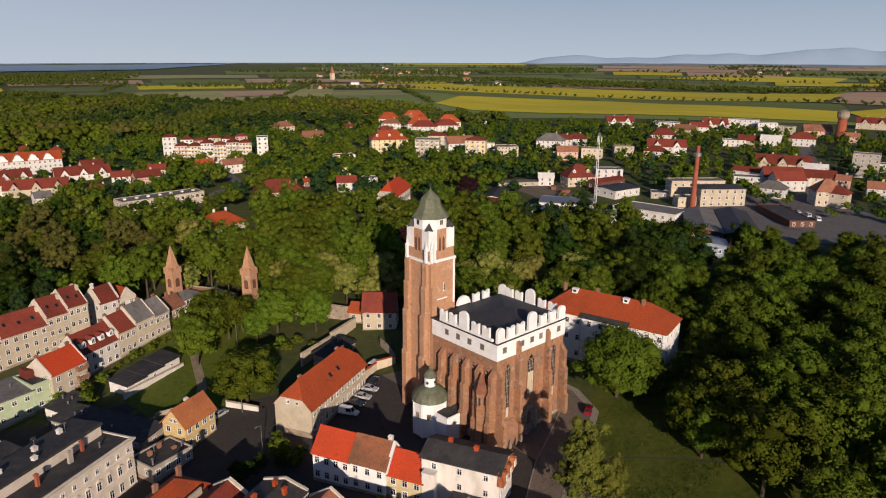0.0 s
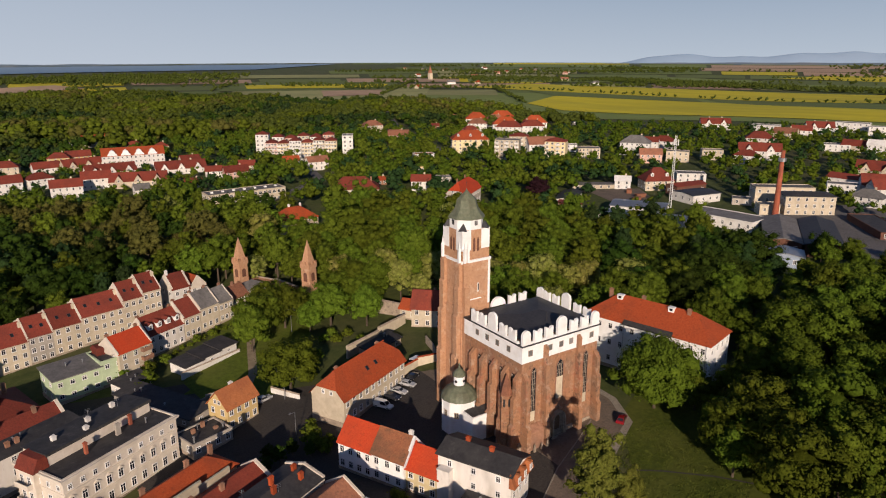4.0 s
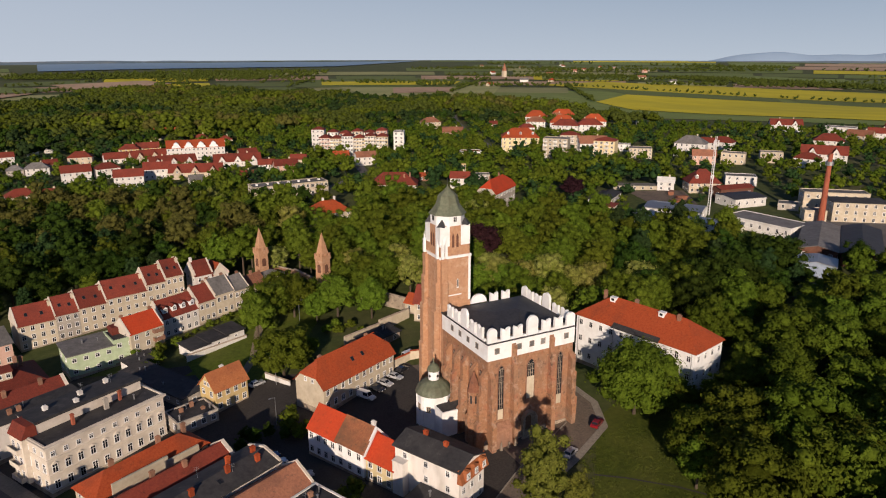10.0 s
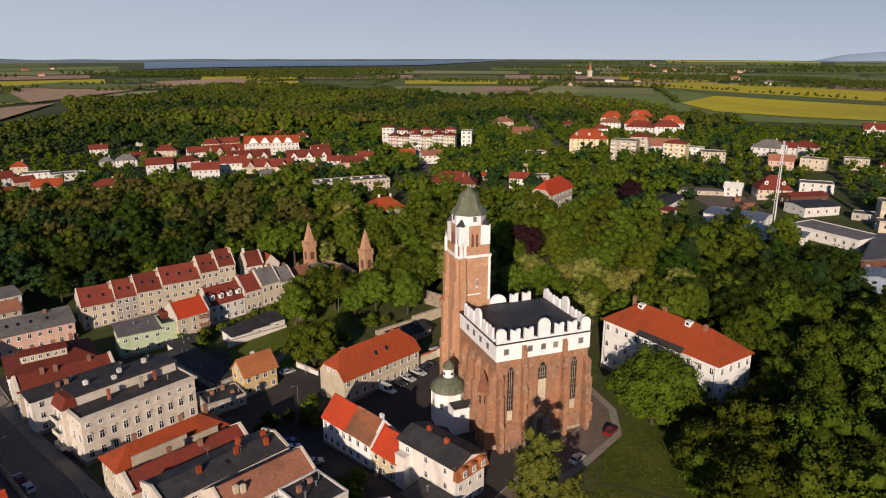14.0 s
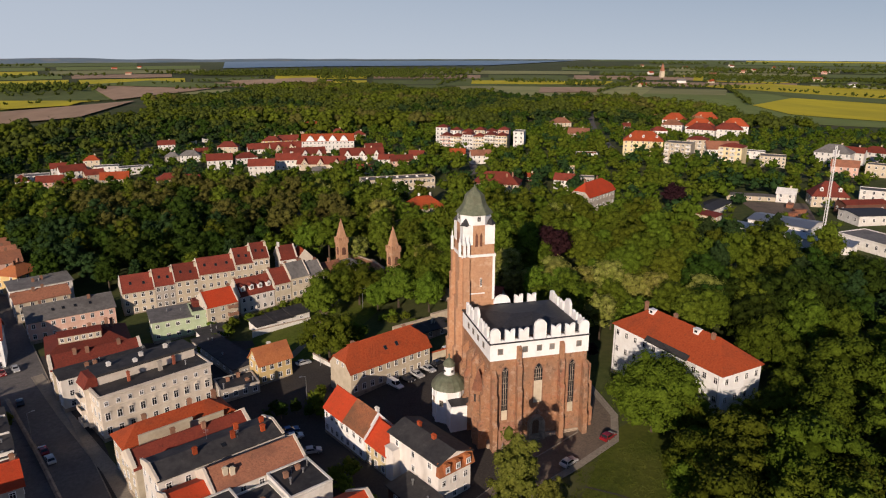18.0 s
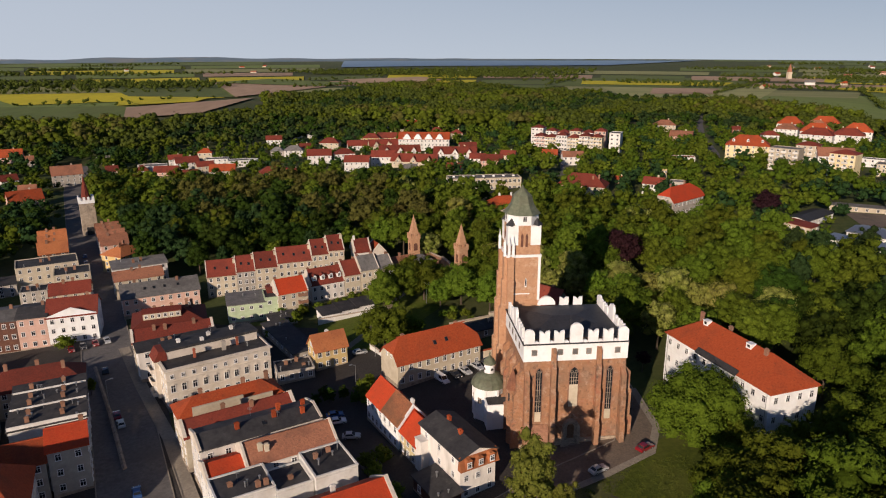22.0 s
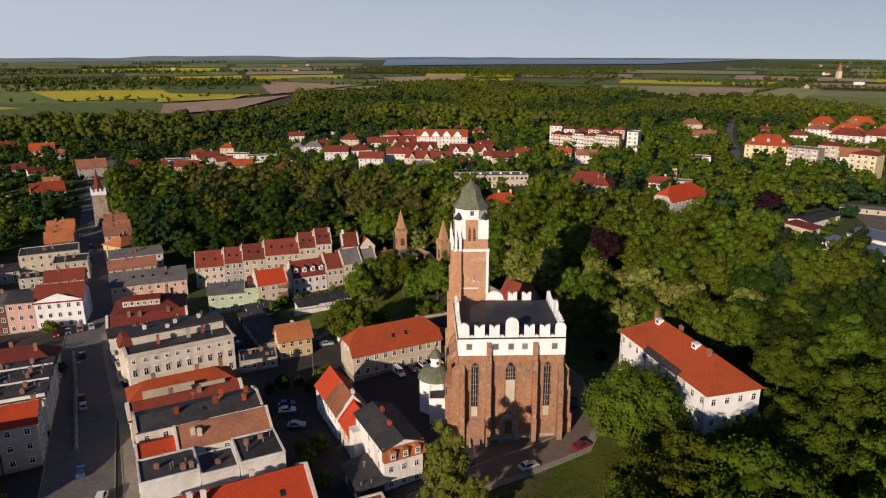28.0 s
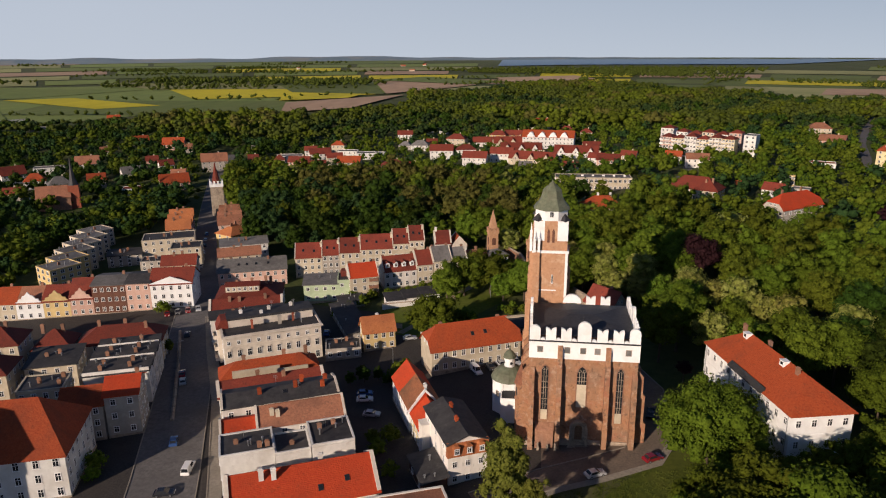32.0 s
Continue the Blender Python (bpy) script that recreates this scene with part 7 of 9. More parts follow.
# apartment blocks
def flats(x, y, ang, L, D, h, wall, roof, label, st, n, balc=True, stagger=0):
    ob = house(x, y, ang, L, D, h, 0, "flat", wall, "grey_roof", label, "apartment_block", "apartments", st, n, 3, group="apartment blocks", plinth=False, win=(1.3, 1.3), sides="fl" if balc else "f")
    if balc:
        me = None
        for k in range(st):
            for i in range(0, n, 2):
                if me is None:
                    s = Shape()
                    s.box(-1.5, -1.3, -0.15, 1.5, 0, 0.0), s.box(-1.5, -1.3, 0, 1.5, -1.2, 1.0), s.box(-1.5, -1.2, 0, -1.4, 0, 1.0), s.box(1.4, -1.2, 0, 1.5, 0, 1.0)
                    me = s.mesh("balcony", "white")
                part("balcony", me, None, ob, at=Matrix.Translation((-L / 2 + L * (i + 0.5) / n, -D / 2, h / st * k + 0.4)))
    if roof:
        part("mansard", roof_shape("hip", L, D, h, 2.0, 0.2), roof, ob)
    return ob


for i in range(6):
    flats(96 + 7.6 * i, 396 - 4.2 * i, -28, 8.2, 11, (14.0, 13.2, 14.6, 13.0, 14.2, 13.4)[i], ("pink", "pale_yellow", "white", "pale_yellow", "cream", "pale_yellow")[i], "dark_tile", "cream and yellow stepped apartment block with red mansard roofs", 5, 4)
for i in range(5):
    flats(112 + 8.6 * i, 424 - 4.6 * i, -28, 8.8, 10, 14.5 - (1.2 if i % 2 else 0), ("white", "pink", "cream", "white", "pink")[i], "dark_tile", "rear wing of the apartment block with red mansard roofs", 5, 3, False)
flats(149, 378, -28, 8, 12, 15.5, "white", "", "tall white end section of the apartment block", 5, 2, False)
flats(103, 434, -28, 10, 10, 16.5, "white", "dark_tile", "white corner block with a red mansard", 5, 3)
flats(224, 279, -46, 17, 12, 13.5, "cream", "", "five-storey cream apartment block with balconies", 5, 5)
flats(243, 250, -52, 14, 12, 13.5, "pale_yellow", "dark_tile", "pale yellow apartment block with balconies and a red roof edge", 5, 4)
flats(252, 300, -40, 14, 11, 12.0, "cream", "dark_tile", "cream apartment block with a red mansard roof", 4, 4)
# long office slab, villa school, works
house(33, 273, 2, 43, 12, 8.0, 0, "flat", "cream", "grey_roof", "long beige flat-roofed school slab with rows of windows", "school_slab", "school", 2, 16, 3, plinth=False, win=(1.5, 1.6), base=1.6)
OCC += [(14, 256, 10), (28, 256, 10), (42, 258, 10), (8, 242, 8), (20, 240, 9), (33, 243, 9)]
for i in range(7):
    s = Shape()
    s.box(-0.7, -0.7, 0, 0.7, 0.7, 0.9, 0, 0.1)
    top = thing("roof_light", "small white roof light on the school roof", "roof light", Matrix.Translation((15 + 6 * i, 272.5 + 0.2 * i, 9.35)), "school roof lights")
    part("body", s, "frame_white", top)
bs = house(10, 452, -8, 42, 14, 9.5, 5.0, "gable", "white", "red_tile", "large white school with curved gables and red roofs", "villa_school", "school", 3, 14, 4, plinth=False, base=0.5)
for i, x in enumerate((-14, -5, 4, 13)):
    s = Shape()
    prof = [(-3.2, 0), (3.2, 0), (3.2, 1.4), (2.2, 2.2), (1.6, 3.6), (0, 4.6), (-1.6, 3.6), (-2.2, 2.2), (-3.2, 1.4)]
    s.solid([(x + q, -7.3, 9.0 + z) for q, z in prof], [(x + q, -2.0, 9.0 + z) for q, z in prof])
    part("gable_parapet", s, "white_lime", bs)
house(108.6, 171.8, 36, 26, 10, 7.6, 5.4, "half", "grey_wall", "bright_tile", "big house with a new orange-red hipped roof and two chimneys", "large_house", "house", 2, 8, 4, plinth=False, base=9.5, chimneys=((-7, 0.8, 2.0), (5, 0.8, 2.0)))
house(83, 238, -28, 26, 14, 6.0, 5.5, "hip", "cream", "dark_tile", "broad hall with a wide dark red roof", "large_house", "house", 2, 8, 4, plinth=False, chimneys=((6, -3, 1.5), (9, -2, 1.5)))
house(221, 320, -30, 27, 15, 11.0, 6.0, "hip", "pale_yellow", "red_tile", "big pale yellow villa block with a red hipped roof and dormers", "villa_block", "house", 4, 7, 4, plinth=False, dormers=3, sides="fl")
for x, y, L in ((330, 412, 24), (361, 406, 22), (357, 494, 22), (390, 492, 26)):
    house(x, y, -36, L, 14, 10.0, 6.0, "hip", "white", "red_tile", "white three-storey villa with a red mansard roof", "villa_block", "house", 3, 6, 3, group="white villas", plinth=False, sides="fl", eaves=False)
house(270, 246, -40, 15, 12, 7.0, 0, "flat", "cream", "grey_roof", "low cream flat-roofed block", "villa_block", "house", 3, 6, 3, plinth=False, sides="fl")
house(219, 145, -30, 16, 12, 5.5, 6.0, "hip", "cream", "deep_tile", "large cream house with dark red roof by the radio mast", "villa_block", "house", 2, 5, 3, plinth=False, sides="fl", dormers=2)
house(306, 74, -84, 42, 10, 5.0, 2.0, "gable", "white", "dark_tile", "long low white shed with a dark roof", "warehouse", "factory", 1, 10, 2, plinth=False, sides="fl")
house(264, 30, -48, 13, 10, 7.5, 5.0, "hip", "cream", "brown_tile", "beige corner house with an orange hipped roof", "detached_house", "house", 2, 4, 3, plinth=False, sides="fl")
house(287, 58, -40, 16, 10, 6, 4, "gable", "white", "dark_tile", "white works house with a dark roof", "detached_house", "house", 2, 4, 3, plinth=False, sides="fl")
house(228.5, 67, -40, 22, 12, 9.0, 1.0, "hip", "cream", "tar_roof", "beige factory hall beside the brick chimney", "factory", "factory", 3, 6, 4, plinth=False, base=10)
house(241, 86, -40, 28, 9, 8.5, 0, "flat", "cream", "grey_roof", "beige factory rear wing", "factory_annex", "factory", 2, 7, 3, plinth=False, base=10)
house(213, 76, -40, 9, 7, 5.0, 0, "flat", "cream", "grey_roof", "low beige boiler house by the chimney foot", "factory_annex", "factory", 1, 2, 2, plinth=False, base=10)
# brown_wall on these sheds puts the look of unlit walls into their colour
house(177, 48, 33, 42, 13, 4.2, 1.6, "gable", "brown_wall", "grey_roof", "long workshop shed with a weathered grey roof", "warehouse", "factory", 1, 8, 3, plinth=False, base=9.4)
house(185, 36.5, 33, 44, 13, 4.2, 1.6, "gable", "brown_wall", "slate", "long workshop shed with a dark ridged roof", "warehouse", "factory", 1, 8, 3, plinth=False, base=9.6)
house(150, 30, 33, 11, 12, 4.0, 1.2, "gable", "blue_wall", "metal", "small shed with a pale blue sheet roof", "metal_hall", "factory", 1, 3, 2, plinth=False, base=8.6)
house(222, 32, 47, 34, 11, 3.2, 0, "flat", "brown_wall", "tar_roof", "low flat store with a black roof beside the yard", "warehouse", "factory", 1, 8, 3, plinth=False, base=10)
house(161.0, 152.8, 34, 25, 9.5, 3.4, 1.0, "gable", "white", "slate", "long low white shed with a grey felt roof", "long_shed", "shed", 1, 8, 2, plinth=False, base=8.4, gable_win=False)
house(149.0, 139.5, 34, 9, 11, 3.0, 0.8, "mono", "cream", "dark_tile", "cream lean-to store with a dark red sheet roof", "lean_to_store", "shed", 1, 2, 2, plinth=False, base=8.2)
house(167.0, 111.6, -58.5, 24.5, 15.5, 4.3, 1.1, "gable", "white", "metal", "hall with a low-pitched blue-grey sheet roof and white gable edges", "metal_hall", "factory", 1, 6, 3, plinth=False, base=9.4)
house(157.6, 96.8, -60.5, 46, 7.8, 3.4, 0.5, "mono", "white", "metal", "long white-walled wing with a pale sheet roof", "metal_hall", "factory", 1, 9, 2, plinth=False, base=8.9)
house(194.5, 165.5, -32, 26, 4.0, 2.4, 0.5, "mono", "cream", "grey_roof", "row of low pale garages at the edge of the builders' yard", "garage_row", "shed", 1, 6, 1, plinth=False, base=9.6)
sheet("yard_builders", ((172, 124), (190, 118), (212, 150), (186, 166)), 0.14, "drive", "trodden brown earth of the builders' yard", "yard", 8)
OCC += [(184, 132, 9), (192, 136, 9), (188, 147, 9), (198, 148, 8), (180, 142, 7)]
for x, y, a in ((188, 131, 20), (195, 135, -15), (199, 146, 40)):
    sk = thing("skip", "rusty orange steel skip in the builders' yard", "container", Matrix.Translation((x, y, ground_z(x, y) + 0.1)) @ Matrix.Rotation(radians(a), 4, 'Z'), "yard skips")
    s = Shape()
    s.solid([(-2.2, -1.1, 0), (2.2, -1.1, 0), (2.2, 1.1, 0), (-2.2, 1.1, 0)], [(-2.9, -1.3, 1.9), (2.9, -1.3, 1.9), (2.9, 1.3, 1.9), (-2.9, 1.3, 1.9)])
    part("body", s, "brown_tile", sk)
    for q in (-1.6, 0.0, 1.6):
        s = Shape()
        s.box(q - 0.08, -1.36, 0.1, q + 0.08, 1.36, 1.8)
        part("rib", s, "brown_tile", sk)
house(182.5, 76, -83, 30, 15, 4.4, 0, "flat", "white", "grey_roof", "white-walled hall with a flat grey roof", "metal_hall", "factory", 1, 8, 2, plinth=False, base=9.4)
house(211, 113, -9, 18, 14, 4.6, 0.7, "gable", "white", "slate", "low white workshop hall with a dark felt roof", "workshop", "factory", 1, 4, 3, plinth=False, base=9.8)
house(221, 127, -9, 20, 8, 5.4, 1.2, "gable", "brown_wall", "dark_tile", "low store with a dark red roof behind the workshop", "workshop", "factory", 1, 4, 2, plinth=False, base=9.8)
ch = thing("factory_chimney", "slim red brick factory chimney with a white platform", "chimney", Matrix.Translation((209.5, 69.8, 9.8)))
s = Shape()
s.lathe(0, 0, [(1.45, -1), (1.15, 14), (0.85, 30), (0.95, 30.1), (0.95, 30.6), (0.6, 30.6)], 14)
part("stack", s, "red_brick", ch)
s = Shape()
s.lathe(0, 0, [(0.9, 25.6), (1.7, 25.7), (1.7, 27.2), (0.95, 27.3)], 10)
part("platform", s, "metal", ch)
ms = thing("radio_mast", "tall grey lattice radio mast with antennas", "mast", Matrix.Translation((182, 106, 9.3)))
s = Shape()
for a in range(3):
    x, y = 0.7 * math.cos(a * 2.094), 0.7 * math.sin(a * 2.094)
    s.solid([(x - 0.09, y - 0.09, 0), (x + 0.09, y - 0.09, 0), (x + 0.09, y + 0.09, 0), (x - 0.09, y + 0.09, 0)], [(x * 0.6 - 0.07, y * 0.6 - 0.07, 36), (x * 0.6 + 0.07, y * 0.6 - 0.07, 36), (x * 0.6 + 0.07, y * 0.6 + 0.07, 36), (x * 0.6 - 0.07, y * 0.6 + 0.07, 36)])
for k in range(30):
    for a in range(3):
        r0, r1 = 0.7 - 0.28 * k / 30, 0.7 - 0.28 * (k + 1) / 30
        p, q = (r0 * math.cos(a * 2.094), r0 * math.sin(a * 2.094), 1.2 * k), (r1 * math.cos((a + 1) * 2.094), r1 * math.sin((a + 1) * 2.094), 1.2 * (k + 1))
        s.solid([(p[0] - 0.05, p[1], p[2]), (p[0] + 0.05, p[1], p[2]), (p[0], p[1] + 0.07, p[2])], [(q[0] - 0.05, q[1], q[2]), (q[0] + 0.05, q[1], q[2]), (q[0], q[1] + 0.07, q[2])])
part("lattice", s, "frame_white", ms)
for a in range(3):
    s = Shape()
    s.box(-0.2, -0.15, 31.5, 0.2, 0.15, 34.2)
    part("antenna", s, "frame_white", ms, at=Matrix.Translation((1.1 * math.cos(a * 2.094 + 1), 1.1 * math.sin(a * 2.094 + 1), 0)))
wt = thing("water_tower", "red brick water tower with a pale round tank", "water tower", Matrix.Translation((540, 118, 11.8)))
s = Shape()
s.lathe(0, 0, [(4.2, -1), (3.5, 17), (4.0, 18)], 12)
part("shaft", s, "red_brick", wt)
s = Shape()
s.lathe(0, 0, [(4.0, 18), (4.8, 19.2), (4.8, 23.0), (5.0, 23.4), (0.0, 25.0)], 12)
part("tank", s, "stone", wt)
far_steeple = thing("village_church", "distant village church with a pointed steeple", "church", Matrix.Translation((1020, 1600, 2.4)))
s = Shape()
s.box(-5, -5, -2, 5, 5, 18)
part("tower", s, "cream", far_steeple)
s = Shape()
s.lathe(0, 0, [(6.5, 18), (0.0, 40)], 4, turn=radians(45))
part("spire", s, "brown_tile", far_steeple)
# specks of villages out on the plain
for i in range(26):
    r, a = rng.uniform(1500, 3300), rng.choice([rng.uniform(28, 44), rng.uniform(28, 44), rng.uniform(-34, 70)])
    x, y = -40 + r * math.sin(radians(a)), -100 + r * math.cos(radians(a))
    L = rng.uniform(12, 24)
    kd = rng.choice(["gable", "gable", "hip"])
    house(x, y, rng.uniform(-40, 40), L, 10, rng.uniform(4, 7), 4, kd, rng.choice(["white", "cream", "pink"]), rng.choice(["red_tile", "brown_tile", "grey_roof"]), "distant farmhouse out on the plain", "farmhouse", "house", 1, 3, 0, group="distant farms", plinth=False, eaves=False, sides="")


# ---- cars and street furniture ----
CARS = {}


def car_parts(paint, van):
    key = (paint, van)
    if key in CARS:
        return CARS[key]
    hw, L, hb, ht = 0.88, (5.0 if van else 4.2), 0.92, (1.95 if van else 1.45)
    b = Shape()
    prof = [(-L / 2, 0.35), (L / 2, 0.35), (L / 2, 0.62), (L / 2 - 0.15, 0.80), (L / 2 - 1.0, hb), (-L / 2 + 0.1, hb), (-L / 2, 0.75)]
    b.solid([(x, -hw, z) for x, z in prof], [(x, hw, z) for x, z in prof])
    x0, x1 = (-L / 2 + 0.1, L / 2 - 1.1) if van else (-L / 2 + 0.35, L / 2 - 1.15)
    k0, k1 = (0.1, 0.7) if van else (0.55, 0.85)
    b.solid([(x0, -hw + 0.04, hb), (x1, -hw + 0.04, hb), (x1, hw - 0.04, hb), (x0, hw - 0.04, hb)], [(x0 + k0, -hw + 0.2, ht), (x1 - k1, -hw + 0.2, ht), (x1 - k1, hw - 0.2, ht), (x0 + k0, hw - 0.2, ht)])
    body = b.mesh("body", paint)
    w = Shape()
    e = 0.012
    zf = lambda k: hb + (ht - hb) * k
    lerp = lambda p, q, k: p + (q - p) * k
    xs = lambda k: (lerp(x0, x0 + k0, k), lerp(x1, x1 - k1, k))
    ys = lambda k: lerp(hw - 0.04, hw - 0.2, k)
    a, c = 0.12, 0.88
    w.face([(xs(a)[1] + e, -ys(a) + 0.1, zf(a)), (xs(a)[1] + e, ys(a) - 0.1, zf(a)), (xs(c)[1] + e, ys(c) - 0.1, zf(c)), (xs(c)[1] + e, -ys(c) + 0.1, zf(c))])
    w.face([(xs(a)[0] - e, ys(a) - 0.1, zf(a)), (xs(a)[0] - e, -ys(a) + 0.1, zf(a)), (xs(c)[0] - e, -ys(c) + 0.1, zf(c)), (xs(c)[0] - e, ys(c) - 0.1, zf(c))])
    back = 0.55 if van else 0.08
    for sg in (-1, 1):
        p = [(lerp(xs(a)[0], xs(a)[1], back), sg * (ys(a) + e), zf(a)), (xs(a)[1] - 0.12, sg * (ys(a) + e), zf(a)), (xs(c)[1] - 0.08, sg * (ys(c) + e), zf(c)), (lerp(xs(c)[0], xs(c)[1], back), sg * (ys(c) + e), zf(c))]
        w.face(p if sg < 0 else p[::-1])
    wind = w.mesh("car_window", "glass")
    t = Shape()
    for y0, y1 in ((-0.11, 0.11),):
        ring = [(0.32 * math.cos(q * 0.5236), 0.32 * math.sin(q * 0.5236)) for q in range(12)]
        t.solid([(x, y1, z) for x, z in ring], [(x, y0, z) for x, z in ring])
        ring = [(0.19 * math.cos(q * 0.5236), 0.19 * math.sin(q * 0.5236)) for q in range(12)]
        t.solid([(x, y1 + 0.015, z) for x, z in ring], [(x, y0 - 0.015, z) for x, z in ring], 1)
    wheel = t.mesh("wheel", "dark_metal", "metal")
    h = Shape()
    h.box(-0.03, -0.18, -0.08, 0.03, 0.18, 0.08)
    light = h.mesh("headlight", "frame_white")
    CARS[key] = (body, wind, wheel, light, L)
    return CARS[key]


def car(x, y, ang, paint, words, van=False, z=None):
    body, wind, wheel, light, L = car_parts(paint, van)
    top = thing("van" if van else "car", words, "van" if van else "car", Matrix.Translation((x, y, (ground_z(x, y) if z is None else z) + 0.14)) @ Matrix.Rotation(radians(ang), 4, 'Z'), "parked cars")
    part("body", body, None, top)
    part("car_window", wind, None, top)
    for sx in (-1, 1):
        for sy in (-1, 1):
            part("wheel", wheel, None, top, at=Matrix.Translation((sx * L * 0.31, sy * 0.82, 0.32)))
    for sy in (-1, 1):
        part("headlight", light, None, top, at=Matrix.Translation((L / 2 - 0.02, sy * 0.58, 0.66)))


car(25.3, -5.9, 30, "paint_red", "dark red hatchback parked beside the church drive")
car(13.5, -11.6, 28, "paint_silver", "silver car standing on the drive before the church")
car(-14.0, 34.6, -60, "paint_white", "white van parked in front of the parish house", True)
car(-10.2, 36.6, -60, "paint_dark", "dark car parked in front of the parish house")
car(-7.4, 38.0, -60, "paint_silver", "silver car parked in front of the parish house")
car(-3.8, 39.8, -60, "paint_silver", "light estate car parked in front of the parish house")
car(-0.6, 42.4, 28, "paint_dark", "black car by the curved yard wall")
car(4.6, 49.0, 20, "paint_white", "white van standing inside the parsonage yard", True)
car(27.5, 12.0, 80, "paint_dark", "dark car parked on the far side of the church")
car(-40.5, 18.9, 10, "paint_white", "white car in the yard behind the street houses")
car(-41.3, 22.0, 14, "paint_blue", "dark blue car in the yard behind the street houses")
car(-37.0, 11.6, 0, "paint_silver", "silver car in the yard behind the street houses")
car(-63.2, 61.6, 100, "paint_blue", "blue car beside the tenement")
car(-36.0, 57.0, 20, "paint_silver", "silver car beside the yellow cottage")
car(-80.7, -1.4, 112, "paint_blue", "blue car driving along the market street")
car(-71.8, -11.8, 100, "paint_white", "white delivery van with a red door panel on the street", True)
car(-72.5, -20.5, 15, "paint_dark", "black car crossing the street end")
car(-94.0, 28.4, 116, "paint_silver", "silver car parked along the street")
car(-96.6, 33.0, 116, "paint_red", "dark red car parked along the street")
car(-103.0, 25.6, 112, "paint_dark", "dark car parked by the market block")
car(-109.3, 60.6, 112, "paint_dark", "dark car at the market corner")
for i, p in enumerate(("paint_red", "paint_dark", "paint_red", "paint_silver")):
    car(-126 + 3.0 * i, 78.5 + 1.7 * i, -62, p, "car parked before the white gabled house")
for i, p in enumerate(("paint_silver", "paint_dark", "paint_white", "paint_dark", "paint_silver", "paint_blue")):
    car(-141 - 4.5 * i, 134 + 10.5 * i, 114, p, "car parked along the gate street")
for i in range(4):
    car(228 + 4 * i, 20 + 6 * i, 40 + 10 * i, ("paint_white", "paint_white", "paint_silver", "paint_dark")[i], "vehicle standing in the factory yard", i < 2)


def street_lamp(x, y, ang, arms=1):
    top = thing("street_lamp", "grey steel street lamp with a flat lantern head", "lamp", Matrix.Translation((x, y, ground_z(x, y))) @ Matrix.Rotation(radians(ang), 4, 'Z'), "street lamps")
    s = Shape()
    s.lathe(0, 0, [(0.11, -0.5), (0.10, 2.0), (0.06, 7.2)], 8)
    part("pole", s, "metal", top)
    for k in range(arms):
        m = Matrix.Rotation(radians(360 / arms * k), 4, 'Z')
        s = Shape()
        s.solid([(0, -0.04, 7.1), (0, 0.04, 7.1), (0, 0.04, 7.2), (0, -0.04, 7.2)], [(1.2, -0.04, 7.4), (1.2, 0.04, 7.4), (1.2, 0.04, 7.48), (1.2, -0.04, 7.48)])
        part("arm", s, "metal", top, at=m)
        s = Shape()
        s.box(1.0, -0.17, 7.38, 1.75, 0.17, 7.52)
        part("lamp_head", s, "metal", top, at=m)


street_lamp(-14.0, 92.5, 30, 4)
for x, y, a in ((-31.5, 54.5, 120), (-36.5, 35.0, 200), (-62, -6, 200), (-90, 55, 200), (-101, 40, 20), (-30.5, 62, 120)):
    street_lamp(x, y, a)

# ---- trees ----
def ico(sub=0):
    bm = bmesh.new()
    bmesh.ops.create_icosphere(bm, subdivisions=sub + 1, radius=1.0)
    v = np.array([q.co[:] for q in bm.verts])
    f = np.array([[q.index for q in p.verts] for p in bm.faces])
    bm.free()
    return v, f


ICO0 = ico(0)


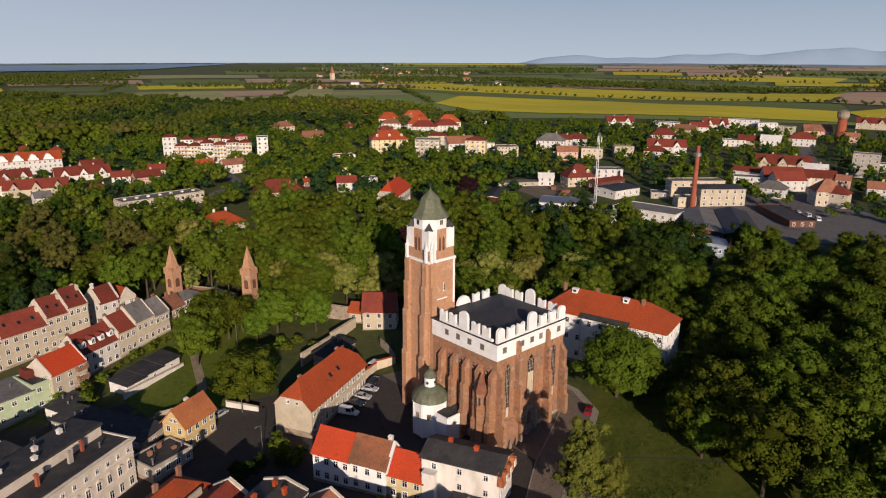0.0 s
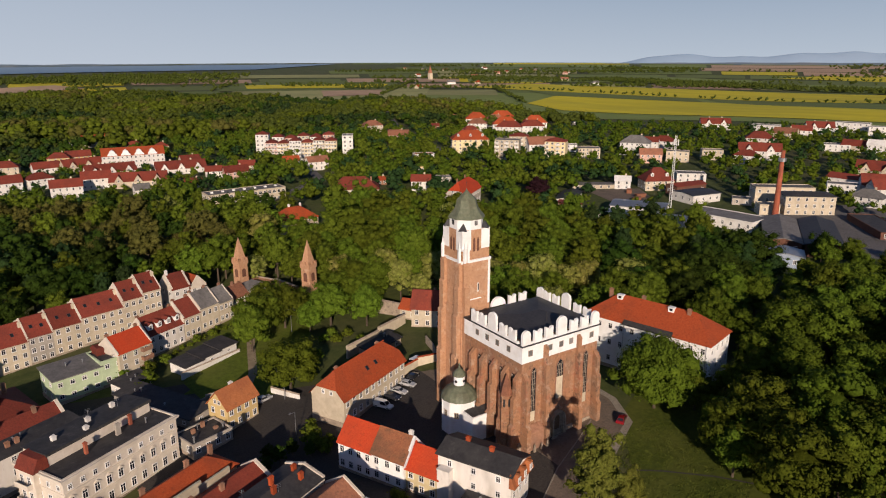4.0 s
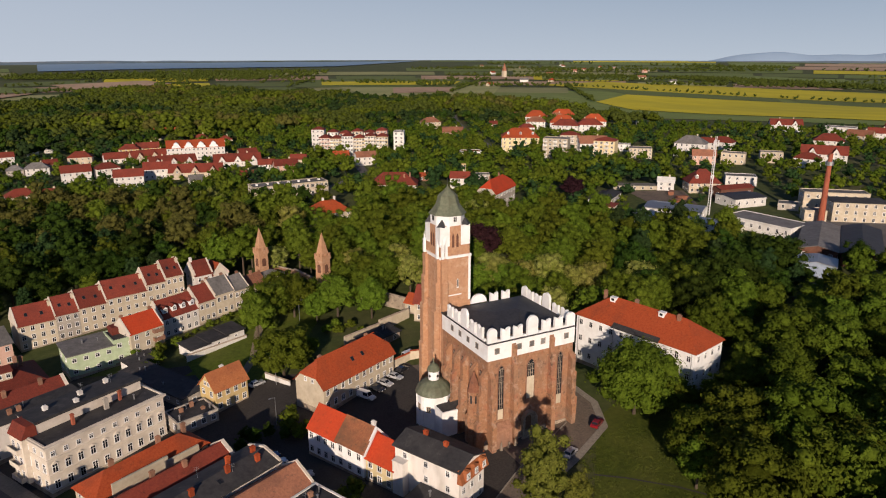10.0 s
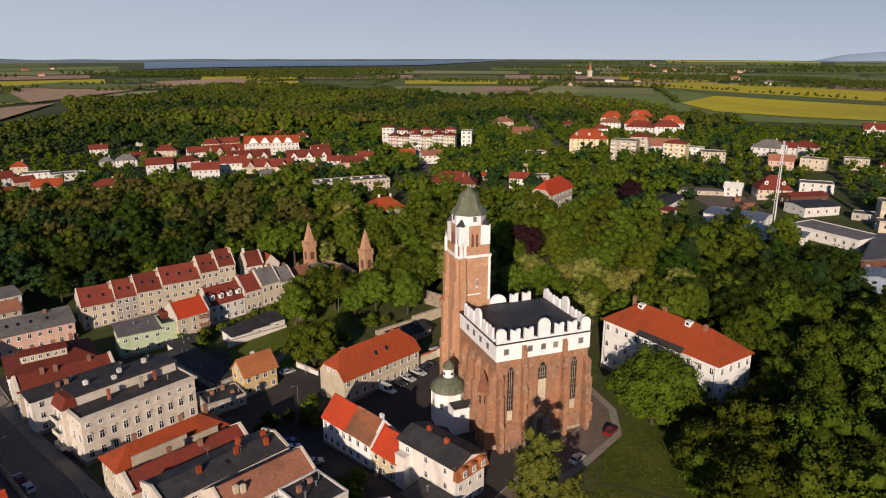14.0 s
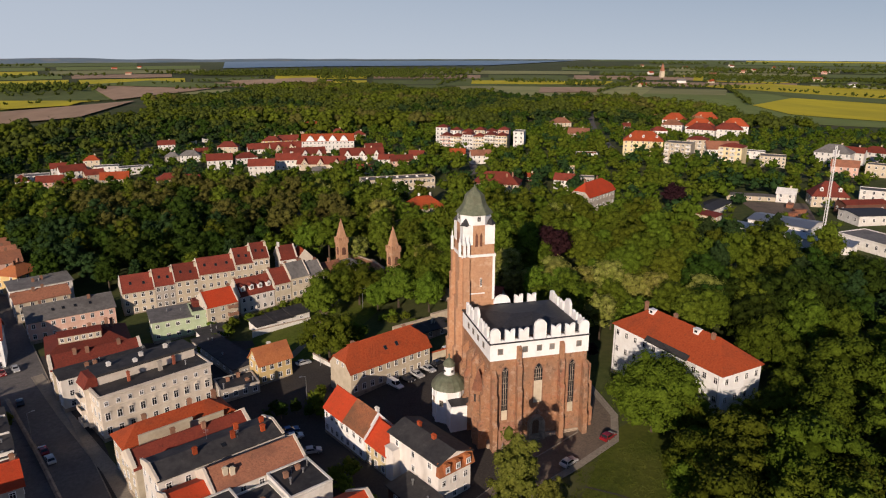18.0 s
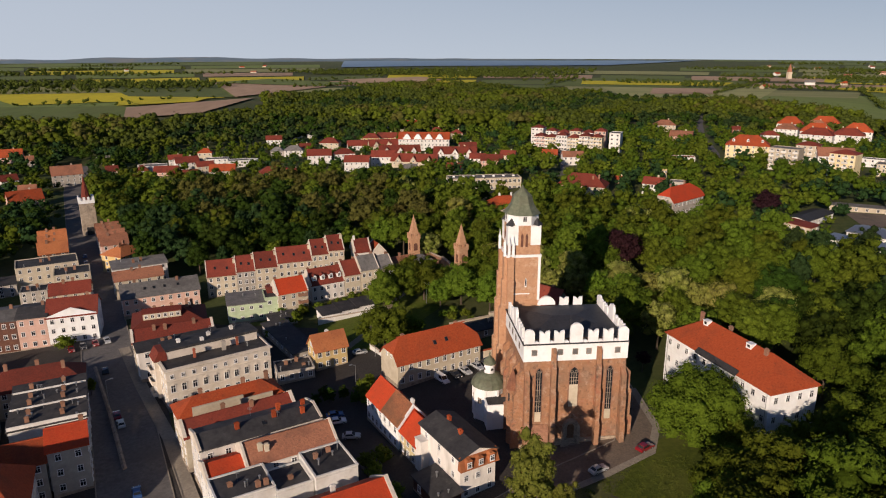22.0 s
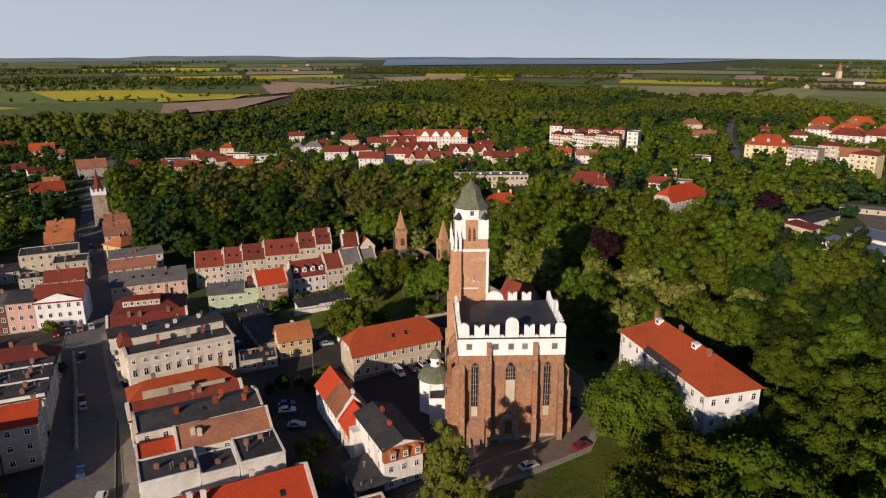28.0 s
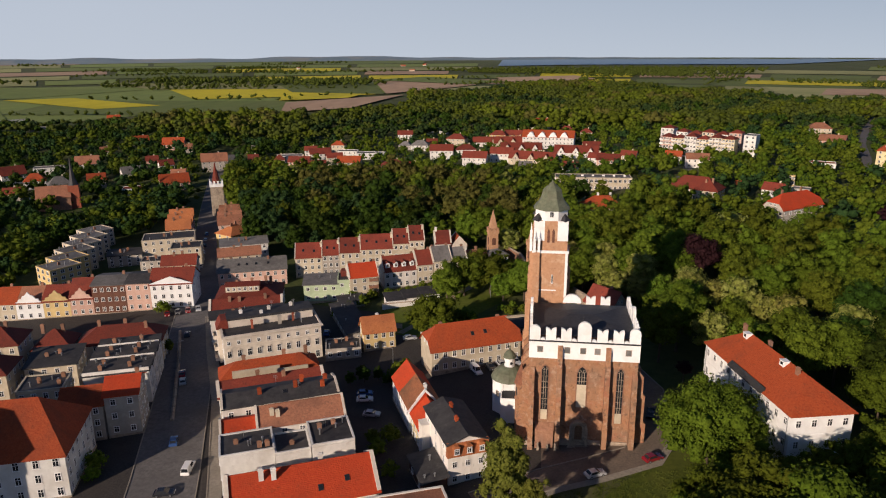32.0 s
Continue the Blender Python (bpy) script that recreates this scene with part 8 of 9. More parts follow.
def crown_arrays(seed, rx, rz, lobes, per, size, droop=0.0):
    """A crown of many leafy clumps: rough rounded masses set over the crown, each fringed with loose leaf sprays.
    Returns vertices, leaf quads and the triangles of the masses about the crown's middle."""
    g = np.random.default_rng(seed)
    iv, it = ICO0
    k = np.arange(lobes) + 0.5
    up = 1 - 1.62 * k / lobes
    az = k * 2.39996 + g.uniform(0, 6.28)
    c = np.stack([np.sqrt(np.maximum(0, 1 - up ** 2)) * np.cos(az), np.sqrt(np.maximum(0, 1 - up ** 2)) * np.sin(az), up], 1)
    c += g.normal(size=(lobes, 3)) * 0.13
    c *= g.uniform(0.52, 0.86, (lobes, 1))
    c *= (rx, rx * g.uniform(0.85, 1.0), rz)
    rad = g.uniform(0.20, 0.37, lobes) * rx * (30 / max(lobes, 30)) ** 0.30
    if lobes < 20:
        rad *= (20 / lobes) ** 0.4
    vs, quads, tris, n = [], [], [], 0
    for i in range(lobes):
        v = iv * g.uniform(0.55, 1.05, (len(iv), 1)) * rad[i] * 0.92 * (1.0, 1.0, 0.86 + 0.5 * droop) + c[i]
        vs.append(v)
        tris.append(it + n)
        n += len(v)
        d = g.normal(size=(per, 3))
        d /= np.linalg.norm(d, axis=1)[:, None]
        d[:, 2] = np.where(d[:, 2] < -0.3, -d[:, 2], d[:, 2])
        p = c[i] + d * rad[i] * g.uniform(0.72, 1.34, (per, 1)) * (1.08, 1.08, 0.84)
        p[:, 2] -= droop * rad[i] * g.random(per)
        nrm = d * 0.8 + c[i] / (rx, rx, rz) * 0.6 + g.normal(size=(per, 3)) * 0.33 + (0, 0, 0.15)
        nrm /= np.linalg.norm(nrm, axis=1)[:, None]
        t = np.cross(nrm, g.normal(size=(per, 3)))
        t /= np.linalg.norm(t, axis=1)[:, None] + 1e-9
        b = np.cross(nrm, t)
        s = size * g.uniform(0.5, 1.3, (per, 1))
        bend = nrm * s * 0.3
        vs.append(np.stack([p - t * s, p - b * s * 0.7 - bend * 0.6, p + t * s * 0.9, p + b * s * 0.75 - bend], 1).reshape(-1, 3))
        quads.append(np.arange(per * 4).reshape(-1, 4) + n)
        n += per * 4
    vs.append(ICO0[0] * np.array((rx, rx, rz)) * 0.5)
    tris.append(ICO0[1] + n)
    return np.concatenate(vs), np.concatenate(quads), np.concatenate(tris)


def fast_mesh(name, v, quads, tris, mat):
    me = bpy.data.meshes.new(name)
    me.vertices.add(len(v))
    me.vertices.foreach_set("co", np.ascontiguousarray(v, np.float32).ravel())
    nq, nt = len(quads), len(tris)
    me.loops.add(nq * 4 + nt * 3)
    me.loops.foreach_set("vertex_index", np.concatenate([np.asarray(quads, np.int32).ravel(), np.asarray(tris, np.int32).ravel()]))
    me.polygons.add(nq + nt)
    me.polygons.foreach_set("loop_start", np.concatenate([np.arange(nq) * 4, nq * 4 + np.arange(nt) * 3]).astype(np.int32))
    me.update(calc_edges=True)
    me.materials.append(M[mat])
    me.polygons.foreach_set("use_smooth", np.concatenate([np.zeros(nq, bool), np.ones(nt, bool)]))
    return me


def trunk_mesh(seed, h, r, spread):
    g = random.Random(seed)
    s = Shape()
    s.lathe(0, 0, [(r * 1.5, -1.2), (r * 1.05, 0.6), (r * 0.8, h * 0.45), (r * 0.45, h * 0.8), (0.05, h)], 7)
    for i in range(6):
        a, z0, ln = g.uniform(0, 6.28), h * g.uniform(0.35, 0.7), spread * g.uniform(0.5, 0.8)
        ex, ey, ez = ln * math.cos(a), ln * math.sin(a), z0 + ln * g.uniform(0.6, 1.1)
        w = r * 0.32
        s.solid([(-w, -w, z0), (w, -w, z0), (w, w, z0), (-w, w, z0)], [(ex - 0.04, ey - 0.04, ez), (ex + 0.04, ey - 0.04, ez), (ex + 0.04, ey + 0.04, ez), (ex - 0.04, ey + 0.04, ez)])
    return s.mesh("trunk", "bark")


# kinds: crown radius, half height, height of the crown's middle, leaf, words
KINDS = {
    "broad": [(6.0, 7.2, 9.6, "leaf_green", "broad dark green deciduous tree in full leaf"), (6.6, 7.8, 10.6, "leaf_green", "tall spreading green deciduous tree"), (5.4, 6.6, 9.0, "leaf_light", "bright green deciduous tree with a rounded crown"), (5.8, 7.4, 10.0, "leaf_green", "deep green park tree with an uneven crown")],
    "bushy": [(6.2, 6.4, 6.2, "leaf_green", "massive dense green tree with leaves down to the ground"), (6.0, 6.8, 6.8, "leaf_light", "dense rounded green tree in fresh leaf"), (6.3, 6.6, 6.6, "leaf_green", "dense dark-green tree with a low crown")],
    "spread": [(9.6, 7.0, 7.6, "leaf_green", "massive spreading tree before the school, dense and green to the ground")],
    "deep": [(6.2, 7.2, 8.2, "leaf_green", "old green oak with a wide crown"), (6.6, 7.6, 8.8, "leaf_mid", "tall green oak in the park"), (5.8, 7.0, 8.0, "leaf_green", "leafy green park tree")],
    # darker copies of the deep trees; their shade is put into the leaf colour
    "gloom": [(6.2, 7.2, 8.2, "leaf_deep", "tree with a wide crown, leaf colour darkened for shade"), (6.6, 7.6, 8.8, "leaf_deep", "full-crowned tree, leaf colour darkened for shade")],
    "plain": [(6.0, 7.2, 9.4, "leaf_green", "broad green deciduous tree in the park wood"), (5.6, 7.0, 9.4, "leaf_light", "bright green deciduous tree in the park wood"), (6.2, 7.4, 9.8, "leaf_green", "full green deciduous tree in the park wood")],
    "olive": [(5.8, 7.0, 10.5, "leaf_olive", "brownish olive tree just coming into leaf")],
    "pale": [(5.2, 6.4, 9.5, "leaf_pale", "chestnut tree pale with blossom")],
    "purple": [(4.8, 5.6, 10.0, "leaf_purple", "dark purple copper beech")],
    "slim": [(3.6, 6.9, 7.6, "leaf_birch", "feathery yellow-green birch with hanging twigs")],
    "dark": [(3.6, 7.5, 9.5, "leaf_dark", "tall dark conifer-like tree")],
    "shrub": [(1.5, 1.3, 1.2, "leaf_light", "small rounded garden shrub")],
}
TREE = {}
sd = 10
for kind, rows in KINDS.items():
    for k, (rx, rz, mid, leaf, words) in enumerate(rows):
        sd += 1
        lob, per, size, droop = 52, 62, 0.29, 0.0
        if kind == "shrub":
            lob, per, size = 10, 24, 0.18
        if kind in ("olive", "plain", "pale"):
            lob, per, size = 40, 36, 0.38
        if kind == "spread":
            lob, per, size = 130, 90, 0.27
        if kind in ("slim", "dark"):
            lob, per, size, droop = 64, 80, 0.20, 0.8
        v, q, t = crown_arrays(sd, rx, rz, lob, per, size, droop)
        v[:, 2] += mid
        TREE.setdefault(kind, []).append((fast_mesh("crown", v, q, t, leaf), trunk_mesh(sd, mid + rz * 0.3, 0.32 if kind != "shrub" else 0.06, rx * 0.7), words))
FIRST = {}


def tree(kind, k, x, y, scale, turn):
    rows = TREE[kind]
    k %= len(rows)
    m = Matrix.Translation((x, y, ground_z(x, y))) @ Matrix.Rotation(turn, 4, 'Z') @ Matrix.Diagonal((scale, scale, scale * (0.9 + 0.2 * ((k * 37 + int(x * 7)) % 10) / 10), 1))
    crown, trunk, words = rows[k]
    top = thing("tree" if kind != "shrub" else "shrub", words, "tree" if kind != "shrub" else "shrub", m, "park trees")
    part("trunk", trunk, None, top)
    part("crown", crown, None, top)


def inside(poly, x, y):
    hit, j = False, len(poly) - 1
    for i in range(len(poly)):
        (x0, y0), (x1, y1) = poly[i], poly[j]
        if (y0 > y) != (y1 > y) and x < (x1 - x0) * (y - y0) / (y1 - y0) + x0:
            hit = not hit
        j = i
    return hit


def free(x, y, r):
    return all((x - a) ** 2 + (y - b) ** 2 > (c + r) ** 2 for a, b, c in OCC)


def scatter(poly, gap, seed, r, tries=14):
    """Points at least gap apart inside a plan outline, clear of houses and roads."""
    g = random.Random(seed)
    xs, ys = [p[0] for p in poly], [p[1] for p in poly]
    cell, out = {}, []
    n = int((max(xs) - min(xs)) * (max(ys) - min(ys)) / gap / gap * tries / 4)
    for _ in range(n):
        x, y = g.uniform(min(xs), max(xs)), g.uniform(min(ys), max(ys))
        key = (int(x // gap), int(y // gap))
        if not inside(poly, x, y):
            continue
        if any((x - a) ** 2 + (y - b) ** 2 < gap * gap for i in (-1, 0, 1) for j in (-1, 0, 1) for a, b in cell.get((key[0] + i, key[1] + j), ())):
            continue
        if not free(x, y, r):
            continue
        cell.setdefault(key, []).append((x, y))
        out.append((x, y))
    return out


g6 = random.Random(66)
for kind, k, x, y, sc in (("spread", 0, 35.4, -6.6, 1.15), ("deep", 2, 45.5, -14.0, 0.5), ("slim", 0, -3.5, -25.5, 1.36), ("slim", 0, 1.6, -28.8, 0.85), ("purple", 0, 37.5, 28.0, 0.42), ("bushy", 0, -28.6, 57.5, 1.28), ("bushy", 2, -20.5, 64.0, 0.62),
                          ("bushy", 1, -28.5, 87.0, 1.08), ("bushy", 0, -23.5, 94.5, 1.2), ("broad", 3, -19.0, 102.5, 0.85), ("bushy", 2, -14.5, 96.5, 1.15), ("bushy", 0, -8.5, 100.0, 0.95), ("bushy", 1, -2.5, 88.5, 1.2), ("bushy", 1, -9.5, 88.5, 0.85), ("broad", 2, -12.5, 108.5, 0.75), ("bushy", 1, 6.0, 80.5, 0.98), ("bushy", 2, 3.5, 96.5, 1.05), ("bushy", 0, 11.0, 90.5, 1.05),
                          ("broad", 1, 11.0, 99.0, 0.95), ("broad", 0, 17.0, 93.5, 0.95), ("bushy", 1, 8.0, 107.0, 0.85), ("purple", 0, 53.0, 92.0, 1.45), ("shrub", 0, -33.5, 26.5, 1.3), ("shrub", 0, -34.5, 31.0, 1.7), ("shrub", 0, -31.5, 28.5, 1.2), ("broad", 2, -33.0, 34.5, 0.3), ("gloom", 0, -46.5, 27.5, 0.26), ("gloom", 1, -43.0, 29.0, 0.28), ("gloom", 0, -39.5, 30.0, 0.27), ("gloom", 1, -44.5, 31.5, 0.24), ("gloom", 0, -36.5, 27.0, 0.25), ("shrub", 0, -62.8, 92.0, 1.6), ("shrub", 0, -56, 93, 1.4), ("shrub", 0, -51.0, 96.0, 1.2),
                          ("deep", 0, 47.0, -21.0, 0.66), ("deep", 1, 55.0, -19.0, 0.8), ("deep", 0, 64.0, -13.0, 0.8), ("deep", 2, 52.5, -13.5, 0.55), ("deep", 0, 31, -38, 1.12), ("deep", 1, 24, -47, 1.2), ("deep", 0, 38, -31, 1.15), ("deep", 2, 33, -50, 1.25), ("deep", 1, 43, -42, 1.3), ("deep", 0, 22, -60, 0.98),
                          ("deep", 0, 34.3, -24.3, 0.80), ("deep", 1, 37.9, -28.9, 0.90), ("deep", 2, 27.0, -33.0, 0.85), ("deep", 0, 41.6, -13.1, 0.70), ("deep", 1, 29.9, -28.9, 0.85), ("shrub", 0, -93, -12, 1.6), ("shrub", 0, -91.5, -16, 1.3), ("shrub", 0, -128.5, 80.5, 2.0), ("broad", 2, -108, 47, 0.3), ("broad", 0, -33.5, -2.0, 0.28), ("shrub", 0, -30.2, 0.4, 1.5), ("shrub", 0, -32.0, -4.3, 1.4), ("shrub", 0, -32.7, -10.7, 1.3), ("shrub", 0, -27.5, -12.5, 1.3), ("shrub", 0, -57.6, 85.9, 1.6), ("shrub", 0, -61.0, 81.0, 1.5), ("shrub", 0, -64.0, 76.0, 1.4), ("shrub", 0, -1.0, 71.0, 1.1), ("shrub", 0, -7.0, 75.5, 1.2), ("shrub", 0, -9.5, 78.5, 1.1), ("shrub", 0, -2.5, 77.0, 1.2), ("shrub", 0, -6.0, 80.5, 1.1), ("purple", 0, 140.0, 152.5, 1.15), ("plain", 0, 91.5, 166.5, 0.9), ("plain", 1, 94.0, 157.5, 0.85)):
    tree(kind, k, x, y, sc, g6.uniform(0, 6.28))
    OCC.append((x, y, 3.5 * sc))
for i in range(11):
    x = -51.0 + 2.5 * i
    tree("shrub", 0, x + 1.2, front_y(x) - 4.2 + g6.uniform(-1, 1), g6.uniform(0.55, 1.15), g6.uniform(0, 6.28))
# pale blossoming row behind the church, olive wood by the wall towers
for x, y in ((26, 80), (33, 76), (40, 76), (46, 69), (52, 63), (57, 57), (62, 50), (67, 47), (34, 84), (24, 90), (48, 78), (14, 102), (12, 110)):
    tree("pale", 0, x, y, g6.uniform(0.85, 1.1), g6.uniform(0, 6.28))
    OCC.append((x, y, 4.6))
park = [(44, -100), (150, -95), (190, -30), (160, 20), (148, 60), (128, 98), (96, 122), (70, 170), (62, 186), (34, 205), (14, 150), (6, 116), (20, 92), (34, 64), (33, 36), (38, 30), (58, 26), (66, 4), (68, -12), (62, -20), (46, -17), (44, -26), (46, -40), (38, -54), (26, -66), (20, -100)]
belt = [(-205, 262), (-172, 215), (-136, 158), (-96, 141), (-40, 154), (-18, 146), (5, 118), (14, 112), (34, 200), (60, 190), (36, 214), (-4, 228), (-22, 258), (-66, 306), (-138, 304), (-210, 326)]
low = [(112, 2), (146, -20), (205, -44), (205, 40), (160, 66), (142, 60), (128, 32)]
sheds = [(98, 158), (108, 148), (118, 152), (126, 170), (128, 158), (126, 150), (124, 108), (138, 80), (158, 56), (182, 62), (160, 122), (150, 148)]
pts = scatter(park, 7.9, 1, 2.4) + scatter(belt, 7.6, 2, 2.4)
pts.sort(key=lambda p: math.hypot(p[0] - 5, p[1] + 20))
rest = []
for i, (x, y) in enumerate(pts):
    olive = inside([(-150, 250), (-130, 190), (-60, 185), (-20, 160), (-6, 170), (-10, 230), (-70, 300), (-140, 300)], x, y)
    kind = "olive" if olive and g6.random() < 0.6 else ("dark" if x > 95 and g6.random() < 0.25 else ("pale" if g6.random() < 0.05 else "broad"))
    size = 0.66 if inside(low, x, y) or inside(sheds, x, y) else 1.0
    # most trees at the east and west edges take dark leaves as shade
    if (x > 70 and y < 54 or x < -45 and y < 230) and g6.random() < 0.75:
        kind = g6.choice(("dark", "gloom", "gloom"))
    if i < 300:
        kind = ("deep" if y < 14 and x > 15 else kind) if i < 110 or kind != "broad" else "plain"
        tree(kind, g6.randrange(4), x, y, size * g6.uniform(0.80, 1.24), g6.uniform(0, 6.28))
    else:
        rest.append((x, y, kind, size))


def wood(name, label, spots, proto, mats, category="woodland"):
    """Many trees joined into one mesh of leaf clumps."""
    groups = {}
    for spot in spots:
        groups.setdefault(spot[4], []).append(spot)
    for mat, rows in groups.items():
        vs, qs, ts, n = [], [], [], 0
        for x, y, s, turn, _, k in rows:
            v, q, t = proto[k % len(proto)]
            c, d = math.cos(turn), math.sin(turn)
            w = v @ np.array([[c, d, 0], [-d, c, 0], [0, 0, 1]]) * s + (x, y, ground_z(x, y))
            vs.append(w), qs.append(q + n), ts.append(t + n)
            n += len(v)
        me = fast_mesh(name, np.concatenate(vs), np.concatenate(qs), np.concatenate(ts), mat)
        tagged(new(name, me), label, category, kind="stuff")


def raised(arr, z):
    v, q, t = arr
    v = v.copy()
    v[:, 2] += z
    return v, q, t


MID = [raised(crown_arrays(200 + i, 5.8, 7.0, 28, 24, 0.46), 10.0) for i in range(4)]
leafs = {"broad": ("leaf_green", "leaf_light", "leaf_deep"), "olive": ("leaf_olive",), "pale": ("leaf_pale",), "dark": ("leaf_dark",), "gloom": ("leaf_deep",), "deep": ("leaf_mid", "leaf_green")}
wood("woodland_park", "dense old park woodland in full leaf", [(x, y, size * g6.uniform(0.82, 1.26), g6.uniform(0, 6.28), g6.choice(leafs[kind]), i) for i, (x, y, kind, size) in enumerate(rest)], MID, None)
# garden trees between the houses
SMALL = [raised(crown_arrays(300 + i, 4.6, 5.0, 8, 12, 0.6), 5.6) for i in range(4)]
spots = []
for poly, gap, seed in (([(-225, 320), (-60, 316), (-20, 264), (40, 270), (70, 200), (100, 130), (160, 100), (330, 210), (380, 420), (300, 520), (120, 560), (-60, 520), (-240, 480)], 8.2, 3), ([(-560, 330), (-330, 215), (-205, 225), (-205, 330), (-240, 480), (-420, 520), (-560, 500)], 8.6, 4),
                        ([(-330, 215), (-225, 60), (-200, 80), (-215, 180), (-205, 255)], 7.5, 7), ([(225, 95), (240, -20), (420, -40), (560, 30), (540, 260), (450, 400), (380, 420), (330, 210)], 8.8, 5), ([(-215, 130), (-195, 180), (-185, 225), (-225, 250), (-260, 150)], 7.0, 8)):
    for i, (x, y) in enumerate(scatter(poly, gap, seed, 2.6)):
        k = g6.uniform(0.8, 1.26) if free(x + 2.5, y + 8, 2.0) and free(x + 4, y + 14, 0.0) else g6.uniform(0.4, 0.68)
        if -215 < x < 75 and 330 < y < 520 or x > 225:
            k *= 0.74
        spots.append((x, y, k, g6.uniform(0, 6.28), g6.choice(("leaf_green", "leaf_mid", "leaf_light", "leaf_mid", "leaf_dark") if x > -190 else ("leaf_green", "leaf_deep", "leaf_deep", "leaf_dark")), i))
wood("garden_trees", "garden and street trees between the houses", spots, SMALL, None)


# the great wood beyond the town, and hedgerows and copses out on the plain
def lump(seed):
    v, q, t = crown_arrays(seed, 6.6, 4.8, 6, 6, 1.1)
    return v + (0, 0, 8.0), q, t


LUMP = [lump(400 + i) for i in range(6)]
great = [(-640, 560), (-257, 667), (-172, 789), (-205, 1018), (-58, 1257), (142, 1320), (285, 1120), (371, 940), (458, 900), (500, 835), (478, 620), (471, 505), (450, 400), (380, 430), (300, 525), (120, 565), (-60, 525), (-240, 485), (-420, 525), (-660, 505)]
spots = []
for i, (x, y) in enumerate(scatter(great, 8.6, 6, 2.0, 12)):
    drift = math.sin(x / 61 + 1.3 * math.sin(y / 83)) + math.sin(y / 47 + math.sin(x / 70) * 1.7)
    leaf = g6.choice(("leaf_deep", "wood_far", "leaf_dark") if drift < -0.5 else (("wood_far", "leaf_green", "wood_far") if drift < 0.8 else ("leaf_green", "leaf_light", "leaf_olive")))
    spots.append((x, y, g6.uniform(0.62, 1.25) * (1.0 + 0.16 * drift), g6.uniform(0, 6.28), leaf, i))
wood("woodland_far", "wide deciduous wood stretching behind the town", spots, LUMP, None)
spots = []
for poly, gap in (([(-980, 1480), (-420, 1360), (-330, 1430), (-430, 1580), (-1000, 1640)], 17), ([(-1750, 1150), (-1250, 1330), (-1200, 1420), (-1800, 1330)], 19), ([(-1500, 760), (-1120, 640), (-1090, 720), (-1500, 880)], 16), ([(60, 1950), (500, 1800), (700, 2150), (560, 2330), (60, 2340), (-400, 2400), (-300, 2250)], 22), ([(1350, 1900), (2100, 1500), (2150, 1620), (1400, 2050)], 22), ([(-1500, 2200), (-700, 2000), (-660, 2120), (-1500, 2360)], 24)):
    for i, (x, y) in enumerate(scatter(poly, gap, 77, 2.0, 12)):
        spots.append((x, y, min(1.5, gap / 9.0) * g6.uniform(0.8, 1.2), g6.uniform(0, 6.28), "wood_far", i))


def hedge(x0, y0, x1, y1, gap, size):
    n = int(math.hypot(x1 - x0, y1 - y0) / gap)
    for i in range(n):
        if g6.random() < 0.85:
            k = (i + g6.uniform(-0.3, 0.3)) / n
            spots.append((x0 + (x1 - x0) * k + g6.uniform(-3, 3), y0 + (y1 - y0) * k + g6.uniform(-3, 3), size * g6.uniform(0.6, 1.2), g6.uniform(0, 6.28), "wood_far", i))


for h in ((900, 1140, 1005, 285, 13, 0.8), (1005, 285, 990, 160, 13, 0.8), (640, 745, 880, 1130, 12, 0.9), (1320, 1290, 1310, 380, 14, 0.9), (-700, 700, -320, 725, 16, 0.9), (-780, 960, -360, 975, 30, 1.0), (-560, 985, -290, 1125, 26, 0.9), (-760, 1250, -360, 1300, 14, 0.9),
          (-1100, 820, -700, 560, 16, 1.0), (-900, 945, -1400, 1310, 16, 1.1), (-380, 1600, 20, 1880, 18, 1.0), (330, 1350, 510, 1730, 14, 1.0), (560, 1060, 930, 1540, 10, 0.8), (870, 1380, 1080, 1240, 12, 0.9), (1080, 1240, 1340, 1300, 13, 0.9), (1860, 1070, 1850, 580, 16, 1.0)):
    hedge(*h)
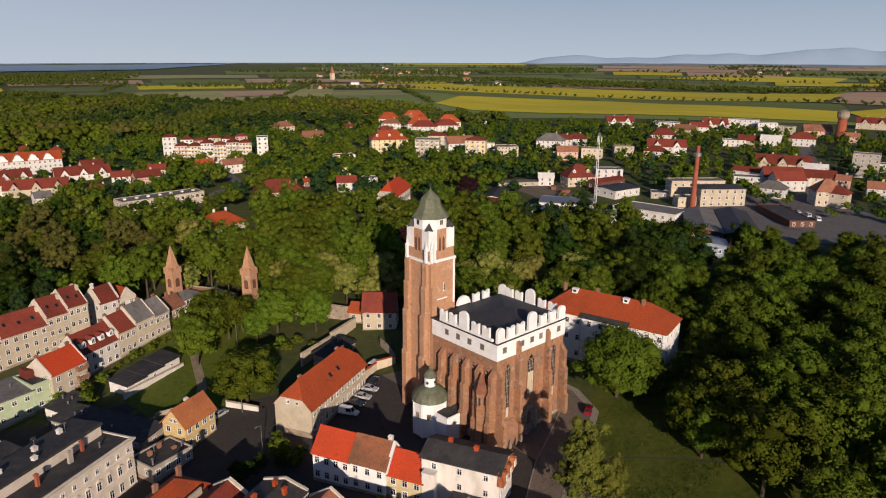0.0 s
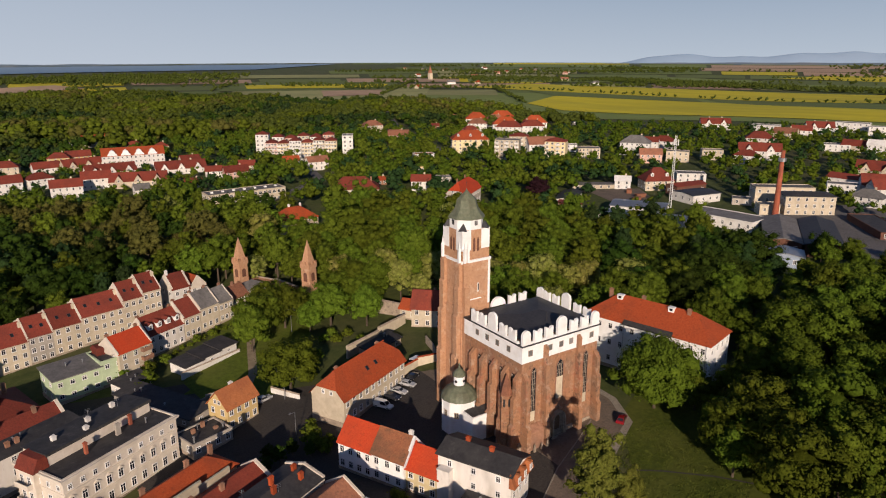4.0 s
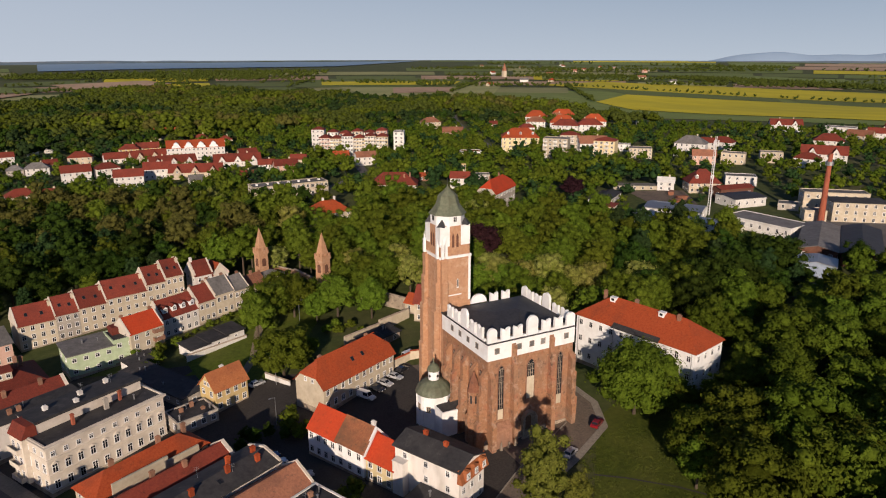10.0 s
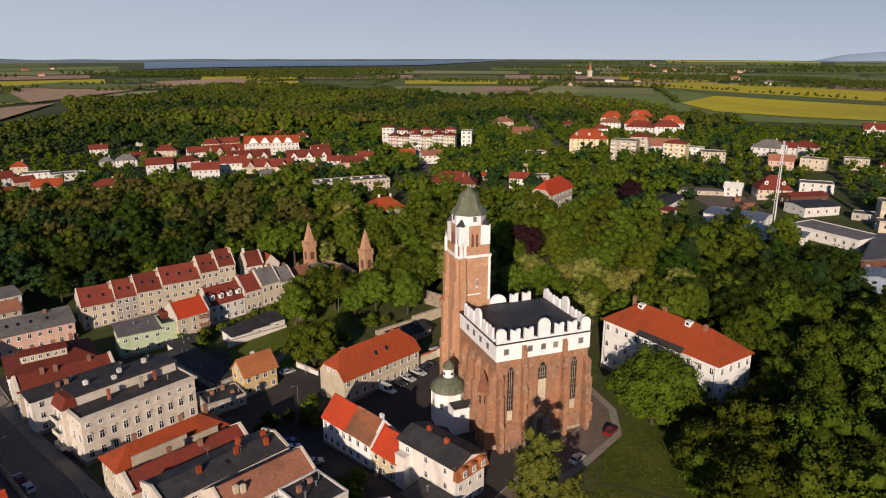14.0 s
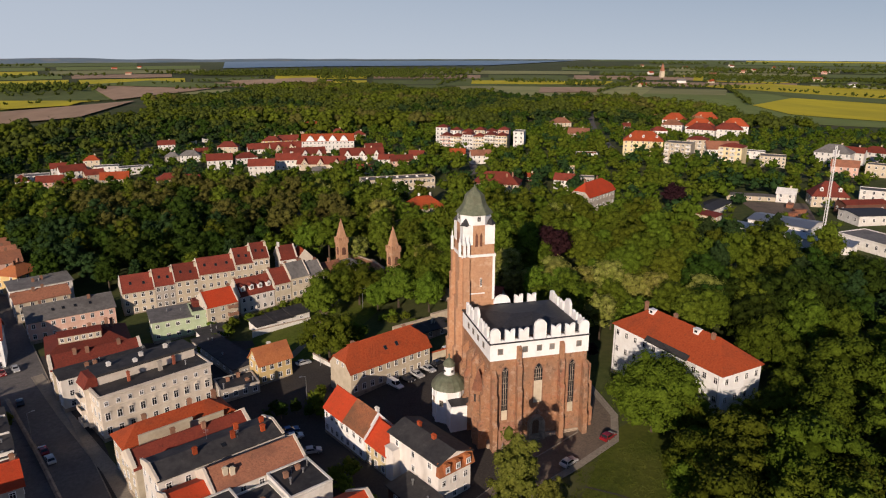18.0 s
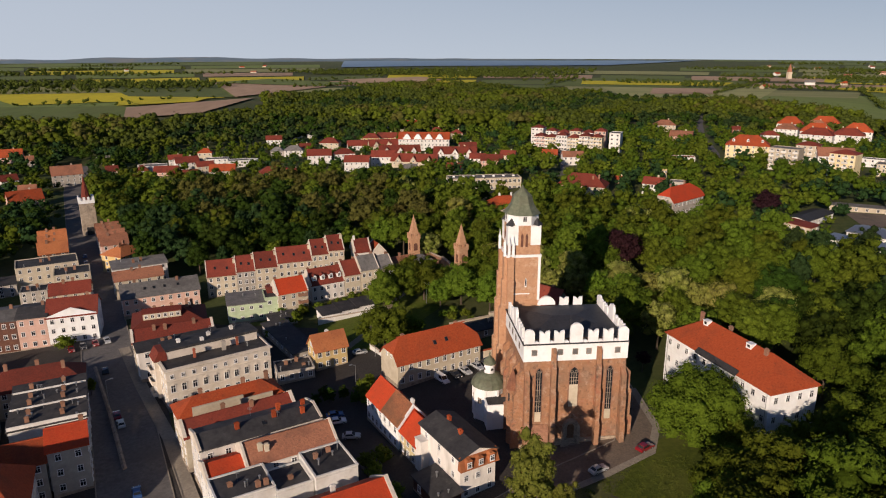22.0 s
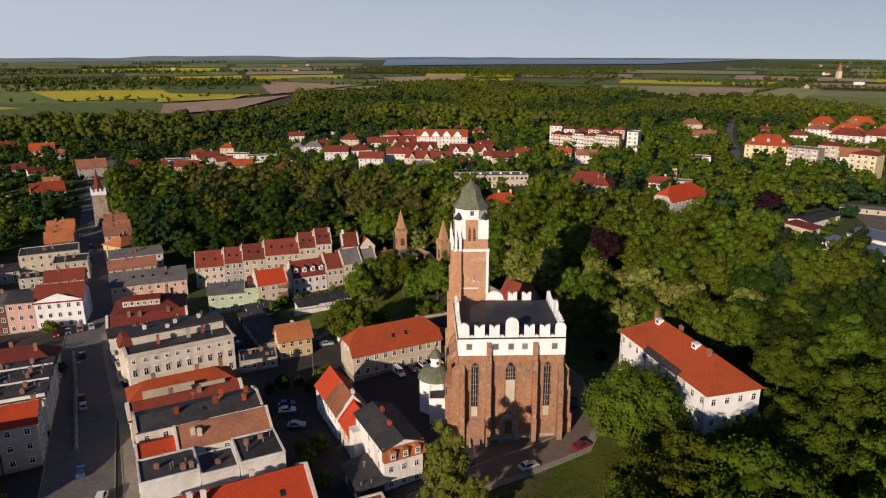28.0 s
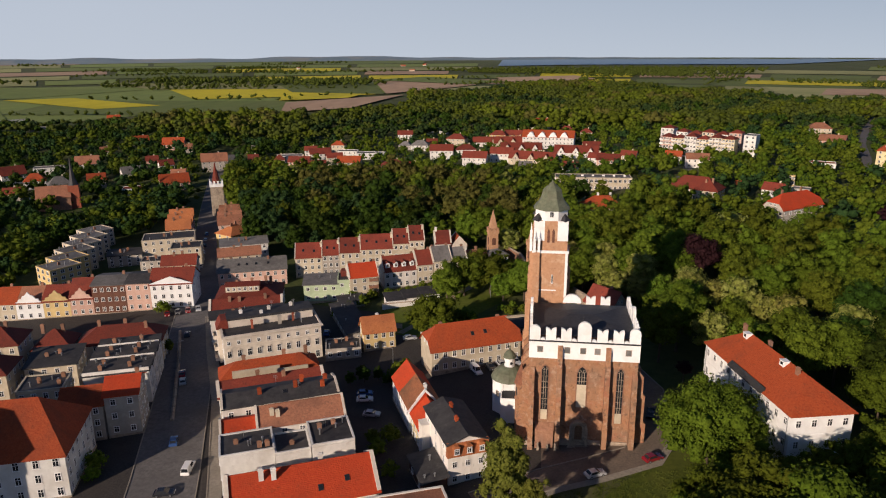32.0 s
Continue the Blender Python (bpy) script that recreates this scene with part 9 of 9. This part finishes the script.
# dense belts of wood across the plain
for k in range(6):
    hedge(1030 + 30 * k, 1600 + 12 * k, 1270 + 25 * k, 1370 + 8 * k, 9, 1.1)
    hedge(1330 + 20 * k, 1300, 1306 + 20 * k, 390, 9, 1.1)
    hedge(-220, 2150 + 28 * k, 400, 1740 + 28 * k, 10, 1.2)
for i in range(90):
    r, a = 1500 * (1 + 1.7 * g6.random() ** 1.3), g6.uniform(-62, 82)
    L = g6.uniform(80, 420)
    x, y = -40 + r * math.sin(radians(a)), -100 + r * math.cos(radians(a))
    tx, ty = math.cos(radians(a)), -math.sin(radians(a))
    if r > 2150 and -12 < a < 27:
        continue
    for k in range(g6.choice((1, 2, 3))):
        hedge(x - tx * L / 2, y - ty * L / 2 + 22 * k, x + tx * L / 2, y + ty * L / 2 + 22 * k + g6.uniform(-30, 30), 9 + r * 0.003, 0.8 + r * 0.0002)
wood("hedgerows_far", "hedgerows and copses between the far fields", spots, [raised(crown_arrays(500 + i, 4.6, 4.2, 2, 5, 1.2), 4.6) for i in range(4)], None)


# rough grass on the church lawn, in loose clumps
g7 = random.Random(71)
verts, tris = [], []
for i in range(900):
    cx, cy = g7.uniform(2, 33), g7.uniform(-38, -9)
    if cy > -17.6 + 0.5 * (cx - 6.5) or abs(cy + 19.4 + 1.07 * (cx - 13.5)) < 1.6:
        continue
    for j in range(g7.randint(4, 16)):
        x, y = cx + g7.gauss(0, 0.45), cy + g7.gauss(0, 0.45)
        z, a, w, h = ground_z(x, y) + 0.04, g7.uniform(0, 6.28), g7.uniform(0.10, 0.22), g7.uniform(0.10, 0.26)
        k = len(verts)
        dx, dy = math.cos(a) * w, math.sin(a) * w
        verts += [(x - dx, y - dy, z), (x + dx, y + dy, z), (x + dy * 0.5, y - dx * 0.5, z + h), (x - dy, y + dx, z), (x - dx * 0.3, y - dy * 0.3, z + h * 0.8)]
        tris += [(k, k + 1, k + 2), (k + 1, k + 3, k + 4)]
me = bpy.data.meshes.new("grass_tufts")
me.from_pydata(verts, [], tris)
me.materials.append(bpy.data.materials["lawn"])
tagged(new("grass_tufts", me), "loose clumps of grass on the church lawn", "grass", "", "stuff")
